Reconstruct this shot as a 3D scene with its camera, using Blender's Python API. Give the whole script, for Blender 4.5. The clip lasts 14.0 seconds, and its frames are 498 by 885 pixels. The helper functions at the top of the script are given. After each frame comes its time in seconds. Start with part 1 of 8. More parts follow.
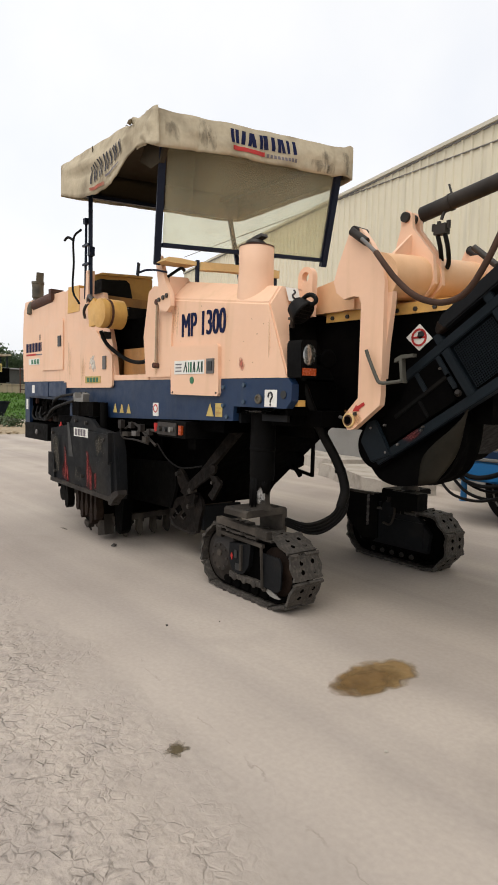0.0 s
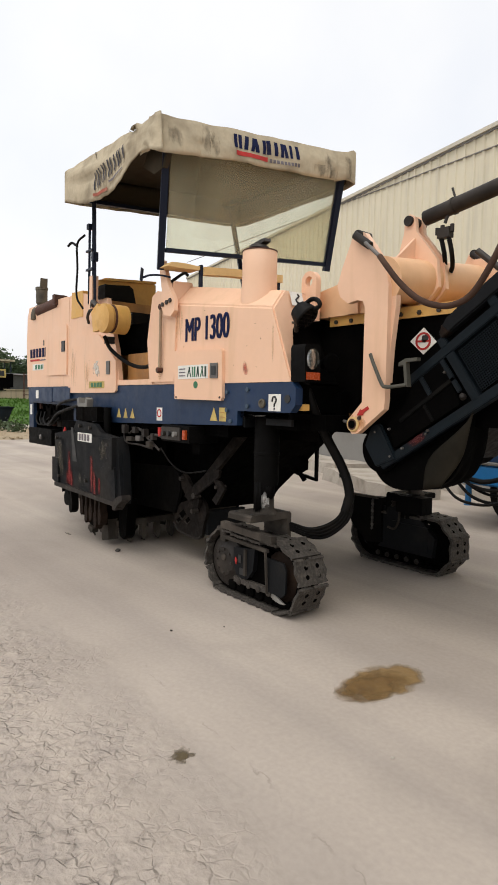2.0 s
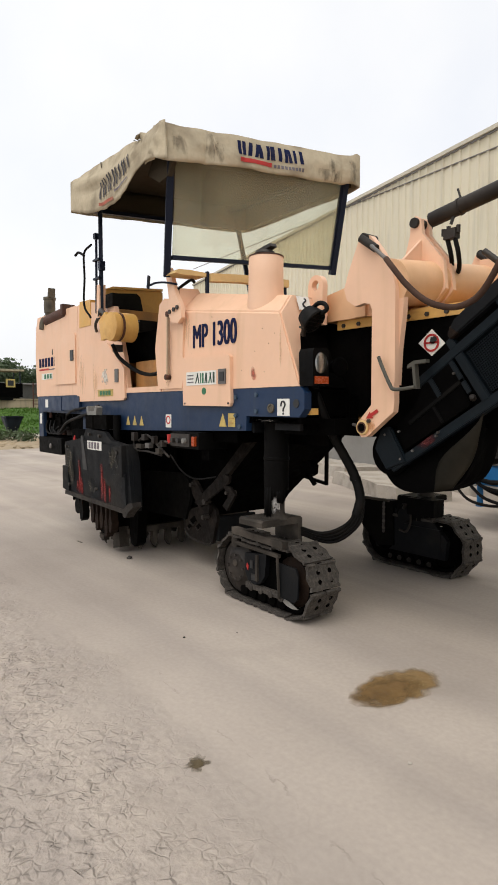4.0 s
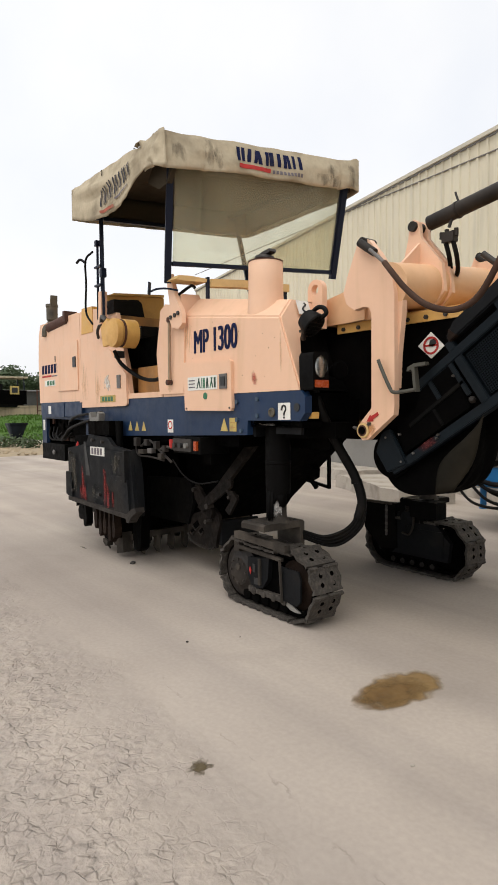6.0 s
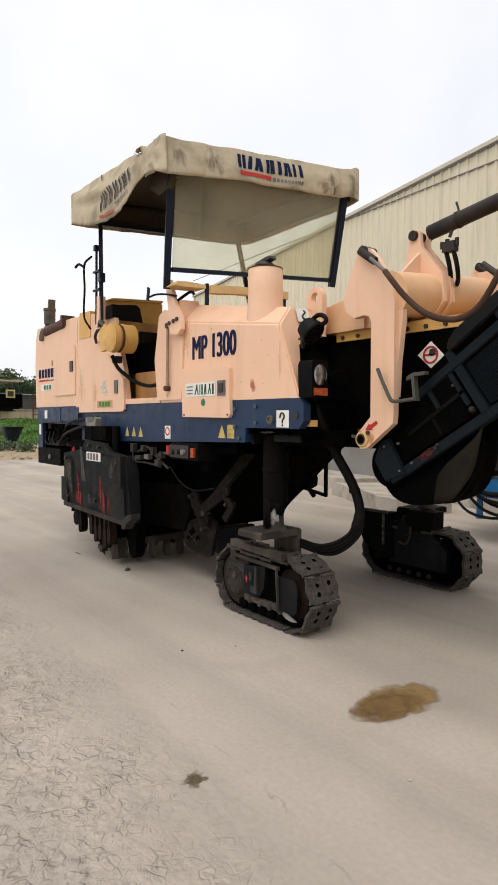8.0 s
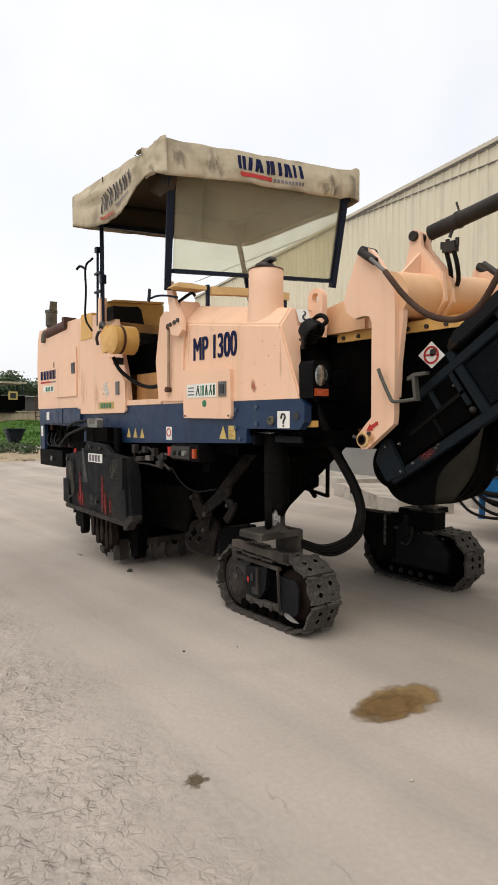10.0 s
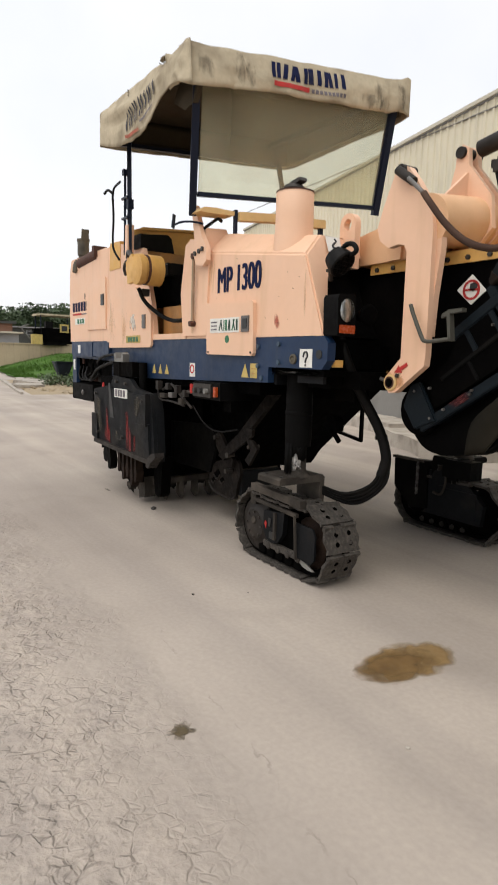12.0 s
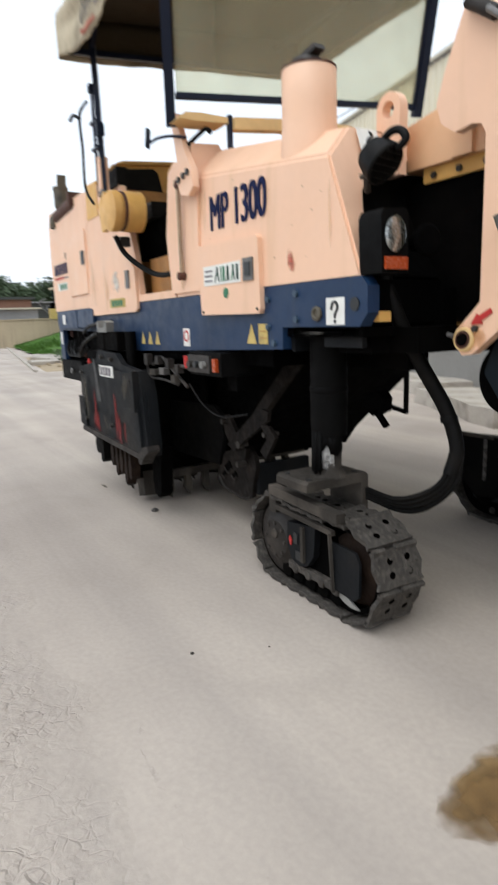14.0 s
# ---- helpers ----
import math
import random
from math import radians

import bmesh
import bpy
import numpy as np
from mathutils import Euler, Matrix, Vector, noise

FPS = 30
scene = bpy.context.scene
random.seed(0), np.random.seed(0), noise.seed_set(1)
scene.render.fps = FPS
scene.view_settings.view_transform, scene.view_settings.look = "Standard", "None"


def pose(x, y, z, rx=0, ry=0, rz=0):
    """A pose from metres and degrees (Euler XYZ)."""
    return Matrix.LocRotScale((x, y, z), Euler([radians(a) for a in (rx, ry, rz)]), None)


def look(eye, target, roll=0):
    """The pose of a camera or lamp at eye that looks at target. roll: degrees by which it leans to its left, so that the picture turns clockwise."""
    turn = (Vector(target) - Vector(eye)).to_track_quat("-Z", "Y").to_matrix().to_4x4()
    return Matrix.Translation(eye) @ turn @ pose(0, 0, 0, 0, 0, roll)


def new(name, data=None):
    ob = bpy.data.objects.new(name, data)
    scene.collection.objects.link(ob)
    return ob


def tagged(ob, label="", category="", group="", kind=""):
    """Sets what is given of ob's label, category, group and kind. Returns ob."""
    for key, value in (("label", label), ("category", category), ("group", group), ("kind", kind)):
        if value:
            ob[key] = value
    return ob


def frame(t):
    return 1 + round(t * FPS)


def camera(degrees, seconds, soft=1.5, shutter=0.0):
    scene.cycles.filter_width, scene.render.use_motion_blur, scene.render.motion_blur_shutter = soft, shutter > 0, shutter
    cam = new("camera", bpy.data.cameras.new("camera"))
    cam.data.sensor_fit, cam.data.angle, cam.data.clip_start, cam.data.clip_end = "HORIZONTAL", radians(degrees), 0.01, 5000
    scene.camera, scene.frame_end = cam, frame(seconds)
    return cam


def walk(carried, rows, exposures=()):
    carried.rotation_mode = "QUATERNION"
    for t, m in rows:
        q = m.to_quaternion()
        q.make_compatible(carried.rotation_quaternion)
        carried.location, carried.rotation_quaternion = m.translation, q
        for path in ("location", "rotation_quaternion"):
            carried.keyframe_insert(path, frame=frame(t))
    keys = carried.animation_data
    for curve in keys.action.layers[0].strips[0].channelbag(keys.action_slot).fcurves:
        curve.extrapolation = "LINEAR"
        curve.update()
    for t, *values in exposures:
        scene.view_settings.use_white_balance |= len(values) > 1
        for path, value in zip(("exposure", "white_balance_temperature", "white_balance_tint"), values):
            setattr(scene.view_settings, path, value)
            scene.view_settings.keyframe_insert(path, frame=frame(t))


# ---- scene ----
cam = camera(44.5, 14.0, 1.7, 0.3)
PATH = [
    (0, (2.718, -2.521, 1.367), (1.176, -1.256, 1.223), 1.4),
    (0.5, (2.718, -2.52, 1.371), (1.17, -1.261, 1.227), 1.3),
    (1, (2.71, -2.519, 1.371), (1.158, -1.266, 1.217), 1.2),
    (1.5, (2.708, -2.517, 1.371), (1.15, -1.271, 1.227), 1.0),
    (2, (2.71, -2.52, 1.365), (1.16, -1.263, 1.236), 1.2),
    (2.5, (2.709, -2.523, 1.365), (1.149, -1.279, 1.227), 1.3),
    (3, (2.705, -2.525, 1.368), (1.141, -1.285, 1.241), 1.0),
    (5.5, (2.715, -2.514, 1.365), (1.14, -1.284, 1.262), -0.7),
    (6, (2.728, -2.517, 1.365), (1.15, -1.292, 1.267), -0.5),
    (6.5, (2.729, -2.514, 1.36), (1.142, -1.3, 1.263), -0.5),
    (7, (2.726, -2.513, 1.367), (1.165, -1.266, 1.286), -0.1),
    (7.5, (2.713, -2.511, 1.375), (1.146, -1.271, 1.293), -0.1),
    (8, (2.701, -2.514, 1.37), (1.131, -1.277, 1.293), 0.2),
    (8.2, (2.702, -2.516, 1.37), (1.128, -1.284, 1.294), 0.2),
    (10.5, (2.711, -2.501, 1.369), (1.134, -1.272, 1.296), -0.1),
    (11, (2.713, -2.471, 1.371), (1.12, -1.265, 1.305), -0.6),
    (11.5, (2.709, -2.367, 1.375), (1.078, -1.211, 1.294), 0.2),
    (11.7, (2.694, -2.316, 1.375), (1.047, -1.188, 1.245), 1.8),
    (11.9, (2.657, -2.262, 1.372), (1.002, -1.166, 1.127), 1.1),
    (12, (2.65, -2.231, 1.365), (0.997, -1.139, 1.09), 1.5),
    (12.1, (2.607, -2.208, 1.368), (0.963, -1.109, 1.069), 0.9),
    (12.2, (2.582, -2.180, 1.366), (0.956, -1.048, 1.090), 1.6),
    (12.4, (2.498, -2.128, 1.366), (0.925, -0.908, 1.171), 2.6),
    (12.5, (2.453, -2.099, 1.362), (0.898, -0.851, 1.203), 1.8),
    (12.6, (2.404, -2.073, 1.365), (0.891, -0.779, 1.177), 0.6),
    (12.7, (2.351, -2.040, 1.367), (0.874, -0.703, 1.192), -0.3),
    (12.9, (2.267, -1.964, 1.358), (0.796, -0.633, 1.105), -1.1),
    (13, (2.223, -1.947, 1.358), (0.733, -0.642, 1.079), -0.3),
    (13.2, (2.129, -1.859, 1.349), (0.554, -0.668, 1.029), -2.0),
    (13.4, (2.030, -1.750, 1.339), (0.372, -0.673, 1.036), -1.9),
    (13.5, (1.99, -1.705, 1.328), (0.295, -0.689, 1.024), -2.0),
    (13.6, (1.947, -1.663, 1.337), (0.236, -0.675, 1.030), 0.0),
    (13.7, (1.911, -1.647, 1.338), (0.176, -0.703, 1.029), -2.1),
    (13.8, (1.874, -1.611, 1.343), (0.127, -0.680, 1.060), -1.8),
    (13.9, (1.839, -1.589, 1.347), (0.114, -0.632, 1.017), -1.2),
    (14, (1.796, -1.571, 1.346), (0.107, -0.573, 0.954), -2.0),
]
walk(cam, [(t, look(eye, target, roll)) for t, eye, target, roll in PATH],
     [(0, 0.0, 6500, 10), (11.5, 0.0, 6500, 10), (12.5, 0.08, 6300, 10), (13, 0.24, 5660, 8), (13.5, 0.22, 5900, 7), (14, 0.20, 5920, 7)])

# ---- world, sun ----
world = bpy.data.worlds.new("overcast")
scene.world = world
world.use_nodes = True
wn, wl = world.node_tree.nodes, world.node_tree.links
wn.clear()
sky = wn.new("ShaderNodeTexSky")
sky.sky_type = "NISHITA"
sky.sun_disc = False
sky.sun_elevation, sky.sun_rotation = radians(58), radians(200)
sky.dust_density = 4.0
pale = wn.new("ShaderNodeHueSaturation")
pale.inputs["Saturation"].default_value = 0.25
wl.new(sky.outputs[0], pale.inputs["Color"])
skybg = wn.new("ShaderNodeBackground")
skybg.inputs[1].default_value = 0.05
wl.new(pale.outputs[0], skybg.inputs[0])
# cloud layer, uneven and nearly white
wco = wn.new("ShaderNodeTexCoord")
cloud = wn.new("ShaderNodeTexNoise")
cloud.inputs["Scale"].default_value = 2.2
cloud.inputs["Detail"].default_value = 6
wl.new(wco.outputs["Generated"], cloud.inputs["Vector"])
ramp = wn.new("ShaderNodeValToRGB")
ramp.color_ramp.elements[0].position, ramp.color_ramp.elements[0].color = 0.35, (0.86, 0.89, 0.95, 1)
ramp.color_ramp.elements[1].position, ramp.color_ramp.elements[1].color = 0.62, (1.0, 1.0, 1.0, 1)
wl.new(cloud.outputs[0], ramp.inputs[0])
cloudbg = wn.new("ShaderNodeBackground")
cloudbg.inputs[1].default_value = 0.86
wl.new(ramp.outputs[0], cloudbg.inputs[0])
addsky = wn.new("ShaderNodeAddShader")
wl.new(skybg.outputs[0], addsky.inputs[0])
wl.new(cloudbg.outputs[0], addsky.inputs[1])
wout = wn.new("ShaderNodeOutputWorld")
wl.new(addsky.outputs[0], wout.inputs[0])

sun_data = bpy.data.lights.new("sun", "SUN")
sun_data.energy, sun_data.angle, sun_data.color = 1.3, radians(45), (1.0, 0.96, 0.9)
sun = new("sun", sun_data)
sun.matrix_world = look((5, -7, 16), (-1, 1, 0))
scene.view_settings.exposure = 0.0


# ---- materials ----
def mat(name, col, rough=0.6, metal=0.0, var=0.12, scale=3.0, dirt=None, amount=0.0, dscale=1.2, bump=0.0, bscale=60.0, spec=0.5, streak=False):
    """A painted or bare surface: base colour with two scales of variation, blotches of dirt, fine relief."""
    m = bpy.data.materials.new(name)
    m.use_nodes = True
    n, l = m.node_tree.nodes, m.node_tree.links
    b = n["Principled BSDF"]
    b.inputs["Roughness"].default_value = rough
    b.inputs["Metallic"].default_value = metal
    b.inputs["Specular IOR Level"].default_value = spec
    co = n.new("ShaderNodeTexCoord")
    src = co.outputs["Object"]

    def tex(sc, detail=5.0, vec=None):
        t = n.new("ShaderNodeTexNoise")
        t.inputs["Scale"].default_value = sc
        t.inputs["Detail"].default_value = detail
        l.new(vec or src, t.inputs["Vector"])
        return t.outputs[0]

    def rmp(fac, p0, p1, c0, c1):
        r = n.new("ShaderNodeValToRGB")
        e = r.color_ramp.elements
        e[0].position, e[0].color, e[1].position, e[1].color = p0, (*c0, 1), p1, (*c1, 1)
        l.new(fac, r.inputs[0])
        return r.outputs[0]

    def mix(fac, a, c):
        x = n.new("ShaderNodeMix")
        x.data_type = "RGBA"
        if isinstance(fac, float):
            x.inputs[0].default_value = fac
        else:
            l.new(fac, x.inputs[0])
        l.new(a, x.inputs[6])
        if isinstance(c, tuple):
            x.inputs[7].default_value = (*c, 1)
        else:
            l.new(c, x.inputs[7])
        return x.outputs[2]

    lo = tuple(c * (1 - var) for c in col)
    hi = tuple(min(1.0, c * (1 + var)) for c in col)
    base = rmp(tex(scale), 0.3, 0.7, lo, hi)
    fine = rmp(tex(scale * 14, 3), 0.35, 0.7, tuple(c * (1 - var * 0.7) for c in col), tuple(min(1.0, c * (1 + var * 0.5)) for c in col))
    out = mix(0.4, base, fine)
    if dirt:
        vec = src
        if streak:
            mp = n.new("ShaderNodeMapping")
            mp.inputs["Scale"].default_value = (9, 9, 0.9)
            l.new(src, mp.inputs["Vector"])
            vec = mp.outputs[0]
        f = rmp(tex(dscale, 7, vec), 0.62 - 0.25 * amount, 0.78 - 0.2 * amount, (0, 0, 0), (amount, amount, amount))
        out = mix(f, out, dirt)
    l.new(out, b.inputs["Base Color"])
    rr = rmp(tex(scale * 4, 4), 0.3, 0.7, (max(0.05, rough - 0.12),) * 3, (min(1.0, rough + 0.12),) * 3)
    l.new(rr, b.inputs["Roughness"])
    if bump:
        bp = n.new("ShaderNodeBump")
        bp.inputs["Strength"].default_value = bump
        bp.inputs["Distance"].default_value = 0.01
        l.new(tex(bscale, 6), bp.inputs["Height"])
        l.new(bp.outputs[0], b.inputs["Normal"])
    return m


PEACH = mat("peach_paint", (0.775, 0.488, 0.322), 0.5, var=0.05, scale=1.5, dirt=(0.58, 0.36, 0.20), amount=0.34, dscale=1.0, streak=True, bump=0.05)
PEACH2 = mat("yellowed_peach_paint", (0.745, 0.445, 0.245), 0.5, var=0.07, scale=1.5, dirt=(0.50, 0.26, 0.10), amount=0.42, dscale=2.2, bump=0.05)
GUARD = mat("olive_grey_rod", (0.070, 0.066, 0.052), 0.6, var=0.25, scale=10, spec=0.3)
YELLOW = mat("old_yellow_paint", (0.64, 0.36, 0.092), 0.55, var=0.12, dirt=(0.22, 0.11, 0.04), amount=0.5, dscale=3, bump=0.06)
OCHRE = mat("ochre_floor_paint", (0.42, 0.20, 0.055), 0.6, var=0.2, dirt=(0.12, 0.07, 0.03), amount=0.6, dscale=4, bump=0.08)
NAVY = mat("navy_paint", (0.009, 0.026, 0.066), 0.45, var=0.2, dirt=(0.028, 0.038, 0.060), amount=0.35, dscale=1.4, streak=True, bump=0.05, spec=0.3)
BLACK = mat("grimy_black_steel", (0.0032, 0.003, 0.0028), 0.65, var=0.3, scale=4, dirt=(0.013, 0.0105, 0.008), amount=0.45, dscale=2.5, bump=0.25, bscale=30, spec=0.06)
# albedo far below real steel: underbody shade is put into this colour
CHASSIS = mat("shade_black_chassis_steel", (0.0012, 0.0011, 0.0010), 0.8, var=0.4, scale=4, dirt=(0.0055, 0.0042, 0.0032), amount=0.45, dscale=3.0, bump=0.4, bscale=25, spec=0.03)
PLATE = mat("worn_dark_plate", (0.0075, 0.0082, 0.0092), 0.6, var=0.4, scale=2.5, dirt=(0.034, 0.027, 0.02), amount=0.45, dscale=2.6, bump=0.25, bscale=25, spec=0.12)
SHOE = mat("dusty_track_steel", (0.044, 0.038, 0.032), 0.7, var=0.45, scale=18, dirt=(0.100, 0.086, 0.071), amount=0.6, dscale=40, bump=0.9, bscale=70, spec=0.3)
YOKE = mat("dusty_grey_steel", (0.042, 0.036, 0.030), 0.75, var=0.35, scale=5, dirt=(0.115, 0.096, 0.078), amount=0.6, dscale=5, bump=0.5, bscale=40, spec=0.1)
CONVEY = mat("blue_black_paint", (0.0050, 0.0085, 0.0115), 0.5, var=0.3, scale=3, dirt=(0.016, 0.017, 0.017), amount=0.4, dscale=2.5, bump=0.12, spec=0.12)
MESHMAT = mat("dark_grille", (0.008, 0.009, 0.01), 0.5, var=0.2)
RUBBER = mat("black_rubber", (0.0038, 0.0034, 0.003), 0.55, var=0.3, scale=6, dirt=(0.016, 0.0125, 0.0095), amount=0.45, dscale=5, bump=0.1, spec=0.12)
HOSE = mat("brown_black_hose", (0.060, 0.034, 0.024), 0.75, var=0.3, scale=6, dirt=(0.10, 0.065, 0.045), amount=0.4, dscale=6, bump=0.15, spec=0.12)
CHUTE = mat("rubber_belt_skirt", (0.0100, 0.0086, 0.0058), 0.75, var=0.4, scale=3, dirt=(0.026, 0.0205, 0.013), amount=0.6, dscale=2.5, bump=0.15, bscale=12, spec=0.1)
CANVAS = mat("weathered_canvas", (0.47, 0.40, 0.285), 0.9, var=0.22, scale=2.2, dirt=(0.12, 0.09, 0.055), amount=0.55, dscale=3.2, bump=0.5, bscale=14, spec=0.1)
# same canvas darkened: shade under the canopy is put into the colour
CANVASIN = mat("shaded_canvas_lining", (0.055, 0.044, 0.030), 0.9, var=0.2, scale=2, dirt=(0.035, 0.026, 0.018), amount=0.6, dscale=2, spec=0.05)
FRAME = mat("blue_black_frame_paint", (0.008, 0.012, 0.026), 0.45, var=0.2, spec=0.2)
RUST = mat("rusty_steel", (0.075, 0.026, 0.013), 0.8, var=0.35, scale=9, dirt=(0.03, 0.02, 0.015), amount=0.6, dscale=7, bump=0.4, bscale=60)
SOOT = mat("sooty_pipe", (0.09, 0.075, 0.05), 0.7, var=0.3, scale=8, dirt=(0.015, 0.012, 0.01), amount=0.6, dscale=6, bump=0.3)
WHITE = mat("white_sticker", (0.72, 0.70, 0.64), 0.55, var=0.1, scale=8, dirt=(0.40, 0.37, 0.32), amount=0.3, dscale=14)
GREEN = mat("green_print", (0.03, 0.15, 0.07), 0.6, var=0.2, scale=10)
GREENINK = mat("dark_green_print", (0.012, 0.045, 0.026), 0.6, var=0.3, scale=14)
RED = mat("red_paint", (0.42, 0.035, 0.03), 0.6, var=0.25, scale=12, spec=0.2)
REDFADE = mat("faded_red_print", (0.40, 0.13, 0.09), 0.8, var=0.3, scale=14, dirt=(0.42, 0.33, 0.23), amount=0.4, dscale=12, spec=0.1)
INK = mat("dark_blue_print", (0.010, 0.014, 0.050), 0.8, var=0.35, scale=14, dirt=(0.10, 0.09, 0.08), amount=0.25, dscale=12, spec=0.1)
FADEINK = mat("faded_dark_print", (0.060, 0.058, 0.070), 0.85, var=0.4, scale=16, dirt=(0.26, 0.22, 0.16), amount=0.4, dscale=14, spec=0.1)
GREYINK = mat("grey_print", (0.13, 0.11, 0.12), 0.6, var=0.15)
BLACKINK = mat("black_print", (0.012, 0.012, 0.012), 0.5, var=0.1)
SIGNYEL = mat("yellow_sticker", (0.50, 0.37, 0.12), 0.6, var=0.2, scale=12, dirt=(0.16, 0.13, 0.09), amount=0.45, dscale=14, spec=0.2)
LINKAGE = mat("oily_brown_linkage", (0.0075, 0.0056, 0.0045), 0.7, var=0.4, scale=7, dirt=(0.034, 0.026, 0.020), amount=0.55, dscale=9, bump=0.5, bscale=35, spec=0.15)
IDLER = mat("brown_worn_steel", (0.016, 0.0095, 0.0065), 0.7, var=0.4, scale=9, dirt=(0.040, 0.025, 0.016), amount=0.5, dscale=8, bump=0.4, spec=0.1)
SADDLE = mat("light_grey_casting", (0.17, 0.165, 0.15), 0.6, var=0.25, scale=8)
REFLECT = mat("lamp_reflector", (0.46, 0.47, 0.47), 0.22, 0.9, var=0.35, scale=34)
NAVYBOLT = mat("scuffed_blue_bolt", (0.045, 0.075, 0.11), 0.5, 0.2, var=0.3, scale=20)
LATCH = mat("dull_steel", (0.15, 0.14, 0.13), 0.45, 0.6, var=0.25, scale=12)
DASH = mat("faded_yellow_paint", (0.62, 0.42, 0.18), 0.55, var=0.12, dirt=(0.26, 0.15, 0.06), amount=0.45, dscale=4, bump=0.06)
AMBER = mat("amber_lens", (0.36, 0.055, 0.012), 0.25, var=0.2, scale=15)
RODDUST = mat("dusty_cylinder_paint", (0.020, 0.0165, 0.014), 0.55, var=0.3, scale=6, dirt=(0.06, 0.048, 0.038), amount=0.45, dscale=5, bump=0.1, spec=0.2)
STRUT = mat("tan_strut_paint", (0.30, 0.205, 0.125), 0.6, var=0.25, scale=14, dirt=(0.12, 0.08, 0.05), amount=0.4, dscale=10)
WHEELRIM = mat("dusty_wheel_disc", (0.20, 0.18, 0.155), 0.7, var=0.2, scale=6, dirt=(0.09, 0.075, 0.06), amount=0.5, dscale=5)
PALETRIM = mat("pale_flashing", (0.52, 0.48, 0.38), 0.6, var=0.1, scale=2)
RAG = mat("dirty_rag", (0.22, 0.21, 0.19), 0.9, var=0.3, scale=12)
BOLT = mat("bolt_steel", (0.035, 0.029, 0.024), 0.55, 0.3, var=0.3, scale=20)
SIDING = mat("cream_siding", (0.66, 0.60, 0.45), 0.6, var=0.04, scale=0.6, dirt=(0.36, 0.33, 0.26), amount=0.3, dscale=0.6, streak=True)
PLINTH = mat("grey_plinth", (0.205, 0.195, 0.178), 0.9, var=0.10, scale=1.2, dirt=(0.135, 0.122, 0.105), amount=0.45, dscale=1.6, bump=0.15)
SLAB = mat("pale_concrete_slab", (0.385, 0.342, 0.288), 0.9, var=0.16, scale=3, dirt=(0.19, 0.162, 0.132), amount=0.6, dscale=3.5, bump=0.8, bscale=18)
BLUE = mat("bright_blue_paint", (0.02, 0.17, 0.42), 0.4, var=0.12, dirt=(0.2, 0.2, 0.2), amount=0.3, dscale=3)
BARK = mat("bark", (0.07, 0.05, 0.035), 0.9, var=0.3, scale=6, bump=0.4)
LEAF = mat("leaves", (0.066, 0.098, 0.042), 0.6, var=0.45, scale=0.9)
GRASS = mat("grass", (0.058, 0.118, 0.020), 0.9, var=0.45, scale=1.2, spec=0.1, dirt=(0.13, 0.13, 0.04), amount=0.25, dscale=0.8)
SOIL = mat("sandy_soil", (0.30, 0.23, 0.14), 0.95, var=0.25, scale=1.5, bump=0.5, bscale=10)
WALLMAT = mat("ochre_retaining_wall", (0.36, 0.29, 0.19), 0.9, var=0.15, scale=0.7, dirt=(0.16, 0.13, 0.10), amount=0.5, dscale=0.5, streak=True)
BRICK = mat("brown_facade", (0.22, 0.115, 0.075), 0.85, var=0.15, scale=0.8)
ROOFDARK = mat("dark_roofing", (0.045, 0.047, 0.042), 0.8, var=0.2, scale=0.8)
GREYW = mat("grey_facade", (0.25, 0.25, 0.25), 0.85, var=0.15, scale=0.8)


def glassy(name, tint, dirt_share):
    m = bpy.data.materials.new(name)
    m.use_nodes = True
    n, l = m.node_tree.nodes, m.node_tree.links
    n.clear()
    o = n.new("ShaderNodeOutputMaterial")
    tr = n.new("ShaderNodeBsdfTransparent")
    tr.inputs[0].default_value = (*tint, 1)
    gl = n.new("ShaderNodeBsdfGlossy")
    gl.inputs["Roughness"].default_value = 0.12
    df = n.new("ShaderNodeBsdfTranslucent")
    df.inputs[0].default_value = (0.80, 0.76, 0.56, 1)
    df2 = n.new("ShaderNodeBsdfDiffuse")
    df2.inputs[0].default_value = (0.60, 0.56, 0.42, 1)
    m0 = n.new("ShaderNodeMixShader")
    m0.inputs[0].default_value = 0.5
    l.new(df.outputs[0], m0.inputs[1])
    l.new(df2.outputs[0], m0.inputs[2])
    fr = n.new("ShaderNodeFresnel")
    fr.inputs[0].default_value = 1.45
    m1 = n.new("ShaderNodeMixShader")
    l.new(fr.outputs[0], m1.inputs[0])
    l.new(tr.outputs[0], m1.inputs[1])
    l.new(gl.outputs[0], m1.inputs[2])
    ns = n.new("ShaderNodeTexNoise")
    ns.inputs["Scale"].default_value = 2.5
    ns.inputs["Detail"].default_value = 8
    co = n.new("ShaderNodeTexCoord")
    l.new(co.outputs["Object"], ns.inputs["Vector"])
    mr = n.new("ShaderNodeMapRange")
    mr.inputs[1].default_value, mr.inputs[2].default_value = 0.3, 0.75
    mr.inputs[3].default_value, mr.inputs[4].default_value = dirt_share * 0.7, dirt_share * 1.3
    l.new(ns.outputs[0], mr.inputs[0])
    m2 = n.new("ShaderNodeMixShader")
    l.new(mr.outputs[0], m2.inputs[0])
    l.new(m1.outputs[0], m2.inputs[1])
    l.new(m0.outputs[0], m2.inputs[2])
    l.new(m2.outputs[0], o.inputs[0])
    return m


SCREEN = glassy("scratched_windscreen", (0.95, 0.95, 0.84), 0.26)
LENS = glassy("headlight_lens", (0.95, 0.95, 0.95), 0.06)


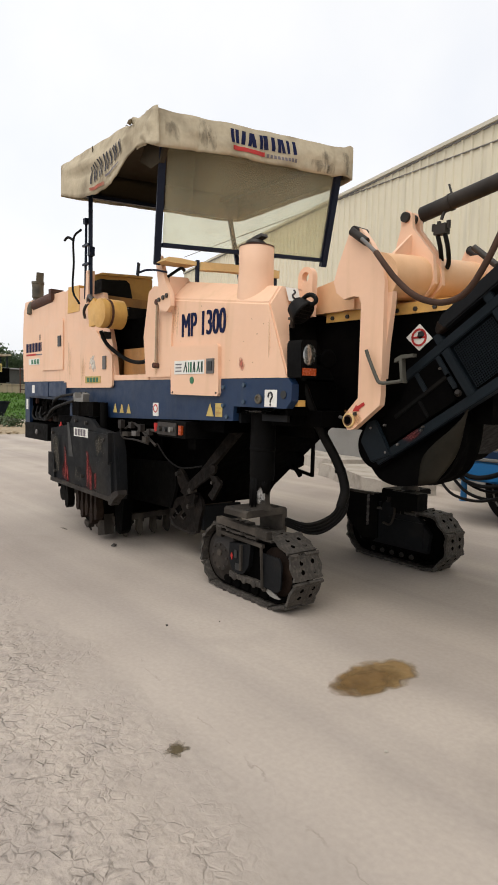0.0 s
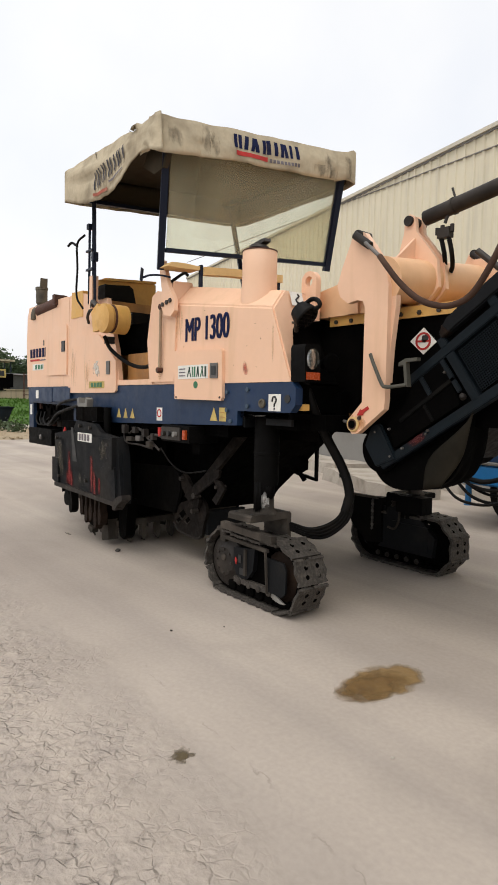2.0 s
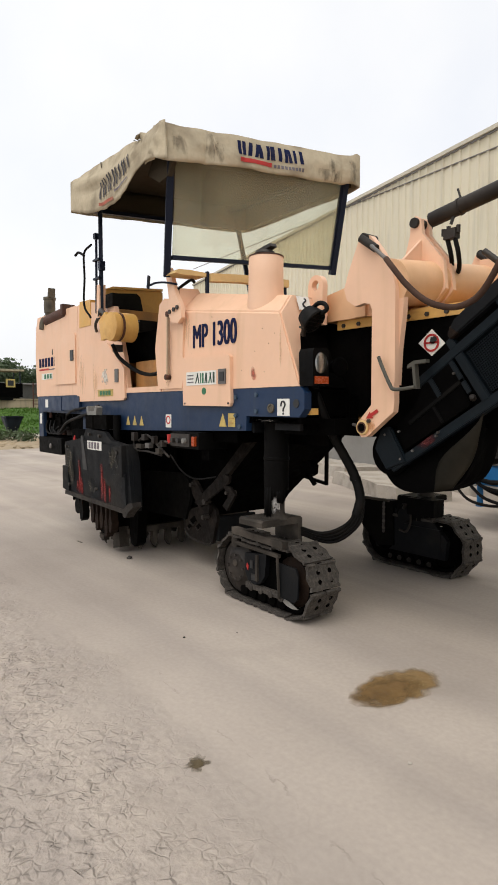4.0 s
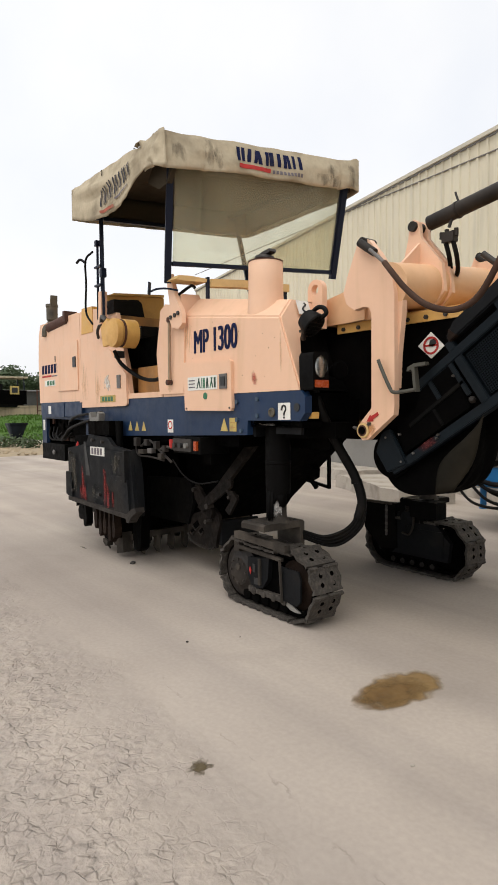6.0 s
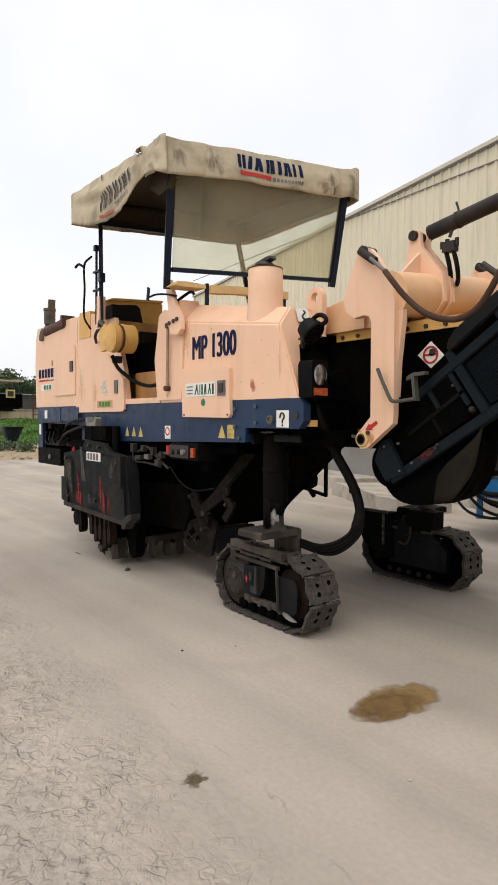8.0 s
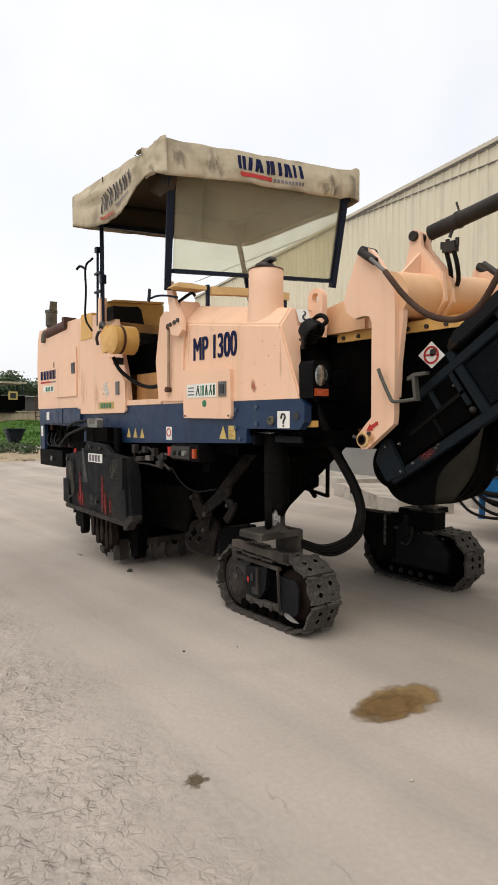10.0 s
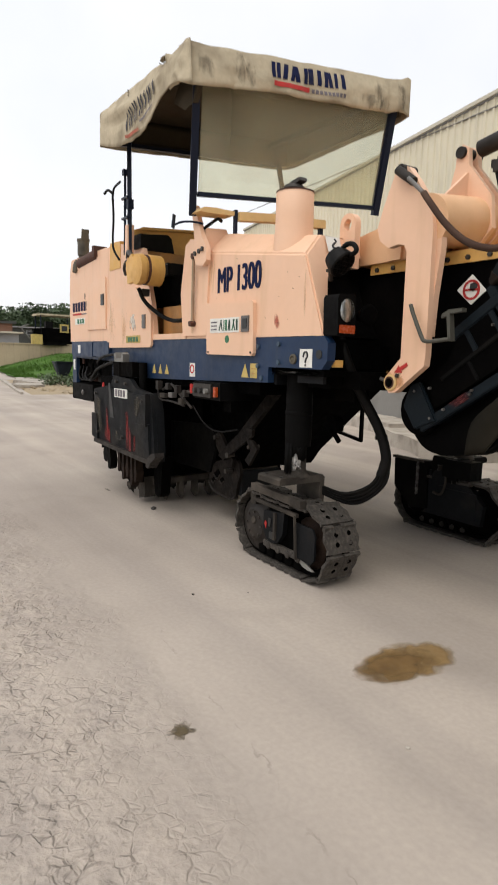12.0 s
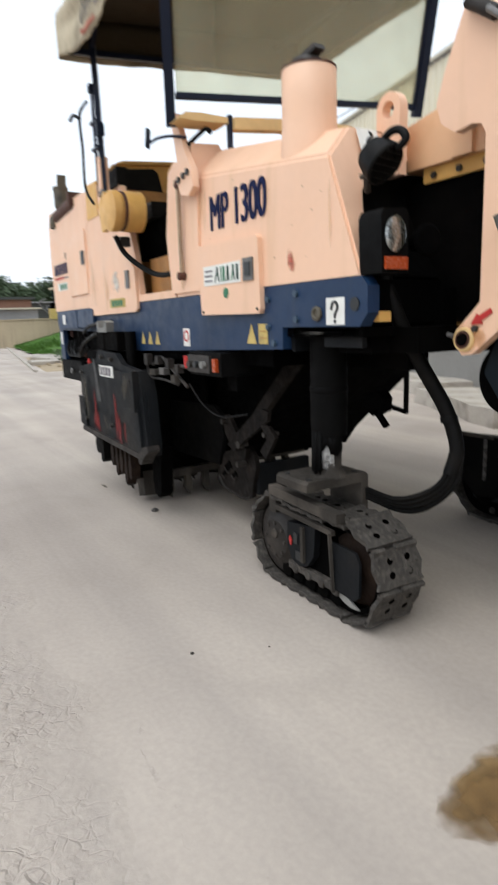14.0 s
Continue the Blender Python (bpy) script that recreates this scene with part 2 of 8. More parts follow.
def worn_off(name, col, threshold, scale, stretch=(1, 1, 1), strength=0.9, thin="y"):
    """Paint or dirt that only clings in patches: the rest of the sheet is clear."""
    m = mat(name, col, 0.7, var=0.3, scale=10, spec=0.15)
    n, l = m.node_tree.nodes, m.node_tree.links
    co, mp, ns = n.new("ShaderNodeTexCoord"), n.new("ShaderNodeMapping"), n.new("ShaderNodeTexNoise")
    mp.inputs["Scale"].default_value = stretch
    ns.inputs["Scale"].default_value, ns.inputs["Detail"].default_value = scale, 8
    l.new(co.outputs["Object"], mp.inputs["Vector"])
    l.new(mp.outputs[0], ns.inputs["Vector"])
    gen = n.new("ShaderNodeTexCoord")
    dist = n.new("ShaderNodeVectorMath")
    dist.operation = "DISTANCE"
    flat = n.new("ShaderNodeVectorMath")
    flat.operation = "MULTIPLY"
    flat.inputs[1].default_value = (0 if thin == "x" else 1, 0 if thin == "y" else 1, 1)
    dist.inputs[1].default_value = (0 if thin == "x" else 0.5, 0 if thin == "y" else 0.5, 0.5)
    l.new(gen.outputs["Generated"], flat.inputs[0])
    l.new(flat.outputs[0], dist.inputs[0])
    add = n.new("ShaderNodeMath")
    add.operation = "MULTIPLY_ADD"
    add.inputs[1].default_value = -0.55
    l.new(dist.outputs["Value"], add.inputs[0])
    l.new(ns.outputs[0], add.inputs[2])
    r = n.new("ShaderNodeMapRange")
    r.inputs[1].default_value, r.inputs[2].default_value, r.inputs[3].default_value, r.inputs[4].default_value = threshold, threshold + 0.24, 0.0, strength
    l.new(add.outputs[0], r.inputs[0])
    l.new(r.outputs[0], n["Principled BSDF"].inputs["Alpha"])
    return m


REDPATCH = worn_off("worn_red_patch", (0.23, 0.030, 0.028), 0.18, 12, (1.3, 1.3, 0.35), 0.55)
OLDRED = worn_off("faded_red_patch", (0.085, 0.018, 0.018), 0.20, 9, (1, 1, 1), 0.7)
RUSTRUN = worn_off("rust_run", (0.55, 0.33, 0.12), 0.27, 6, (8, 8, 0.7), 0.13)
ARMRUST = worn_off("rust_bloom", (0.56, 0.27, 0.08), 0.24, 13, (1, 1, 1), 0.28)
SCUFF = worn_off("scuffed_white_print", (0.70, 0.67, 0.60), 0.20, 24, (1, 1, 1), 0.85)
SMUDGE = worn_off("red_smudge", (0.50, 0.16, 0.11), 0.20, 12, (1, 1, 0.8), 0.6)
GRIME = worn_off("grime_patch", (0.10, 0.075, 0.05), 0.27, 22, (1, 1, 0.45), 0.42, "x")
PAPER = worn_off("torn_paper", (0.50, 0.48, 0.45), 0.12, 20, (1, 1, 1), 1.0)


# ---- mesh helpers ----
def done(name, bm, material, parent=None, label="", bevel=0.0, segs=2, smooth=35):
    """Link a bmesh as one object, edges rounded, under its parent."""
    if bevel > 0:
        es = [e for e in bm.edges if len(e.link_faces) == 2 and e.calc_face_angle(0) > 0.5]
        bmesh.ops.bevel(bm, geom=es, offset=bevel, segments=segs, affect="EDGES", clamp_overlap=True)
    bmesh.ops.recalc_face_normals(bm, faces=bm.faces)
    me = bpy.data.meshes.new(name)
    for f in bm.faces:
        f.smooth = True
    bm.to_mesh(me)
    bm.free()
    me.set_sharp_from_angle(angle=radians(smooth))
    me.materials.append(material)
    ob = new(name, me)
    ob.parent = parent
    if label:
        tagged(ob, label)
    return ob


def part(name, bm, material, parent, label="", bevel=0.0, segs=2, smooth=35):
    return done(name, bm, material, parent, label, bevel, segs, smooth)


def thing(name, label, category, group="", kind=""):
    return tagged(new(name), label, category, group, kind)


def box(bm, x0, x1, y0, y1, z0, z1, m=None):
    vs = [Vector((x, y, z)) for x in (x0, x1) for y in (y0, y1) for z in (z0, z1)]
    if m:
        vs = [m @ v for v in vs]
    v = [bm.verts.new(p) for p in vs]
    for q in ((0, 1, 3, 2), (4, 6, 7, 5), (0, 4, 5, 1), (2, 3, 7, 6), (0, 2, 6, 4), (1, 5, 7, 3)):
        bm.faces.new([v[i] for i in q])
    return bm


def prism(bm, pts, a, b, axis="y", m=None):
    """A polygon drawn in the two other axes, pushed from a to b along the axis."""
    def at(p, d):
        q = {"x": (d, p[0], p[1]), "y": (p[0], d, p[1]), "z": (p[0], p[1], d)}[axis]
        return m @ Vector(q) if m else Vector(q)
    lo, hi = [bm.verts.new(at(p, a)) for p in pts], [bm.verts.new(at(p, b)) for p in pts]
    bm.faces.new(lo), bm.faces.new(list(reversed(hi)))
    k = len(pts)
    for i in range(k):
        bm.faces.new((lo[i], hi[i], hi[(i + 1) % k], lo[(i + 1) % k]))
    return bm


def cyl(bm, p0, p1, r, segs=20, r1=None):
    p0, p1 = Vector(p0), Vector(p1)
    q = (p1 - p0).to_track_quat("Z", "Y").to_matrix()
    r1 = r if r1 is None else r1
    ra, rb = [], []
    for i in range(segs):
        a = 2 * math.pi * i / segs
        d = Vector((math.cos(a), math.sin(a), 0))
        ra.append(bm.verts.new(p0 + q @ (d * r))), rb.append(bm.verts.new(p1 + q @ (d * r1)))
    for i in range(segs):
        j = (i + 1) % segs
        bm.faces.new((ra[i], ra[j], rb[j], rb[i]))
    bm.faces.new(list(reversed(ra))), bm.faces.new(rb)
    return bm


def smooth_line(pts, steps=6):
    """Catmull-Rom through the points."""
    p = [Vector(q) for q in pts]
    p = [p[0] * 2 - p[1]] + p + [p[-1] * 2 - p[-2]]
    out = []
    for i in range(1, len(p) - 2):
        a, b, c, d = p[i - 1:i + 3]
        for s in range(steps):
            t = s / steps
            out.append(0.5 * (2 * b + (c - a) * t + (2 * a - 5 * b + 4 * c - d) * t * t + (3 * b - a - 3 * c + d) * t ** 3))
    out.append(p[-2])
    return out


def pipe(bm, pts, r, segs=10, steps=6):
    line = smooth_line(pts, steps) if steps > 1 else [Vector(q) for q in pts]
    rings, up = [], None
    for i, c in enumerate(line):
        d = (line[min(i + 1, len(line) - 1)] - line[max(i - 1, 0)]).normalized()
        if up is None:
            up = d.orthogonal().normalized()
        up = (up - d * up.dot(d)).normalized()
        w = d.cross(up)
        rings.append([bm.verts.new(c + r * (math.cos(2 * math.pi * k / segs) * up + math.sin(2 * math.pi * k / segs) * w)) for k in range(segs)])
    for a, b in zip(rings, rings[1:]):
        for k in range(segs):
            bm.faces.new((a[k], a[(k + 1) % segs], b[(k + 1) % segs], b[k]))
    bm.faces.new(list(reversed(rings[0]))), bm.faces.new(rings[-1])
    return bm


def lathe(bm, c, axis, prof, segs=24):
    """Rings (distance along the axis, radius) round c."""
    q = Vector(axis).to_track_quat("Z", "Y").to_matrix()
    rings = [[bm.verts.new(Vector(c) + q @ Vector((r * math.cos(2 * math.pi * k / segs), r * math.sin(2 * math.pi * k / segs), h))) for k in range(segs)] for h, r in prof]
    for a, b in zip(rings, rings[1:]):
        for k in range(segs):
            bm.faces.new((a[k], a[(k + 1) % segs], b[(k + 1) % segs], b[k]))
    bm.faces.new(list(reversed(rings[0]))), bm.faces.new(rings[-1])
    return bm


def annulus(bm, c, r0, r1, y0, y1, segs=24):
    """A flat ring facing along y."""
    rings = [[bm.verts.new((c[0] + r * math.cos(2 * math.pi * k / segs), y, c[1] + r * math.sin(2 * math.pi * k / segs))) for k in range(segs)] for r, y in ((r0, y0), (r1, y0), (r1, y1), (r0, y1))]
    for a, b in zip(rings, rings[1:] + rings[:1]):
        for k in range(segs):
            bm.faces.new((a[k], a[(k + 1) % segs], b[(k + 1) % segs], b[k]))
    return bm


def B():
    return bmesh.new()


def hexbolt(parent, p, axis, r=0.014, h=0.010, material=None):
    a = Vector(axis).normalized()
    return part("bolt", cyl(B(), Vector(p) - a * 0.002, Vector(p) + a * h, r, 6), material or BOLT, parent)


def lettering(name, text, parent, corner, right, up, width, height, material, strike=0.0045, depth=0.003):
    """Raised bold print with the built-in font, struck three times side by side, fitted into a width and a height."""
    cu = bpy.data.curves.new(name, "FONT")
    cu.body, cu.size, cu.extrude = text, 1.0, 0.01
    tmp = bpy.data.objects.new(name, cu)
    scene.collection.objects.link(tmp)
    bpy.context.view_layer.update()
    me = bpy.data.meshes.new_from_object(tmp.evaluated_get(bpy.context.evaluated_depsgraph_get()))
    bpy.data.objects.remove(tmp)
    xs, ys = [v.co.x for v in me.vertices], [v.co.y for v in me.vertices]
    x0, y0, sx, sy = min(xs), min(ys), (width - 2 * strike) / (max(xs) - min(xs)), height / (max(ys) - min(ys))
    right, up = Vector(right).normalized(), Vector(up).normalized()
    out = right.cross(up)
    bm = B()
    for k in range(3):
        vs = [bm.verts.new(Vector(corner) + right * ((v.co.x - x0) * sx + strike * k) + up * ((v.co.y - y0) * sy) + out * (depth + 0.0003 * k if v.co.z > 0 else -0.002)) for v in me.vertices]
        for p in me.polygons:
            bm.faces.new([vs[i] for i in p.vertices])
    bpy.data.meshes.remove(me)
    return part(name, bm, material, parent)


def sheet(bm, quad, inset=0.0, thick=0.002):
    """A thin slab on four corners given counter-clockwise as seen from outside."""
    a = [Vector(q) for q in quad]
    nrm = (a[1] - a[0]).cross(a[3] - a[0]).normalized()
    lo, hi = [bm.verts.new(v) for v in a], [bm.verts.new(v + nrm * thick) for v in a]
    bm.faces.new(list(reversed(lo))), bm.faces.new(hi)
    for i in range(4):
        j = (i + 1) % 4
        bm.faces.new((lo[i], lo[j], hi[j], hi[i]))
    return bm

# ---- ground ----
def ground_material():
    m = bpy.data.materials.new("dusty_concrete")
    m.use_nodes = True
    n, l = m.node_tree.nodes, m.node_tree.links
    b = n["Principled BSDF"]
    b.inputs["Roughness"].default_value = 0.92
    b.inputs["Specular IOR Level"].default_value = 0.25
    co = n.new("ShaderNodeTexCoord")

    def noise_tex(sc, detail=6, distort=0.0, sx=1.0, sy=1.0):
        mp = n.new("ShaderNodeMapping")
        mp.inputs["Scale"].default_value = (sx, sy, 1)
        l.new(co.outputs["Object"], mp.inputs["Vector"])
        t = n.new("ShaderNodeTexNoise")
        t.inputs["Scale"].default_value, t.inputs["Detail"].default_value, t.inputs["Distortion"].default_value = sc, detail, distort
        l.new(mp.outputs[0], t.inputs["Vector"])
        return t.outputs[0]

    def rmp(fac, stops):
        r = n.new("ShaderNodeValToRGB")
        e = r.color_ramp.elements
        while len(e) < len(stops):
            e.new(0.5)
        for el, (p, c) in zip(e, stops):
            el.position, el.color = p, (*c, 1)
        l.new(fac, r.inputs[0])
        return r.outputs[0]

    def mix(fac, a, c, mode="MIX"):
        x = n.new("ShaderNodeMix")
        x.data_type, x.blend_type = "RGBA", mode
        if isinstance(fac, float):
            x.inputs[0].default_value = fac
        else:
            l.new(fac, x.inputs[0])
        for s, v in ((6, a), (7, c)):
            if isinstance(v, tuple):
                x.inputs[s].default_value = (*v, 1)
            else:
                l.new(v, x.inputs[s])
        return x.outputs[2]

    def math_node(op, a, c):
        x = n.new("ShaderNodeMath")
        x.operation = op
        for s, v in ((0, a), (1, c)):
            if isinstance(v, (int, float)):
                x.inputs[s].default_value = v
            else:
                l.new(v, x.inputs[s])
        return x.outputs[0]

    base = rmp(noise_tex(0.55, 7), [(0.3, (0.332, 0.283, 0.240)), (0.7, (0.438, 0.379, 0.323))])
    # long tyre-worn bands along the yard
    bands = rmp(noise_tex(1.0, 4, 0.4, 0.10, 2.1), [(0.36, (0.86, 0.86, 0.87)), (0.64, (1.09, 1.085, 1.075))])
    base = mix(0.8, base, bands, "MULTIPLY")
    grain = rmp(noise_tex(40, 5), [(0.3, (0.90, 0.90, 0.90)), (0.7, (1.05, 1.05, 1.05))])
    base = mix(0.7, base, grain, "MULTIPLY")
    # crumbling strip along the yard: flaky scales, broken cracks, pits
    sep = n.new("ShaderNodeSeparateXYZ")
    l.new(co.outputs["Object"], sep.inputs[0])
    along = math_node("ADD", math_node("MULTIPLY", sep.outputs[0], 0.06), sep.outputs[1])
    edge = math_node("ADD", along, math_node("MULTIPLY", math_node("SUBTRACT", noise_tex(1.3, 6), 0.5), 1.1))
    patch = n.new("ShaderNodeMapRange")
    patch.inputs[1].default_value, patch.inputs[2].default_value = -1.20, -1.62
    l.new(edge, patch.inputs[0])
    near = n.new("ShaderNodeMapRange")
    near.inputs[1].default_value, near.inputs[2].default_value = -0.55, -1.5
    l.new(edge, near.inputs[0])
    warp = n.new("ShaderNodeTexNoise")
    warp.inputs["Scale"].default_value, warp.inputs["Detail"].default_value = 14, 2
    l.new(co.outputs["Object"], warp.inputs["Vector"])
    wob = n.new("ShaderNodeVectorMath")
    wob.operation = "MULTIPLY_ADD"
    wob.inputs[1].default_value = (0.045, 0.045, 0.0)
    l.new(warp.outputs["Color"], wob.inputs[0])
    l.new(co.outputs["Object"], wob.inputs[2])

    def cells(sc, feature):
        v = n.new("ShaderNodeTexVoronoi")
        v.feature = feature
        v.inputs["Scale"].default_value = sc
        l.new(wob.outputs[0], v.inputs["Vector"])
        return v

    def cracks(sc, w):
        r = n.new("ShaderNodeMapRange")
        r.inputs[1].default_value, r.inputs[2].default_value, r.inputs[3].default_value, r.inputs[4].default_value = 0.0, w, 1.0, 0.0
        l.new(cells(sc, "DISTANCE_TO_EDGE").outputs["Distance"], r.inputs[0])
        return r.outputs[0]

    def some(sc, lo, hi):
        return rmp(noise_tex(sc, 3), [(lo, (0.0, 0.0, 0.0)), (hi, (1, 1, 1))])

    # short broken edges of crumbling flakes, two sizes
    fine_cr = math_node("ADD", math_node("MULTIPLY", math_node("MULTIPLY", cracks(25.0, 0.14), some(13.0, 0.44, 0.66)), 0.9), math_node("MULTIPLY", math_node("MULTIPLY", cracks(13.0, 0.09), some(7.0, 0.49, 0.66)), 0.8))
    big_cr = math_node("MULTIPLY", cracks(4.6, 0.020), some(3.0, 0.46, 0.62))
    # one long crack beside the patch
    bend = math_node("ADD", math_node("ADD", math_node("MULTIPLY", sep.outputs[0], 0.13), sep.outputs[1]), math_node("ADD", math_node("MULTIPLY", noise_tex(4.0, 2), 0.16), math_node("MULTIPLY", noise_tex(24.0, 3), 0.05)))
    long_cr = n.new("ShaderNodeMapRange")
    long_cr.inputs[1].default_value, long_cr.inputs[2].default_value, long_cr.inputs[3].default_value, long_cr.inputs[4].default_value = 0.0, 0.006, 1.0, 0.0
    l.new(math_node("ABSOLUTE", math_node("ADD", bend, 0.880), 0.0), long_cr.inputs[0])
    reach = math_node("MULTIPLY", math_node("GREATER_THAN", sep.outputs[0], 0.0), math_node("LESS_THAN", sep.outputs[0], 1.7))
    long_cr = math_node("MULTIPLY", math_node("MULTIPLY", long_cr.outputs[0], some(7.0, 0.46, 0.60)), reach)
    scale_tone = n.new("ShaderNodeSeparateColor")
    l.new(cells(8.5, "F1").outputs["Color"], scale_tone.inputs[0])
    tone = rmp(scale_tone.outputs[0], [(0.0, (0.95, 0.95, 0.95)), (1.0, (1.05, 1.05, 1.045))])
    mott = mix(0.55, rmp(noise_tex(5.0, 8), [(0.36, (0.80, 0.80, 0.83)), (0.50, (1.0, 1.0, 1.0)), (0.60, (1.16, 1.155, 1.14))]), rmp(noise_tex(21, 9), [(0.36, (0.78, 0.78, 0.80)), (0.50, (1.0, 1.0, 1.0)), (0.62, (1.14, 1.135, 1.13))]))
    flaked = mix(1.0, mix(0.8, base, tone, "MULTIPLY"), mott, "MULTIPLY")
    base = mix(math_node("MULTIPLY", math_node("MULTIPLY", patch.outputs[0], rmp(noise_tex(2.0, 5), [(0.38, (0.35, 0.35, 0.35)), (0.58, (1, 1, 1))])), 0.95), base, flaked)
    # crevice shade of flakes and cracks is put into the colour
    base = mix(math_node("MULTIPLY", math_node("ADD", math_node("MULTIPLY", fine_cr, 0.17), math_node("MULTIPLY", big_cr, 0.12)), patch.outputs[0]), base, (0.17, 0.148, 0.122))
    base = mix(math_node("MULTIPLY", long_cr, 0.45), base, (0.18, 0.155, 0.13))
    base = mix(math_node("MULTIPLY", math_node("MULTIPLY", big_cr, 0.10), near.outputs[0]), base, (0.20, 0.175, 0.145))
    # sparse dark scuffs and grit on the sound part
    grit = rmp(noise_tex(30, 3), [(0.70, (0, 0, 0)), (0.78, (0.35, 0.35, 0.35))])
    base = mix(math_node("MULTIPLY", grit, 0.6), base, (0.20, 0.18, 0.15))
    dirt = rmp(noise_tex(1.6, 8, 0.6), [(0.56, (0, 0, 0)), (0.76, (0.35, 0.35, 0.35))])
    base = mix(dirt, base, (0.25, 0.215, 0.18))
    l.new(base, b.inputs["Base Color"])
    rough_h = math_node("SUBTRACT", math_node("ADD", math_node("ADD", math_node("MULTIPLY", noise_tex(16, 4), 1.5), math_node("MULTIPLY", noise_tex(5, 3), 1.2)), math_node("MULTIPLY", scale_tone.outputs[0], 0.25)), math_node("ADD", math_node("MULTIPLY", fine_cr, 0.55), math_node("MULTIPLY", big_cr, 0.3)))
    h = math_node("ADD", math_node("MULTIPLY", noise_tex(24, 6), 0.07), math_node("MULTIPLY", rough_h, math_node("MULTIPLY", patch.outputs[0], 0.9)))
    bp = n.new("ShaderNodeBump")
    bp.inputs["Strength"].default_value, bp.inputs["Distance"].default_value = 0.85, 0.020
    l.new(h, bp.inputs["Height"])
    l.new(bp.outputs[0], b.inputs["Normal"])
    return m


GROUND = ground_material()
gb = B()
XS = [-900, -120, -50, -20, -8, -4, 0, 4, 8, 30, 200, 900]
YS = [-900, -120, -30, -8, -4, 0, 4, 8, 20, 80, 300, 900]
gv = [[gb.verts.new((x, y, 0)) for y in YS] for x in XS]
for i in range(len(XS) - 1):
    for j in range(len(YS) - 1):
        gb.faces.new((gv[i][j], gv[i + 1][j], gv[i + 1][j + 1], gv[i][j + 1]))
tagged(done("ground", gb, GROUND), "dusty grey concrete yard, cracked and worn", "ground", "", "structure")


# ---- the milling machine ----
mm = thing("milling_machine", "peach and navy milling machine on crawlers, with canvas canopy", "milling machine")


def side(pts, name, material, y0=0.0, y1=0.03, label="", bevel=0.006, parent=None):
    return part(name, prism(B(), pts, y0, y1), material, parent or mm, label, bevel)


def sticker(name, x0, x1, z0, z1, material, y=0.0, parent=None, label="", d=0.003):
    return part(name, box(B(), x0, x1, y - d, y - 0.0003, z0, z1), material, parent or mm, label)


# hood: closed shell, side leaning in a little, slanted nose, chamfered top
def hood_shell():
    bm = B()
    W = 2.0
    ring = []
    # x stations: back edge, nose top, nose bottom; near side low, near side shoulder, roof, far roof, far shoulder, far low
    def station(xl, xs, xr, zs, zr):
        return [bm.verts.new(p) for p in ((xl, 0.0, 1.50), (xs, 0.006, zs), (xr, 0.15, zr), (xr, W - 0.15, zr), (xs, W - 0.006, zs), (xl, W, 1.50))]
    a = station(-1.66, -1.62, -1.60, 2.13, 2.28)
    b = station(-1.30, -1.30, -1.30, 2.11, 2.26)
    c = station(-0.0, -0.195, -0.255, 1.968, 2.10)
    for s, t in ((a, b), (b, c)):
        for i in range(5):
            bm.faces.new((s[i], s[i + 1], t[i + 1], t[i]))
    bm.faces.new(list(reversed(a)))
    # nose: narrow peach border on the near side, the rest open to the dark lamp recess
    n1 = bm.verts.new((-0.005, 0.075, 1.50))
    n2 = bm.verts.new((-0.085, 0.09, 1.66))
    n3 = bm.verts.new((-0.165, 0.15, 1.84))
    n4 = bm.verts.new((-0.215, 0.26, 1.96))
    n5 = bm.verts.new((-0.225, 0.46, 1.99))
    n6 = bm.verts.new((-0.262, 0.46, 2.095))
    bm.faces.new((c[0], c[1], n3, n2, n1))
    bm.faces.new((c[1], c[2], n6, n5, n4, n3))
    bmesh.ops.remove_doubles(bm, verts=bm.verts, dist=1e-5)
    return bm


hood = part("hood", hood_shell(), PEACH, mm, "peach sheet-steel hood with slanted nose", 0.012, 2)
# raised access frame behind the hood's side
side([(-1.69, 1.52), (-1.735, 1.85), (-1.66, 2.20), (-1.58, 2.24), (-1.36, 2.20), (-1.30, 2.10), (-1.32, 1.52)], "side_panel", PEACH, -0.012, 0.02)
# inside of the nose, its shade painted near-black
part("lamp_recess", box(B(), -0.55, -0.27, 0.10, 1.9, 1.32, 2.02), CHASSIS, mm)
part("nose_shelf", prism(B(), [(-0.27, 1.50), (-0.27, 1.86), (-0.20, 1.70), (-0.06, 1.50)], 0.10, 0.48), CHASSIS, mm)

# navy lower frame of the body
side([(0.0, 1.498), (0.035, 1.46), (0.035, 1.36), (-0.01, 1.31), (-0.53, 1.312), (-0.535, 1.213), (-1.55, 1.185), (-2.55, 1.16), (-3.25, 1.15), (-3.25, 1.30), (-4.50, 1.32), (-4.57, 1.36), (-4.57, 1.498)],
     "lower_frame", NAVY, 0.002, 0.06, "navy painted frame rail", 0.01)
part("front_rail", box(B(), -0.10, -0.02, 0.06, 0.45, 1.315, 1.485), CHASSIS, mm, "", 0.012)
part("front_stub", box(B(), 0.00, 0.03, 0.065, 0.125, 1.325, 1.365), YELLOW, mm, "", 0.008)
side([(-4.57, 1.50), (-4.57, 1.03), (-4.43, 1.03), (-4.43, 1.32), (-3.3, 1.32), (-3.3, 1.50)], "rear_frame", NAVY, 0.01, 0.05, "navy rear frame plate")
part("rear_frame_box", box(B(), -4.40, -3.75, -0.035, 0.05, 1.335, 1.488), NAVY, mm, "", 0.008)
part("rear_frame_box", box(B(), -3.74, -3.28, -0.03, 0.05, 1.34, 1.485), NAVY, mm, "", 0.008)
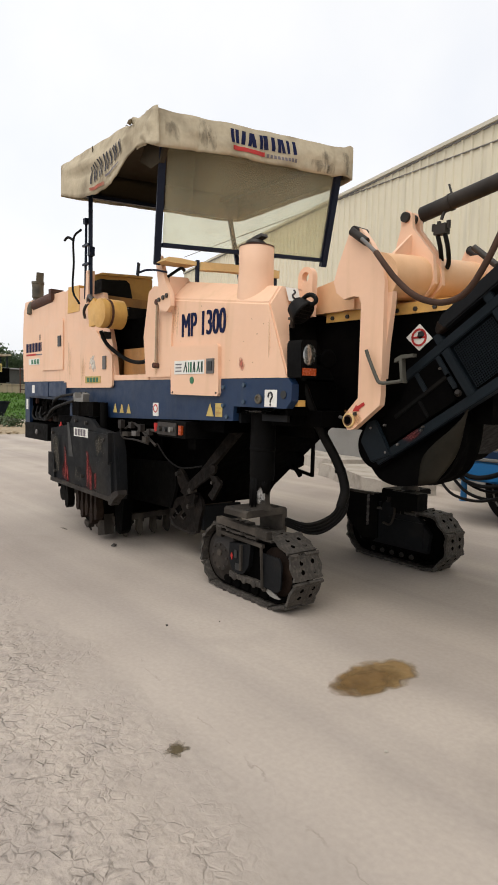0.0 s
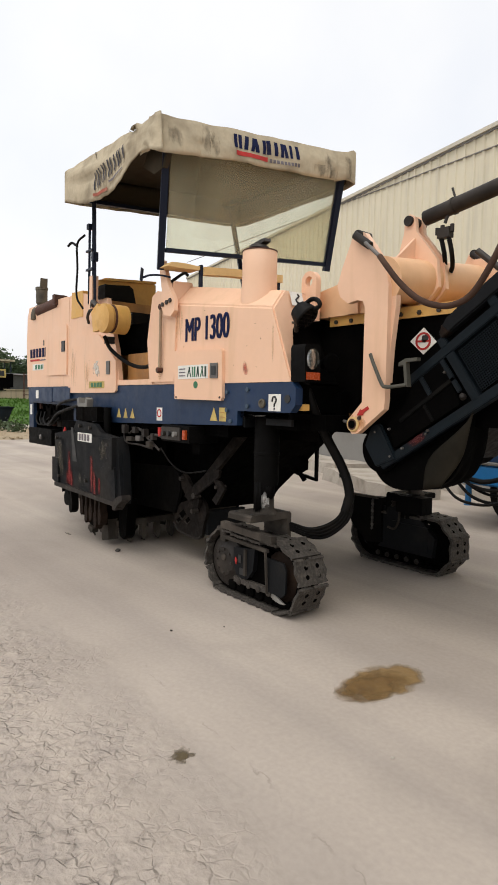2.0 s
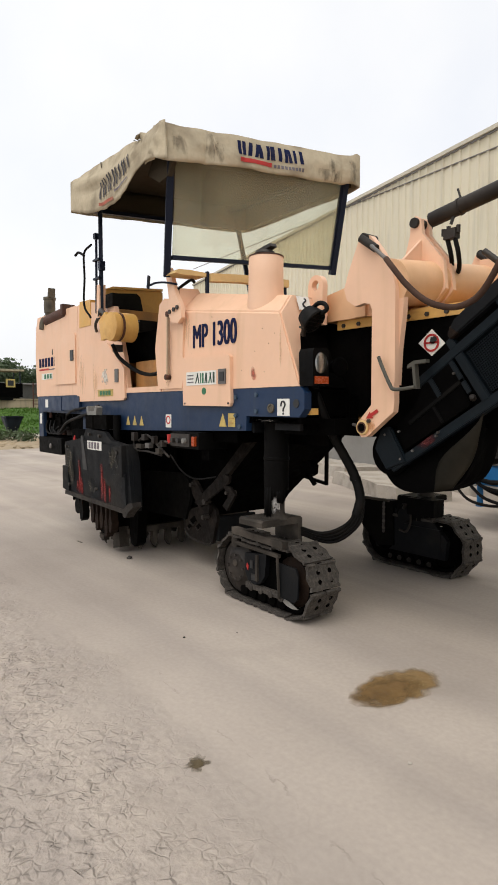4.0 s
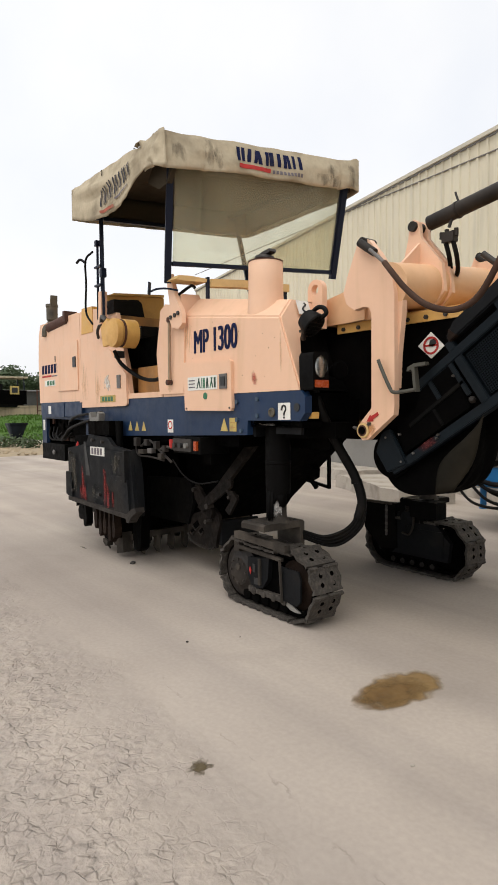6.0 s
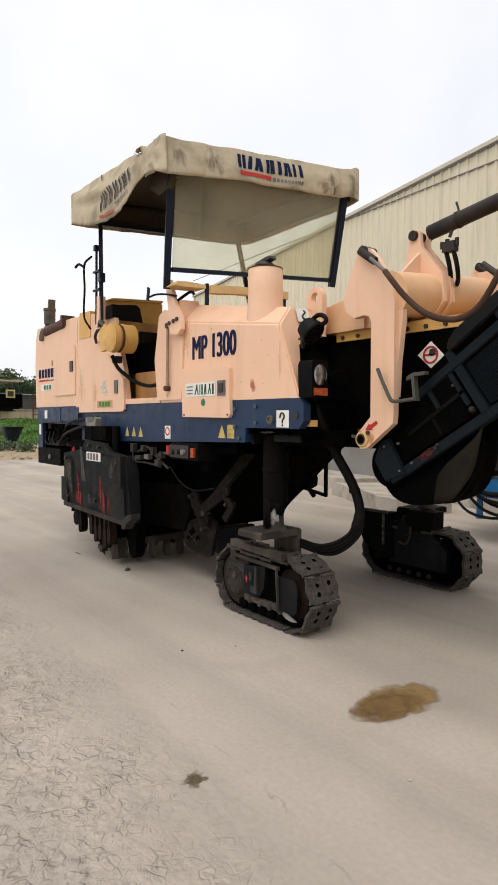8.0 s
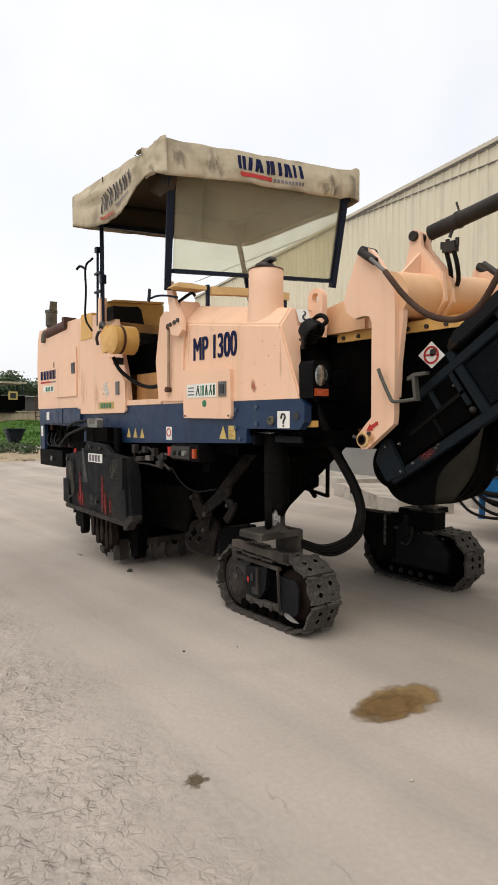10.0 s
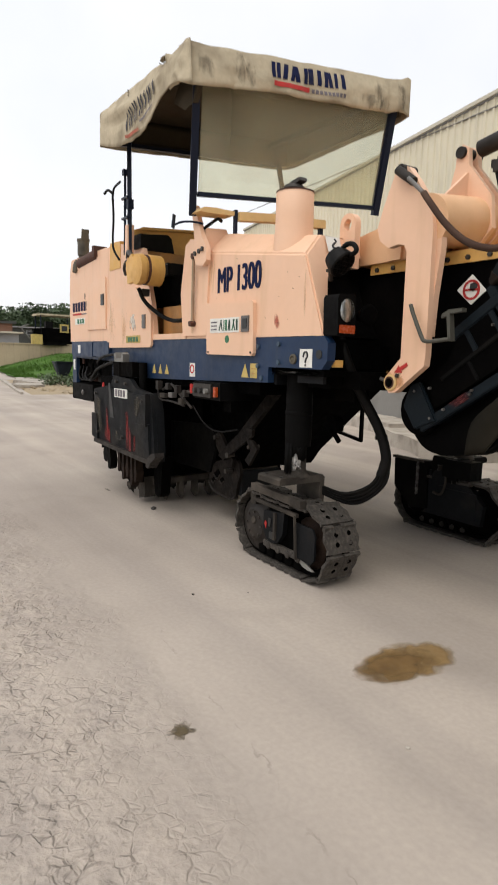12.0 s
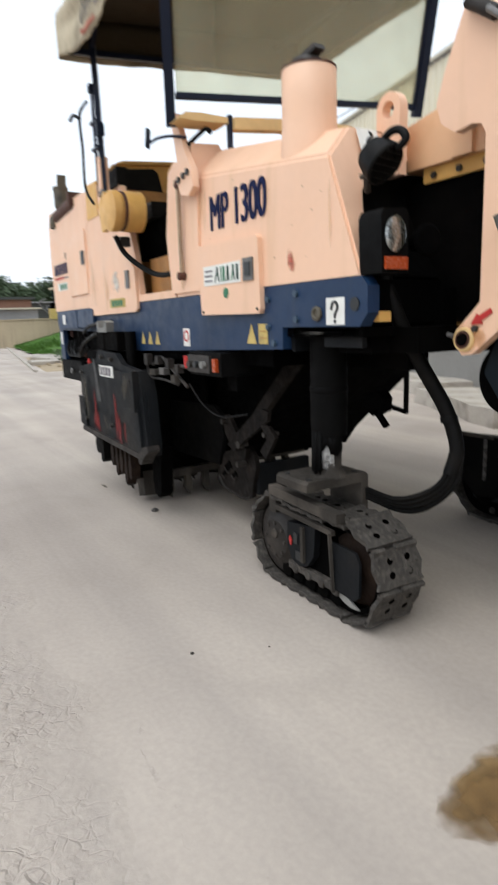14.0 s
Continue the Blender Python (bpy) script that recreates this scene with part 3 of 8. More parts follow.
part("rear_back_plate", box(B(), -4.56, -3.2, 0.22, 0.30, 0.95, 1.45), CHASSIS, mm)
part("counterweight", box(B(), -4.55, -3.85, 0.0, 1.9, 0.845, 1.03), BLACK, mm, "black steel counterweight", 0.015)
part("rear_end_plate", box(B(), -4.56, -4.52, 0.06, 1.9, 1.03, 1.50), CHASSIS, mm)
for bx, bz, bw, bh, bm_ in ((-4.40, 1.25, 0.05, 0.06, RUST), (-4.28, 1.22, 0.07, 0.08, BLACK), (-4.16, 1.26, 0.05, 0.05, SADDLE), (-4.05, 1.18, 0.06, 0.09, RODDUST), (-3.95, 1.24, 0.05, 0.06, RUST), (-3.84, 1.14, 0.08, 0.10, BLACK), (-4.34, 1.10, 0.10, 0.05, RODDUST), (-3.72, 1.22, 0.05, 0.07, LATCH)):
    part("valve_body", box(B(), bx, bx + bw, 0.07, 0.14, bz, bz + bh), bm_, mm, "", 0.008)
for k in range(3):
    part("hydraulic_pipe", pipe(B(), [(-4.42 + 0.12 * k, 0.06, 1.22), (-4.36 + 0.12 * k, 0.02, 1.12), (-4.22 + 0.13 * k, 0.02, 1.07), (-4.02 + 0.14 * k, 0.05, 1.16)], 0.011), RUBBER, mm)
part("eye_bolt", lathe(B(), (-4.12, -0.012, 0.935), (0, -1, 0), [(0.0, 0.02), (0.012, 0.03), (0.02, 0.02)], 12), LATCH, mm)
for k in range(5):
    xx = -4.32 + k * 0.14
    part("valve", cyl(B(), (xx, 0.12, 1.06), (xx, 0.12, 1.20 + 0.03 * (k % 2)), 0.035, 10), (BOLT, YOKE, RUST, BOLT, YOKE)[k], mm)
part("hydraulic_pipe", pipe(B(), [(-4.4, 0.08, 1.12), (-4.0, 0.03, 1.08), (-3.7, 0.0, 1.20), (-3.3, -0.03, 1.27), (-2.9, -0.05, 1.32)], 0.016), RUBBER, mm)
part("hydraulic_pipe", pipe(B(), [(-3.9, 0.08, 1.25), (-3.6, -0.02, 1.30), (-3.3, -0.05, 1.35), (-2.75, -0.05, 1.38)], 0.014), RUBBER, mm)

# rear engine cover
def engine_cover():
    bm = B()
    prism(bm, [(-4.60, 1.50), (-4.62, 2.0), (-4.59, 2.30), (-4.53, 2.42), (-3.42, 2.42), (-3.36, 2.40), (-3.34, 1.50)], 0.0, 1.98)
    return bm


part("engine_cover", engine_cover(), PEACH, mm, "peach rear engine cover", 0.03, 3)
side([(-3.34, 1.50), (-3.35, 2.41), (-3.22, 2.43), (-3.0, 2.40), (-2.62, 2.34), (-2.50, 2.30), (-2.40, 2.05), (-2.30, 1.80), (-2.24, 1.50)], "middle_panel", PEACH, 0.0, 0.04, "", 0.008)
side([(-3.34, 1.45), (-3.34, 1.72), (-3.10, 2.0), (-2.62, 1.97), (-2.28, 1.72), (-2.27, 1.455), (-2.30, 1.435), (-3.30, 1.43)], "hatch_panel", PEACH, -0.022, -0.002, "peach lower hatch panel", 0.008)
side([(-3.98, 1.62), (-3.98, 2.10), (-3.42, 2.14), (-3.40, 2.12), (-3.40, 1.62)], "rear_door", PEACH, -0.014, 0.0, "peach engine door", 0.006)
part("door_latch", box(B(), -3.52, -3.44, -0.022, -0.012, 1.86, 1.97), BLACKINK, mm, "black door latch", 0.004)
part("door_latch", box(B(), -2.45, -2.385, -0.032, -0.02, 1.60, 1.72), LATCH, mm, "dark steel latch", 0.004)
part("handle_slot", box(B(), -4.08, -4.06, -0.004, 0.0, 1.96, 2.02), BLACKINK, mm)
# roof coaming of the operator's place
part("coaming", prism(B(), [(0.02, 2.20), (0.03, 2.46), (0.10, 2.53), (0.16, 2.55), (0.70, 2.59), (0.74, 2.56), (0.74, 2.20)], -2.93, -2.90, "x"), YELLOW, mm, "old yellow coaming plate", 0.006)
part("coaming_lip", prism(B(), [(0.10, 2.525), (0.16, 2.553), (0.72, 2.593), (0.72, 2.57), (0.16, 2.53)], -2.90, -2.86, "x"), YELLOW, mm, "", 0.004)
part("coaming_side", prism(B(), [(-3.3, 2.18), (-3.28, 2.44), (-3.02, 2.43), (-3.02, 2.18)], -0.006, 0.05), YELLOW, mm, "old yellow plate", 0.006)
part("platform_floor", box(B(), -2.6, -1.3, 0.05, 1.95, 1.44, 1.50), OCHRE, mm)
part("platform_wall", box(B(), -2.62, -1.3, 0.62, 0.66, 1.5, 2.2), OCHRE, mm)
part("step_plate", box(B(), -2.28, -1.74, 0.10, 0.13, 1.50, 1.78), OCHRE, mm, "worn ochre kick plate", 0.004)
part("rear_bulkhead", box(B(), -2.66, -2.62, 0.04, 1.95, 1.45, 2.3), OCHRE, mm)
part("front_bulkhead", box(B(), -1.60, -1.56, 0.06, 1.95, 1.45, 2.15), PEACH, mm)
part("sill", box(B(), -2.30, -1.66, -0.004, 0.10, 1.50, 1.545), PEACH, mm, "", 0.006)
# operator's seat, black, in the opening
seat = part("seat", box(B(), -2.78, -2.20, 0.10, 0.56, 2.05, 2.15), RUBBER, mm, "black vinyl operator seat", 0.03, 3)
part("backrest", prism(B(), [(0.12, 2.12), (0.13, 2.44), (0.16, 2.47), (0.36, 2.49), (0.40, 2.46), (0.47, 2.14)], -2.84, -2.75, "x"), RUBBER, seat, "", 0.025, 3)
# thin pale line along the cushion's near upper edge
part("seat_edge_line", box(B(), -2.74, -2.205, 0.097, 0.105, 2.135, 2.142), LATCH, seat)
part("seat_post", box(B(), -2.74, -1.74, 0.16, 0.58, 1.80, 2.05), CHASSIS, seat)
part("console_box", box(B(), -2.66, -2.50, -0.02, 0.06, 2.30, 2.42), RUBBER, mm, "", 0.015)
# reel-shaped air cleaner
fl = part("air_cleaner", lathe(B(), (-2.14, -0.22, 2.06), (0, 1, 0), [(0.0, 0.075), (0.005, 0.122), (0.05, 0.126), (0.065, 0.116), (0.09, 0.114), (0.095, 0.124), (0.21, 0.124), (0.22, 0.08)], 28), YELLOW, mm, "old yellow drum air cleaner")
part("clamp_band", lathe(B(), (-2.14, -0.148, 2.06), (0, 1, 0), [(0.0, 0.117), (0.0, 0.121), (0.02, 0.121), (0.02, 0.117)], 28), RUST, fl)
part("cleaner_bracket", prism(B(), [(-2.36, 1.96), (-2.40, 2.14), (-2.28, 2.20), (-2.20, 2.12), (-2.20, 1.97)], -0.20, -0.165), YELLOW, mm, "", 0.008)
part("bracket_foot", box(B(), -2.36, -2.26, -0.17, 0.02, 2.02, 2.12), YELLOW, mm, "", 0.006)
part("cable", pipe(B(), [(-2.22, -0.16, 1.92), (-2.20, -0.10, 1.80), (-2.05, 0.0, 1.68), (-1.85, 0.04, 1.65), (-1.68, 0.05, 1.70)], 0.017), RUBBER, mm, "black rubber cable")
part("cable_clip", box(B(), -2.30, -2.24, -0.12, -0.05, 1.86, 1.92), BLACKINK, mm)
part("plumbing", pipe(B(), [(-2.78, -0.03, 2.28), (-2.66, -0.07, 2.20), (-2.58, -0.10, 2.26), (-2.40, -0.14, 2.20)], 0.022), BOLT, mm)
part("plumbing", pipe(B(), [(-2.85, -0.02, 2.10), (-2.78, -0.06, 2.16), (-2.70, -0.05, 2.24)], 0.014), BOLT, mm)

# exhaust
ex = part("exhaust_stack", lathe(B(), (-4.38, 0.09, 2.36), (0, 0, 1), [(0.0, 0.052), (0.10, 0.052), (0.11, 0.064), (0.26, 0.064), (0.262, 0.070), (0.29, 0.070), (0.29, 0.058), (0.22, 0.055)], 20), SOOT, mm, "sooty exhaust pipe")
part("rain_flap", prism(B(), [(-4.34, 2.64), (-4.315, 2.74), (-4.30, 2.745), (-4.31, 2.64)], 0.05, 0.13), SOOT, ex)
part("muffler", lathe(B(), (-4.30, 0.04, 2.36), (1.0, 0.0, 0.06), [(0.0, 0.04), (0.02, 0.068), (0.60, 0.068), (0.62, 0.04)], 20), RUST, mm, "rusty muffler")
part("muffler_bracket", box(B(), -3.72, -3.66, -0.04, 0.1, 2.36, 2.47), RUST, mm, "", 0.01)
# short sooty pipe added in place of the soot mark below the stack
part("soot_mark_pipe", pipe(B(), [(-4.36, 0.05, 2.42), (-4.36, 0.0, 2.36), (-4.35, -0.015, 2.27)], 0.034), SOOT, mm)

# side door with latch and stickers
door = side([(-1.285, 1.385), (-1.305, 1.74), (-1.29, 1.75), (-0.70, 1.735), (-0.685, 1.72), (-0.675, 1.40), (-0.69, 1.378)], "side_door", PEACH, -0.024, 0.004, "peach battery door", 0.006)
part("door_latch", box(B(), -0.815, -0.725, -0.032, -0.023, 1.535, 1.64), LATCH, door, "steel paddle latch", 0.006)
part("latch_pad", box(B(), -0.795, -0.745, -0.036, -0.031, 1.555, 1.62), BLACKINK, door, "", 0.003)
sticker("logo_sticker", -1.235, -0.845, 1.535, 1.635, WHITE, -0.024, door, "white sticker with green print")
for a, w_, lean, mt_ in ((-1.112, 0.013, 0.030, GREENINK), (-1.068, 0.013, -0.022, GREENINK), (-1.045, 0.012, 0.0, GREEN), (-1.022, 0.022, 0.0, GREEN), (-0.988, 0.012, 0.012, GREENINK), (-0.966, 0.014, -0.008, GREENINK), (-0.940, 0.013, 0.028, GREEN), (-0.906, 0.012, -0.018, GREENINK), (-0.884, 0.022, 0.0, GREENINK)):
    part("print_bar", prism(B(), [(a, 1.548), (a + w_, 1.548), (a + w_ + lean, 1.622), (a + lean, 1.622)], -0.0285, -0.0272), mt_, door)
for k in range(3):
    sticker("print_line", -1.215, -1.135, 1.555 + 0.025 * k, 1.563 + 0.025 * k, GREYINK, -0.027, door)
part("round_sticker", lathe(B(), (-1.0, -0.024, 1.49), (0, -1, 0), [(0, 0.026), (0.003, 0.026)], 20), GREEN, door)
for x_, z_ in ((-0.70, 1.40), (-1.26, 1.40)):
    hexbolt(door, (x_, -0.024, z_), (0, -1, 0), 0.008, 0.005)

# model designation on the hood
HB, HT_ = Vector((0, 0.0, 1.812)), Vector((0, 0.0, 1.984))
up_ = (HT_ - HB).normalized()
lettering("model_lettering", "MP 1300", mm, (-1.182, 0.0015, 1.812), (1, 0, 0), up_, 0.545, 0.172, INK)
part("smudge", box(B(), -0.475, -0.415, -0.0035, -0.0015, 1.55, 1.66), SMUDGE, mm, "red smudge on the paint")
for x0_, x1_, z0_, z1_ in ((-0.190, -0.165, 1.56, 1.88), (-1.58, -1.46, 1.54, 1.74), (-1.40, -1.20, 1.82, 2.05), (-3.30, -3.10, 1.5, 1.9), (-2.95, -2.80, 1.45, 1.80)):
    part("rust_run", box(B(), x0_, x1_, -0.0265 if x0_ < -2.7 else (-0.0155 if x0_ < -1.45 else -0.0035), -0.024 if x0_ < -2.7 else (-0.0130 if x0_ < -1.45 else -0.0015), z0_, z1_), RUSTRUN, mm)
for cx_, cz_, cr_ in ((-0.93, 2.02, 0.004), (-0.36, 1.88, 0.004), (-0.30, 1.78, 0.005), (-0.62, 1.92, 0.003), (-0.44, 1.74, 0.003), (-0.58, 1.62, 0.004), (-0.34, 1.60, 0.003), (-0.24, 1.84, 0.003), (-1.20, 1.78, 0.003)):
    part("paint_chip", lathe(B(), (cx_, 0.0005, cz_), (0.1, -1, 0.05), [(0, cr_ * 0.7), (0.0025, cr_ * 0.5)], 7), RUST, mm)
# bolts on the navy rail, stickers
for x_, z_ in ((-0.645, 1.44), (-0.42, 1.455), (-0.645, 1.315), (-0.42, 1.345), (-0.60, 1.24)):
    hexbolt(mm, (x_, 0.002, z_), (0, -1, 0), 0.016, 0.012, NAVYBOLT)
part("drain_plug", lathe(B(), (-0.27, 0.002, 1.365), (0, -1, 0), [(0, 0.030), (0.012, 0.030), (0.014, 0.02), (0.006, 0.016)], 16), SOOT, mm)
hk = sticker("hook_sticker", -0.21, -0.095, 1.318, 1.425, WHITE, 0.002, None, "white lifting-point sticker")
part("hook_mark", pipe(B(), [(-0.175, -0.002, 1.378), (-0.165, -0.002, 1.405), (-0.145, -0.002, 1.405), (-0.135, -0.002, 1.385), (-0.150, -0.002, 1.362), (-0.152, -0.002, 1.345)], 0.006, 6), BLACKINK, hk)
part("hook_mark", lathe(B(), (-0.152, -0.001, 1.332), (0, -1, 0), [(0, 0.007), (0.003, 0.007)], 10), BLACKINK, hk)
# black disc added on the rail, painting a round hole's shade
part("round_hole_disc", lathe(B(), (-0.035, 0.0015, 1.395), (0, -1, 0), [(0, 0.026), (0.004, 0.026)], 18), BLACKINK, mm)
part("warning_triangle", prism(B(), [(-0.845, 1.235), (-0.80, 1.33), (-0.755, 1.235)], -0.001, 0.001), SIGNYEL, mm, "yellow warning triangle sticker")
sticker("warning_sticker", -0.735, -0.655, 1.235, 1.33, SIGNYEL, 0.002, None, "yellow instruction sticker")
for k in range(2):
    sticker("print_line", -0.722, -0.668, 1.262 + 0.032 * k, 1.266 + 0.032 * k, OCHRE, -0.0012)
for k in range(3):
    xo = -2.25 + 0.125 * k
    part("warning_triangle", prism(B(), [(xo - 0.038, 1.215), (xo, 1.298), (xo + 0.038, 1.215)], -0.001, 0.001), SIGNYEL, mm)
rs = sticker("prohibition_sticker", -1.59, -1.505, 1.21, 1.315, WHITE, 0.002, None, "white sticker with red ring")
part("red_ring", annulus(B(), (-1.548, 1.27), 0.024, 0.034, -0.0035, -0.0008, 20), RED, rs)
# rear maker's mark: plain bars in its colours
for k in range(6):
    sticker("print_bar", -4.50 + k * 0.095, -4.43 + k * 0.095, 1.835, 1.935, INK, 0.0)
sticker("print_bar", -4.50, -4.20, 1.795, 1.815, RED, 0.0)
sticker("print_bar", -4.19, -3.95, 1.795, 1.808, GREYINK, 0.0)
sticker("logo_sticker", -4.42, -4.08, 1.69, 1.76, WHITE, 0.0)
for k in range(3):
    sticker("print_bar", -4.33 + k * 0.085, -4.275 + k * 0.085, 1.70, 1.75, GREEN, -0.003)
sticker("logo_sticker", -2.83, -2.50, 1.475, 1.54, SIGNYEL, -0.022, None, "faded yellow-edged sticker")
for k in range(4):
    sticker("print_bar", -2.78 + k * 0.062, -2.735 + k * 0.062, 1.485, 1.528, GREEN, -0.025)
sticker("notice_sticker", -2.74, -2.60, 1.58, 1.73, SCUFF, -0.0222, None, "scuffed white notice")
sticker("label_plate", -4.22, -4.14, 1.37, 1.46, WHITE, -0.035)
sticker("label_plate", -4.53, -4.47, 1.18, 1.30, WHITE, 0.01)

# filler neck on the hood
fn = part("filler_neck", lathe(B(), (-0.50, 0.145, 2.03), (0, 0, 1), [(-0.05, 0.128), (0.03, 0.126), (0.06, 0.124), (0.09, 0.122), (0.12, 0.120), (0.16, 0.119), (0.20, 0.118), (0.345, 0.117), (0.35, 0.114)], 36), PEACH, mm, "peach cylindrical filler neck")
part("neck_rim", lathe(B(), (-0.50, 0.145, 2.378), (0, 0, 1), [(0, 0.115), (0.0, 0.1195), (0.007, 0.1195), (0.008, 0.09), (0.010, 0.08)], 32), RUST, fn, "rusty rim")
part("filler_cap", lathe(B(), (-0.50, 0.135, 2.385), (0, 0.1, 1), [(0, 0.065), (0.012, 0.072), (0.03, 0.066), (0.045, 0.03)], 14), BOLT, fn, "dark locking cap")
part("cap_lever", prism(B(), [(-0.59, 2.415), (-0.50, 2.445), (-0.42, 2.455), (-0.41, 2.435), (-0.48, 2.42), (-0.59, 2.40)], 0.11, 0.165), BOLT, fn, "", 0.008)
# dashboard behind the hood
part("dash_cover", prism(B(), [(-0.115, 2.372), (-0.08, 2.405), (0.02, 2.412), (0.17, 2.408), (0.17, 2.38), (-0.02, 2.37)], -1.40, -1.25, "x"), DASH, mm, "old yellow dashboard cover", 0.006)
part("dash_beam", prism(B(), [(0.192, 2.345), (0.192, 2.405), (0.50, 2.435), (1.00, 2.458), (1.00, 2.395), (0.50, 2.375)], -1.29, -1.22, "x"), DASH, mm, "old yellow cross beam", 0.006)
part("dash_post", box(B(), -1.27, -1.24, 0.17, 0.19, 2.20, 2.42), FRAME, mm)
part("dash_post", box(B(), -1.27, -1.24, 0.96, 0.99, 2.15, 2.40), FRAME, mm)
part("dash_wall", prism(B(), [(-0.03, 2.14), (-0.01, 2.285), (0.155, 2.295), (0.24, 2.14)], -1.46, -1.34, "x"), PEACH, mm, "", 0.01)
part("control_box", box(B(), -0.60, -0.50, 0.64, 0.72, 2.08, 2.17), LATCH, mm, "", 0.01)
# mirror arm
mi = part("mirror_arm", pipe(B(), [(-1.34, -0.04, 2.31), (-1.42, -0.09, 2.33), (-1.50, -0.13, 2.335), (-1.55, -0.16, 2.32)], 0.008), FRAME, mm)
part("mirror", box(B(), -0.016, 0.016, -0.005, 0.005, -0.05, 0.05, pose(-1.56, -0.165, 2.345, 0, 10, 122)), FRAME, mi, "small black mirror", 0.004)
part("cable", pipe(B(), [(-1.36, -0.02, 2.28), (-1.32, 0.02, 2.32), (-1.28, 0.05, 2.345), (-1.28, 0.08, 2.33)], 0.012), RUBBER, mm)

# ---- canopy ----
def lerp(a, b, t):
    return Vector(a) * (1 - t) + Vector(b) * t


FLT, FRT, RLT, RRT = (-1.067, -0.314, 3.334), (-0.966, 1.585, 3.531), (-2.92, -0.225, 3.475), (-2.84, 1.78, 3.625)
# lower hem of the near side: pulled up at the front post, sagging amidships
HEM = [(-2.92, 3.200), (-2.88, 3.195), (-2.60, 3.11), (-2.34, 3.04), (-1.98, 2.992), (-1.74, 3.0), (-1.55, 3.055), (-1.43, 3.108), (-1.30, 3.145), (-1.16, 3.125), (-1.067, 3.089), (-1.0, 3.085)]


def hem(x):
    for (x0, z0), (x1, z1) in zip(HEM, HEM[1:]):
        if x <= x1:
            t = max(0.0, (x - x0) / (x1 - x0))
            return z0 + (z1 - z0) * t
    return HEM[-1][1]


def folds(y):
    """Sharp pinched creases in the front cloth."""
    return -0.022 * math.exp(-((y - 0.02) / 0.016) ** 2) + 0.016 * math.exp(-((y - 0.06) / 0.02) ** 2) - 0.03 * math.exp(-((y - 1.36) / 0.02) ** 2) + 0.024 * math.exp(-((y - 1.42) / 0.03) ** 2) - 0.012 * math.exp(-((y + 0.12) / 0.02) ** 2)


def crumple(p, t):
    return 0.024 * noise.noise(Vector((p.x * 4.0, p.y * 4.0, t * 1.5))) + 0.014 * noise.noise(Vector((p.x * 11, p.y * 11, t * 4)))


def side_point(u, t, proud=0.010):
    """Near side of the cloth: it slopes off the roof edge, breaks in a slack fold and hangs to the hem."""
    p = lerp(FLT, RLT, u)
    low = hem(p.x)
    q = p.copy()
    slack = math.sin(math.pi * min(1.0, max(0.0, (u - 0.12) / 0.86)))
    meet = min(1.0, min(u, 1 - u) * 14)
    fold = 0.6 * crumple(p, t) + 0.018 * noise.noise(Vector((p.x * 2.2 + 2.0 * t, 7.0, t * 3.0))) * slack
    ridge = math.exp(-((t - 0.34 - 0.10 * math.sin(5.0 * u)) / 0.10) ** 2) * slack
    q.y -= (0.030 * math.sin(min(1.0, t * 2.4) * 1.57) + 0.026 * ridge - 0.016 * math.exp(-((t - 0.50) / 0.08) ** 2) * slack + fold * t) * meet + proud
    q.z = p.z + (low - p.z) * t + 0.006 * t * noise.noise(Vector((p.x * 9, 3.0, 9)))
    return q


def front_point(v, t, proud=0.010):
    p = lerp(FLT, FRT, v)
    meet = min(1.0, min(v, 1 - v) * 18)
    low = 0.245 - 0.006 * math.sin(p.y * 5) * meet
    return Vector((p.x + (0.035 * math.sin(t * 2.2) + (crumple(p, t) + folds(p.y)) * t * 1.2) * meet + proud, p.y, p.z + 0.012 * noise.noise(Vector((p.x * 5, p.y * 5, 1))) - low * t))


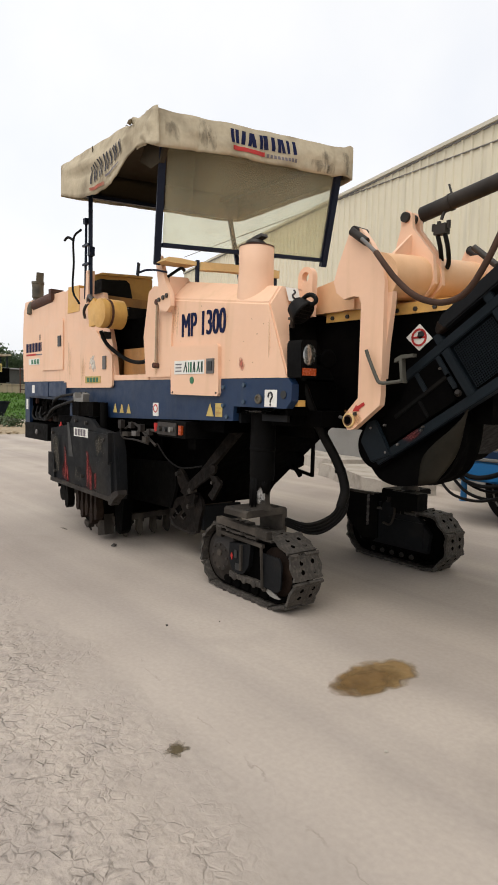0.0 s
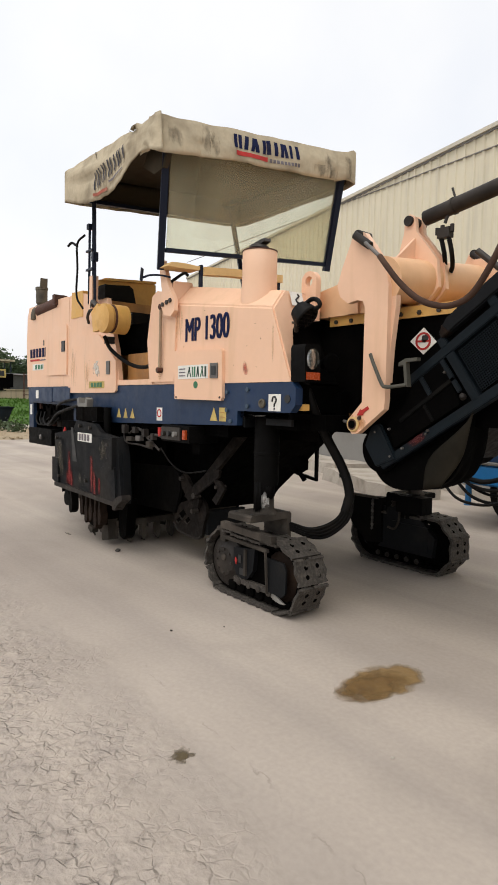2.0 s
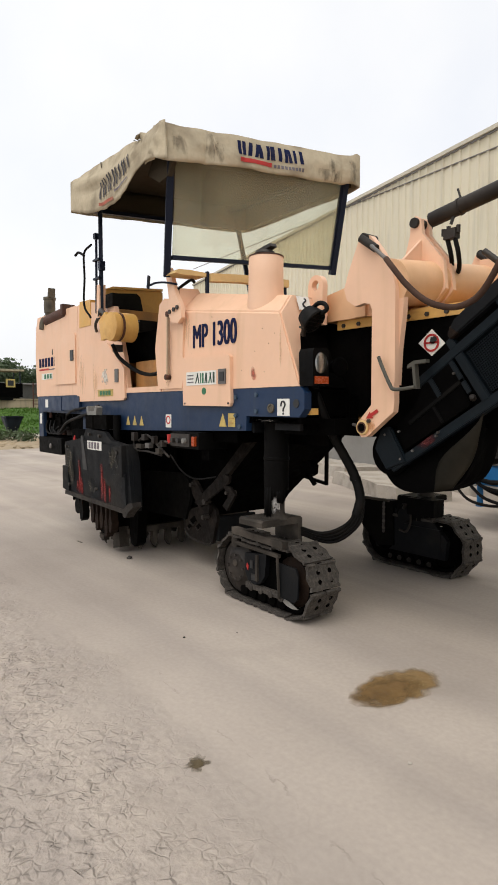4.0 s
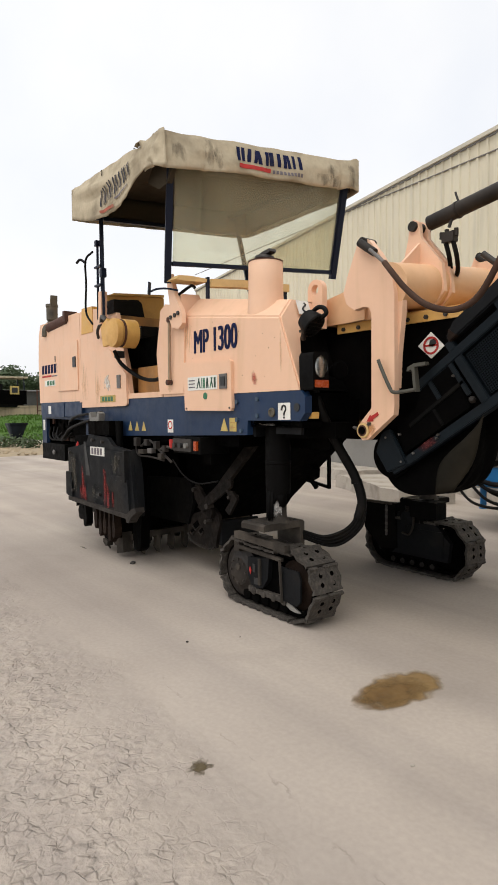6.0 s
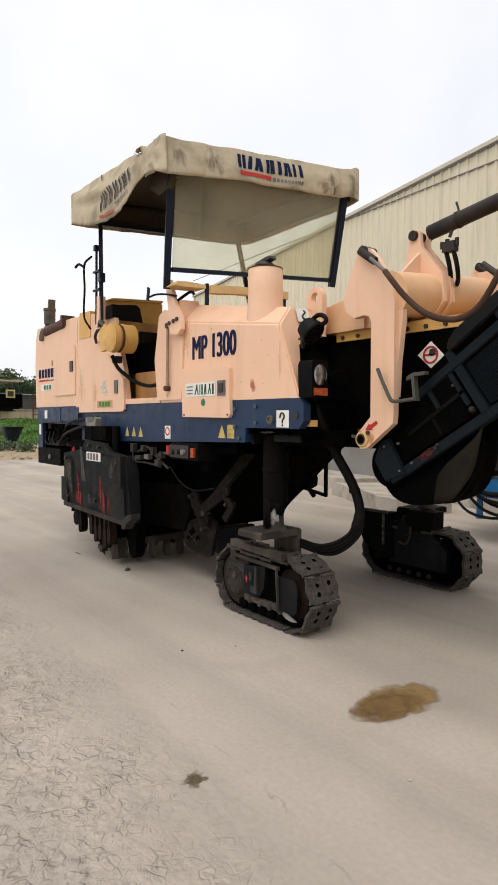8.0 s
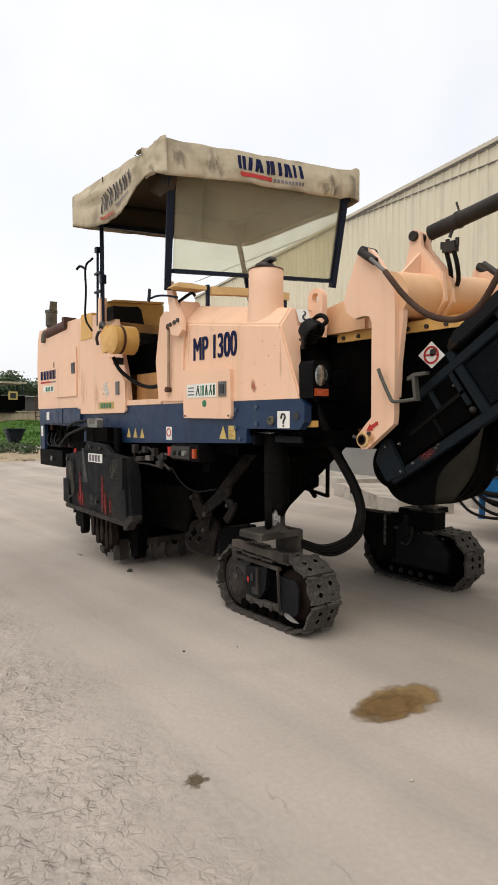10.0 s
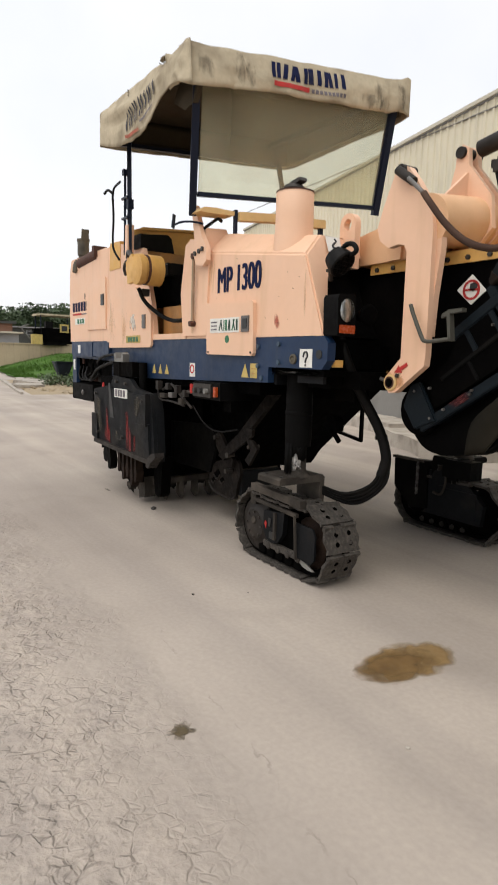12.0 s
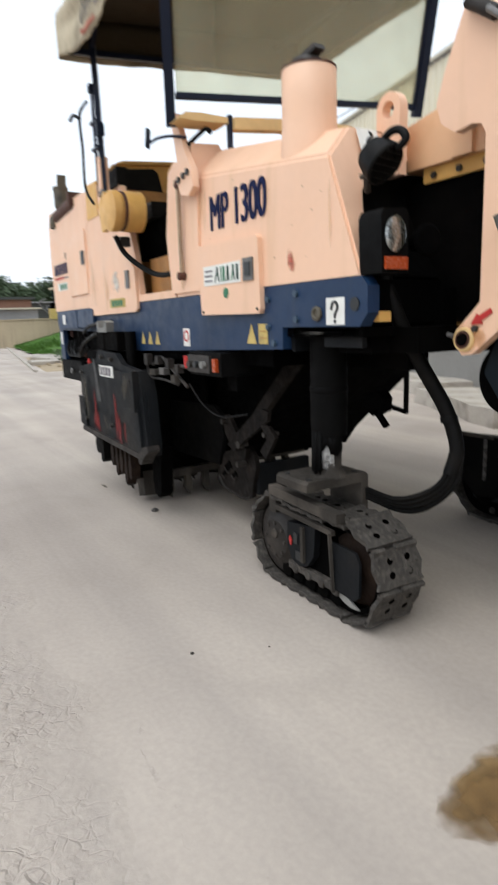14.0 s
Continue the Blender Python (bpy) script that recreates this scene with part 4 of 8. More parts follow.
def canopy_sheet():
    bm = B()
    NX, NY = 56, 64
    top = []
    for i in range(NX + 1):
        row = []
        for j in range(NY + 1):
            u, v = i / NX, j / NY
            p = lerp(lerp(FLT, FRT, v), lerp(RLT, RRT, v), u)
            sag = math.sin(math.pi * u) * math.sin(math.pi * v)
            edge = min(1.0, min(u, 1 - u, v, 1 - v) * 12)
            p.z += 0.03 * sag + 0.012 * noise.noise(Vector((p.x * 5, p.y * 5, 1)))
            p.z += 0.030 * math.exp(-((u / 0.06) ** 2 + ((v - 0.985) / 0.025) ** 2)) + 0.010 * math.exp(-((u / 0.07) ** 2 + (v / 0.05) ** 2))
            p.z -= 0.03 * math.exp(-((u - 0.20) / 0.03) ** 2 - (v / 0.04) ** 2)
            row.append(bm.verts.new(p))
        top.append(row)
    for i in range(NX):
        for j in range(NY):
            bm.faces.new((top[i][j], top[i][j + 1], top[i + 1][j + 1], top[i + 1][j]))
    K = 12

    def hang(edge, point):
        """A valance sewn to a row of roof points, following a point(share, t)."""
        rows = [edge]
        for k in range(1, K + 1):
            rows.append([bm.verts.new(point(s / (len(edge) - 1), k / K)) for s in range(len(edge))])
        for a, b in zip(rows, rows[1:]):
            for s in range(len(edge) - 1):
                bm.faces.new((a[s], b[s], b[s + 1], a[s + 1]))
        return rows

    def far_point(u, t):
        p = lerp(FRT, RRT, u)
        return Vector((p.x, p.y + (0.035 * math.sin(t * 2.2) + crumple(p, t) * t) * min(1.0, min(u, 1 - u) * 14), p.z - (0.245 + 0.03 * u) * t))

    def rear_point(v, t):
        p = lerp(RLT, RRT, v)
        return Vector((p.x - (0.03 * math.sin(t * 2.2) + crumple(p, t) * t) * min(1.0, min(v, 1 - v) * 14), p.y, p.z - 0.275 * t))

    hang([top[0][j] for j in range(NY + 1)], lambda v, t: front_point(v, t, 0.0))
    hang([top[i][0] for i in range(NX + 1)], lambda u, t: side_point(u, t, 0.0))
    hang([top[i][NY] for i in range(NX + 1)], far_point)
    hang([top[NX][j] for j in range(NY + 1)], rear_point)
    bmesh.ops.remove_doubles(bm, verts=bm.verts, dist=0.012)
    return bm


canopy = part("canopy", canopy_sheet(), CANVAS, mm, "weathered beige canvas canopy with drooping valance", 0, 2, 60)
sol = canopy.modifiers.new("thickness", "SOLIDIFY")
sol.thickness, sol.offset = 0.006, 1


# front cloth folded round the near corner, its torn tip standing off the side
def corner_flap():
    bm = B()
    rows = []
    for i in range(21):
        u = i / 20
        x = -1.030 - 0.415 * u
        zt = 3.345 + 0.040 * math.sin(min(1.0, u * 1.4) * 1.57) - 0.012 * max(0.0, u - 0.7) / 0.3
        full = zt - hem(x) + 0.01
        share = 1.0 if u < 0.70 else max(0.10, 1.0 - (u - 0.70) / 0.10)
        row = []
        for j in range(11):
            t = j / 10
            y = -0.322 + 0.045 * u - (0.030 * math.sin(2.1 * t) + 0.014 * (1 if u < 0.8 else 1.6)) * min(1.0, u * 7) + 0.030 * noise.noise(Vector((u * 5, t * 3.5, 2))) * (0.3 + t) * min(1.0, u * 5)
            row.append(bm.verts.new((x + 0.03 * t * (1 - u), y + 0.05 * (1 - t) ** 3 * u, zt - full * share * t + 0.01 * noise.noise(Vector((u * 9, 0, 5))) * (1 - t))))
        rows.append(row)
    for a, b in zip(rows, rows[1:]):
        for j in range(10):
            bm.faces.new((a[j], a[j + 1], b[j + 1], b[j]))
    return bm


flap = part("corner_flap", corner_flap(), CANVAS, canopy, "", 0, 2, 60)
fls = flap.modifiers.new("thickness", "SOLIDIFY")
fls.thickness = 0.005


def cloth_print(name, point, a0, a1, t0, t1, material, lean=0.0):
    """A flat printed bar that follows the cloth."""
    n = max(2, int(abs(a1 - a0) / 0.012) + 1)
    bm = B()
    g = [[bm.verts.new(point(a0 + (a1 - a0) * i / n + lean * (t1 - (t0 + (t1 - t0) * j / 4)), t0 + (t1 - t0) * j / 4)) for j in range(5)] for i in range(n + 1)]
    for i in range(n):
        for j in range(4):
            bm.faces.new((g[i][j], g[i][j + 1], g[i + 1][j + 1], g[i + 1][j]))
    return part(name, bm, material, canopy, "", 0, 2, 80)


for a, b_, c_ in ((0.318, 0.334, 0.0), (0.340, 0.356, 0.0), (0.364, 0.382, 0.02), (0.396, 0.412, 0.03), (0.420, 0.440, -0.02), (0.458, 0.474, 0.0), (0.480, 0.502, -0.01), (0.518, 0.536, 0.0), (0.550, 0.566, 0.0), (0.572, 0.588, -0.02), (0.596, 0.610, 0.0), (0.628, 0.646, 0.0)):
    cloth_print("print_bar", front_point, a, b_, 0.16, 0.60, INK, c_)
cloth_print("print_bar", front_point, 0.325, 0.485, 0.68, 0.82, RED)
for k in range(9):
    cloth_print("print_bar", front_point, 0.495 + 0.0175 * k, 0.507 + 0.0175 * k, 0.72, 0.83, GREYINK)
for a, b_ in ((0.250, 0.262), (0.282, 0.293), (0.303, 0.315), (0.335, 0.347), (0.368, 0.380), (0.392, 0.404), (0.428, 0.440), (0.452, 0.464), (0.488, 0.500), (0.512, 0.524), (0.545, 0.558)):
    t0_ = 0.30 + 0.55 * (a - 0.25)
    cloth_print("print_bar", lambda u, t: side_point(u, t, 0.016), a, b_, t0_, t0_ + 0.34, FADEINK, 0.02)
cloth_print("print_bar", lambda u, t: side_point(u, t, 0.016), 0.42, 0.57, 0.87, 0.93, REDFADE)
cloth_print("print_bar", lambda u, t: side_point(u, t, 0.016), 0.27, 0.40, 0.78, 0.82, GREYINK)
for v_, t0_, w_ in ((0.17, 0.05, 0.05), (0.20, 0.10, 0.05), (0.91, 0.1, 0.07), (0.79, 0.02, 0.05), (0.03, 0.1, 0.06), (0.70, 0.6, 0.20)):
    cloth_print("grime", lambda v, t: front_point(v, t, 0.013), v_, v_ + w_, t0_, 0.97, GRIME)
# rips: dark quads laid on the side's roof edge, gap shade as their colour
rip = B()
for u0, u1, t0, t1 in ((0.555, 0.580, 0.02, 0.17), (0.185, 0.235, 0.02, 0.16)):
    a_, b_, c_, d_ = side_point(u0, t1, 0.014), side_point(u0 + 0.006, t1 - 0.02, 0.014), side_point(u1, t0, 0.018), side_point(u1 - 0.008, t0, 0.018)
    rip.faces.new([rip.verts.new(p) for p in (a_, b_, c_, d_)])
rips = part("rip", rip, CANVASIN, canopy, "rips in the cloth, drawn as shade-dark quads")
rps = rips.modifiers.new("thickness", "SOLIDIFY")
rps.thickness = 0.004
# cloth behind the near front post, the corner's shade put into its dark colour
part("corner_shade_cloth", prism(B(), [(-1.43, 3.10), (-1.26, 3.005), (-1.13, 3.02), (-1.05, 3.14), (-1.10, 3.20), (-1.35, 3.20)], -0.235, -0.20), CANVASIN, canopy, "cloth patch darkened for the shaded corner")


def lining():
    bm = B()
    NX, NY = 10, 12
    g = []
    for i in range(NX + 1):
        row = []
        for j in range(NY + 1):
            u, v = 0.02 + 0.96 * i / NX, 0.02 + 0.96 * j / NY
            p = lerp(lerp(FLT, FRT, v), lerp(RLT, RRT, v), u)
            p.z += -0.032 + 0.03 * math.sin(math.pi * u) * math.sin(math.pi * v)
            row.append(bm.verts.new(p))
        g.append(row)
    for i in range(NX):
        for j in range(NY):
            bm.faces.new((g[i][j], g[i + 1][j], g[i + 1][j + 1], g[i][j + 1]))
    return bm


# extra sheet below the roof cloth, coloured as dark as its shaded underside
part("lining", lining(), CANVASIN, canopy, "stained canopy lining, underside shade put into its colour", 0, 2, 60)


def valance_lining(p0, p1, q0, q1):
    """A sheet hanging just inside a valance, between its top edge and its hem, its dark colour standing for the shade.
    """
    bm = B()
    g = [[bm.verts.new(lerp(lerp(p0, p1, i / 12), lerp(q0, q1, i / 12), j / 4) + Vector((0.006 * noise.noise(Vector((i * 0.7, j * 0.8, 2))), 0, 0))) for j in range(5)] for i in range(13)]
    for a, b in zip(g, g[1:]):
        for j in range(4):
            bm.faces.new((a[j], a[j + 1], b[j + 1], b[j]))
    return bm


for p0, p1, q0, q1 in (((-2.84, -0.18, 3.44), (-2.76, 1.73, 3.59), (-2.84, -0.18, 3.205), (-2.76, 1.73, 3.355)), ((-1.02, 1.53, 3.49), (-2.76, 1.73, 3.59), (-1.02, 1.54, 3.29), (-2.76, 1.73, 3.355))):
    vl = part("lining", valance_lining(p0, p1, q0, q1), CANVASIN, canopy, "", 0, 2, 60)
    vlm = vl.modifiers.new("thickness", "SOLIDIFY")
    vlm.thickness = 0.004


def bar(name, p0, p1, w, material, parent, label="", bevel=0.006):
    """A square-section member between two points."""
    p0, p1 = Vector(p0), Vector(p1)
    L = (p1 - p0).length
    m = Matrix.Translation(p0) @ (p1 - p0).to_track_quat("Z", "Y").to_matrix().to_4x4()
    return part(name, box(B(), -w / 2, w / 2, -w / 2, w / 2, 0, L, m), material, parent, label, bevel)


# roof frame under the canvas
FLb, FRb, RLb, RRb = (-1.08, -0.24, 3.26), (-0.99, 1.46, 3.43), (-2.82, -0.15, 3.38), (-2.78, 1.50, 3.51)
for a, b_ in ((FLb, FRb), (FLb, RLb), (FRb, RRb)):
    bar("roof_rail", a, b_, 0.04, FRAME, mm)
bar("roof_rail", (-2.80, -0.14, 3.215), (-2.76, 1.62, 3.345), 0.035, FRAME, mm)
for a, b_ in (((-2.80, -0.14, 3.20), RLb), ((-2.76, 1.62, 3.33), (-2.78, 1.55, 3.52))):
    bar("roof_post", a, b_, 0.03, FRAME, mm)
# posts
bar("canopy_post", (-1.40, -0.095, 2.37), FLb, 0.05, FRAME, mm, "black steel canopy post")
bar("canopy_post", (-1.22, 1.52, 2.57), FRb, 0.05, FRAME, mm, "black steel canopy post")
bar("canopy_post", (-2.62, -0.07, 2.25), (-2.565, -0.10, 3.28), 0.036, FRAME, mm, "black steel canopy post")
bar("canopy_post", (-2.64, 1.80, 2.25), (-2.74, 1.60, 3.36), 0.045, FRAME, mm, "black steel canopy post")
bar("corner_brace", (-2.56, -0.10, 3.16), (-2.46, -0.10, 3.27), 0.02, FRAME, mm)
bar("post_sleeve", (-2.64, -0.07, 2.20), (-2.625, -0.07, 2.5), 0.06, PEACH, mm)
# windscreen
WBL, WBR, WTL, WTR = Vector((-1.34, -0.085, 2.505)), Vector((-1.215, 1.50, 2.625)), Vector((-1.10, -0.19, 3.22)), Vector((-1.005, 1.43, 3.38))
ws = part("windscreen", sheet(B(), (WBL, WBR, WTR, WTL), 0, 0.006), SCREEN, mm, "scratched, yellowed clear windscreen")
ws.visible_shadow = False
bar("windscreen_frame", WBL, WBR, 0.030, FRAME, ws)
bar("windscreen_frame", WTL, WTR, 0.030, FRAME, ws)
bar("windscreen_frame", WBR, WTR, 0.030, FRAME, ws)
# rear near post: rod, hose and clamps
bar("mast", (-2.69, -0.09, 2.25), (-2.655, -0.10, 2.93), 0.02, FRAME, mm)
part("mast_hose", pipe(B(), [(-2.80, -0.10, 2.22), (-2.90, -0.12, 2.35), (-2.86, -0.13, 2.60), (-2.84, -0.14, 2.82), (-2.72, -0.12, 2.88)], 0.010), RUBBER, mm)
part("mast_hook", pipe(B(), [(-2.84, -0.14, 2.80), (-2.92, -0.16, 2.84), (-2.98, -0.17, 2.82)], 0.012), RUBBER, mm)
for z_ in (2.55, 2.72):
    part("mast_clamp", box(B(), -2.71, -2.58, -0.115, -0.085, z_, z_ + 0.018), FRAME, mm)
part("mast_cap", box(B(), -2.68, -2.635, -0.12, -0.08, 2.92, 2.97), FRAME, mm, "", 0.01)
part("post_latch", box(B(), -2.58, -2.535, -0.12, -0.07, 2.62, 2.70), FRAME, mm, "", 0.006)
# hinge bracket and strut on the near front post
part("post_hinge", prism(B(), [(-1.485, 2.43), (-1.43, 2.45), (-1.34, 2.24), (-1.27, 2.15), (-1.255, 2.05), (-1.31, 2.01), (-1.41, 2.03), (-1.46, 2.12), (-1.44, 2.22)], -0.055, -0.020), PEACH, mm, "peach post hinge plate", 0.006)
for x_, z_ in ((-1.36, 2.12), (-1.31, 2.13), (-1.42, 2.11)):
    hexbolt(mm, (x_, -0.055, z_), (0, -1, 0), 0.018, 0.012)
part("strut", cyl(B(), (-1.475, -0.04, 2.10), (-1.50, -0.03, 1.62), 0.012, 10), STRUT, mm, "tan-grey gas strut")
for z_, x_ in ((2.10, -1.475), (1.61, -1.50)):
    part("strut_end", cyl(B(), (x_, -0.055, z_), (x_, -0.01, z_), 0.022, 12), RUST, mm)

# ---- undercarriage ----
def shoe_mesh(seed):
    """One track shoe lying flat, x along the track: notched sides, four bolt holes, an overlapping lip, knocked corners."""
    bm = B()
    r_ = random.Random(seed)
    L, Wd, T = 0.163, 0.275, 0.026
    jit = lambda a: r_.uniform(-a, a)
    # cells along the width: rim, hole, middle, hole, rim
    ys = [-Wd / 2, -0.070, -0.020, 0.030, 0.080, Wd / 2]
    xs = [-L / 2, -0.054, -0.006, 0.006, 0.054, L / 2]
    grid = []
    for i, x in enumerate(xs):
        row = []
        for j, y in enumerate(ys):
            rim_y = j in (0, len(ys) - 1)
            notch = (0.016 if i in (1, 4) else (-0.004 if i in (2, 3) else 0.006)) + jit(0.004)
            yy = y - math.copysign(notch, y) if rim_y else y + jit(0.002)
            row.append(bm.verts.new((x + (jit(0.003) if i in (0, 5) else 0), yy, T - (0.004 if rim_y else 0) + jit(0.0022))))
        grid.append(row)
    for i in range(5):
        for j in range(5):
            sq = [grid[i][j], grid[i + 1][j], grid[i + 1][j + 1], grid[i][j + 1]]
            if i not in (1, 3) or j not in (1, 3):
                bm.faces.new(sq)
                continue
            cx, cy = sum(v.co.x for v in sq) / 4, sum(v.co.y for v in sq) / 4
            r = 0.0165
            rr = [bm.verts.new((cx + r * math.cos(radians(a)), cy + r * math.sin(radians(a)), T)) for a in (202, 248, 292, 338, 22, 68, 112, 158)]
            lo = [bm.verts.new((v.co.x, v.co.y, T - 0.018)) for v in rr]
            for k in range(4):
                a, b_ = sq[k], sq[(k + 1) % 4]
                bm.faces.new((a, b_, rr[2 * k + 1], rr[2 * k]))
                bm.faces.new((b_, rr[(2 * k + 2) % 8], rr[2 * k + 1]))
            # hole walls and floor take the near-black slot: recess shade as colour
            for k in range(8):
                bm.faces.new((rr[k], rr[(k + 1) % 8], lo[(k + 1) % 8], lo[k])).material_index = 1
            bm.faces.new(lo).material_index = 1
    rim = [grid[i][0] for i in range(6)] + [grid[5][j] for j in range(1, 6)] + [grid[i][5] for i in range(4, -1, -1)] + [grid[0][j] for j in range(4, 0, -1)]
    low = [bm.verts.new((v.co.x, v.co.y, 0.004 if abs(v.co.y) > 0.1 else 0.0)) for v in rim]
    for k in range(len(rim)):
        q = (k + 1) % len(rim)
        bm.faces.new((rim[k], rim[q], low[q], low[k]))
    bm.faces.new(low)
    # lip over the next shoe, worn through in the middle
    for y0, y1 in ((-Wd / 2 + 0.014, -0.04 + jit(0.02)), (0.01 + jit(0.02), Wd / 2 - 0.016)):
        prism(bm, [(-L / 2 - 0.010, T - 0.014), (-L / 2 - 0.008, T + 0.004), (-L / 2 + 0.006, T + 0.007), (-L / 2 + 0.022, T - 0.004)], y0, y1)
    # caked lumps
    for k in range(5):
        c = Vector((jit(0.05), jit(0.11), T - 0.002))
        w = r_.uniform(0.006, 0.014)
        prism(bm, [(c.x - w, c.y - w * 0.7), (c.x + w * 0.8, c.y - w), (c.x + w, c.y + w * 0.6), (c.x - w * 0.5, c.y + w)], c.z, c.z + r_.uniform(0.003, 0.006), "z")
    bmesh.ops.recalc_face_normals(bm, faces=bm.faces)
    me = bpy.data.meshes.new("track_shoe")
    bm.to_mesh(me)
    bm.free()
    me.materials.append(SHOE)
    me.materials.append(CHASSIS)
    return me


SHOE_MESHES = [shoe_mesh(k) for k in range(4)]


def disc(bm, x, y0, y1, z, prof_r, segs=20):
    return cyl(bm, (x, y0, z), (x, y1, z), prof_r, segs)


def crawler(yc, xf=-0.183, xr=-0.722, r=0.208, zc=0.236, detailed=True, phase=0.0):
    """A crawler track round a front idler at xf and a rear sprocket at xr."""
    yo, yi = yc - 0.125, yc + 0.125
    fr = part("track_frame", prism(B(), [(xr + 0.02, zc - 0.10), (xr + 0.02, zc + 0.10), (xr + 0.18, zc + 0.145), (xf - 0.22, zc + 0.145), (xf - 0.02, zc + 0.06), (xf - 0.02, zc - 0.10), (xf - 0.14, zc - 0.15), (xr + 0.14, zc - 0.15)], yc - 0.085, yc + 0.085), CHASSIS, mm, "near-black crawler track frame", 0.012)
    straight = xf - xr
    per = 2 * straight + 2 * math.pi * r
    n = round(per / 0.155)
    rnd = random.Random(int(yc * 100))
    for k in range(n):
        s = (k + phase) / n * per
        if s < straight:
            x, z, a = xr + s, zc + r, 0.0
        elif s < straight + math.pi * r:
            th = (s - straight) / r
            x, z, a = xf + r * math.sin(th), zc + r * math.cos(th), th
        elif s < 2 * straight + math.pi * r:
            x, z, a = xf - (s - straight - math.pi * r), zc - r, math.pi
        else:
            th = (s - 2 * straight - math.pi * r) / r
            x, z, a = xr - r * math.sin(th), zc - r * math.cos(th), math.pi + th
        dz = -0.018 * math.sin(math.pi * s / straight) if s < straight else 0.0
        o = new("track_shoe", SHOE_MESHES[rnd.randrange(4)])
        o.parent = fr
        o.matrix_local = Matrix.Translation((x, yc, z + dz)) @ Matrix.Rotation(a + 0.025 + rnd.uniform(-0.015, 0.015), 4, "Y")
    # chain links on the inner face of the shoes
    for off in (-0.06, 0.06):
        bm = B()
        pts = []
        for k in range(48):
            s = k / 48 * per
            rr = r - 0.022
            if s < straight:
                p = (xr + s, zc + rr)
            elif s < straight + math.pi * r:
                th = (s - straight) / r
                p = (xf + rr * math.sin(th), zc + rr * math.cos(th))
            elif s < 2 * straight + math.pi * r:
                p = (xf - (s - straight - math.pi * r), zc - rr)
            else:
                th = (s - 2 * straight - math.pi * r) / r
                p = (xr - rr * math.sin(th), zc - rr * math.cos(th))
            pts.append(p)
        for (ax, az), (bx, bz) in zip(pts, pts[1:] + pts[:1]):
            d = Vector((bx - ax, 0, bz - az))
            m = Matrix.Translation((ax, yc + off, az)) @ d.to_track_quat("X", "Y").to_matrix().to_4x4()
            box(bm, 0.004, d.length + 0.012, -0.012, 0.012, -0.022, 0.022, m)
        part("track_chain", bm, CHASSIS, fr)
    # sprocket hub, idler, rollers
    hub = B()
    lathe(hub, (xr, yc - 0.125, zc), (0, 1, 0), [(0.0, 0.06), (0.004, 0.10), (0.02, 0.115), (0.03, 0.140), (0.036, 0.178), (0.05, 0.186), (0.20, 0.186), (0.24, 0.145)], 28)
    # plain crawlers get near-black hub and idler: shade put into the material
    part("sprocket", hub, RODDUST if detailed else CHASSIS, fr, "dusty drive sprocket hub")
    for k in range(8):
        a = 2 * math.pi * k / 8
        if detailed:
            hexbolt(fr, (xr + 0.085 * math.cos(a), yc - 0.124, zc + 0.085 * math.sin(a)), (0, -1, 0), 0.009, 0.008)
    part("idler", lathe(B(), (xf, yc - 0.075, zc), (0, 1, 0), [(0.0, 0.05), (0.01, 0.06), (0.012, 0.135), (0.03, 0.165), (0.12, 0.165), (0.14, 0.135)], 24), IDLER if detailed else CHASSIS, fr, "brown worn idler wheel")
    for k in range(5):
        x = xr + 0.06 + k * 0.10
        part("track_roller", lathe(B(), (x, yc - 0.10, zc - 0.155), (0, 1, 0), [(0, 0.02), (0.004, 0.04), (0.03, 0.048), (0.17, 0.048), (0.2, 0.04)], 14), CHASSIS, fr)
    if detailed:
        # outer guards, tubes and plates on the near side
        xs_, zs_ = xr, zc
        xf, xr, zc = -0.135, -0.80, 0.258
        bar("guard_tube", (xr + 0.05, yo + 0.010, zc + 0.240), (xf - 0.045, yo - 0.010, zc + 0.230), 0.048, YOKE, fr, "dusty guard tube", 0.014)
        bar("guard_rail", (xr + 0.06, yo + 0.005, zc + 0.156), (xf - 0.105, yo - 0.005, zc + 0.146), 0.024, YOKE, fr)
        part("tube_bracket", box(B(), xr + 0.03, xr + 0.09, yo + 0.0, yo + 0.03, zc + 0.12, zc + 0.255), YOKE, fr, "", 0.006)
        part("guard_plate", prism(B(), [(xf - 0.13, zc - 0.12), (xf - 0.13, zc + 0.10), (xf + 0.04, zc + 0.095), (xf + 0.065, zc + 0.05), (xf + 0.062, zc - 0.10), (xf + 0.03, zc - 0.13)], yo + 0.0, yo + 0.014), PLATE, fr, "scratched blue-grey guard plate", 0.004)
        bar("guard_post", (xf - 0.112, yo - 0.02, zc + 0.145), (xf - 0.108, yo - 0.005, zc - 0.135), 0.014, YOKE, fr)
        part("motor_cover", prism(B(), [(xr + 0.185, zc + 0.10), (xr + 0.185, zc - 0.03), (xr + 0.22, zc - 0.085), (xr + 0.285, zc - 0.105), (xr + 0.35, zc - 0.085), (xr + 0.40, zc - 0.02), (xr + 0.415, zc + 0.13)], yo + 0.004, yo + 0.05), PLATE, fr, "", 0.012)
        part("cover_window", box(B(), xr + 0.245, xr + 0.275, yo - 0.002, yo + 0.008, zc + 0.005, zc + 0.06), BLACKINK, fr)
        part("cover_window", box(B(), xr + 0.26, xr + 0.31, yo - 0.002, yo + 0.008, zc - 0.075, zc - 0.03), BLACKINK, fr)
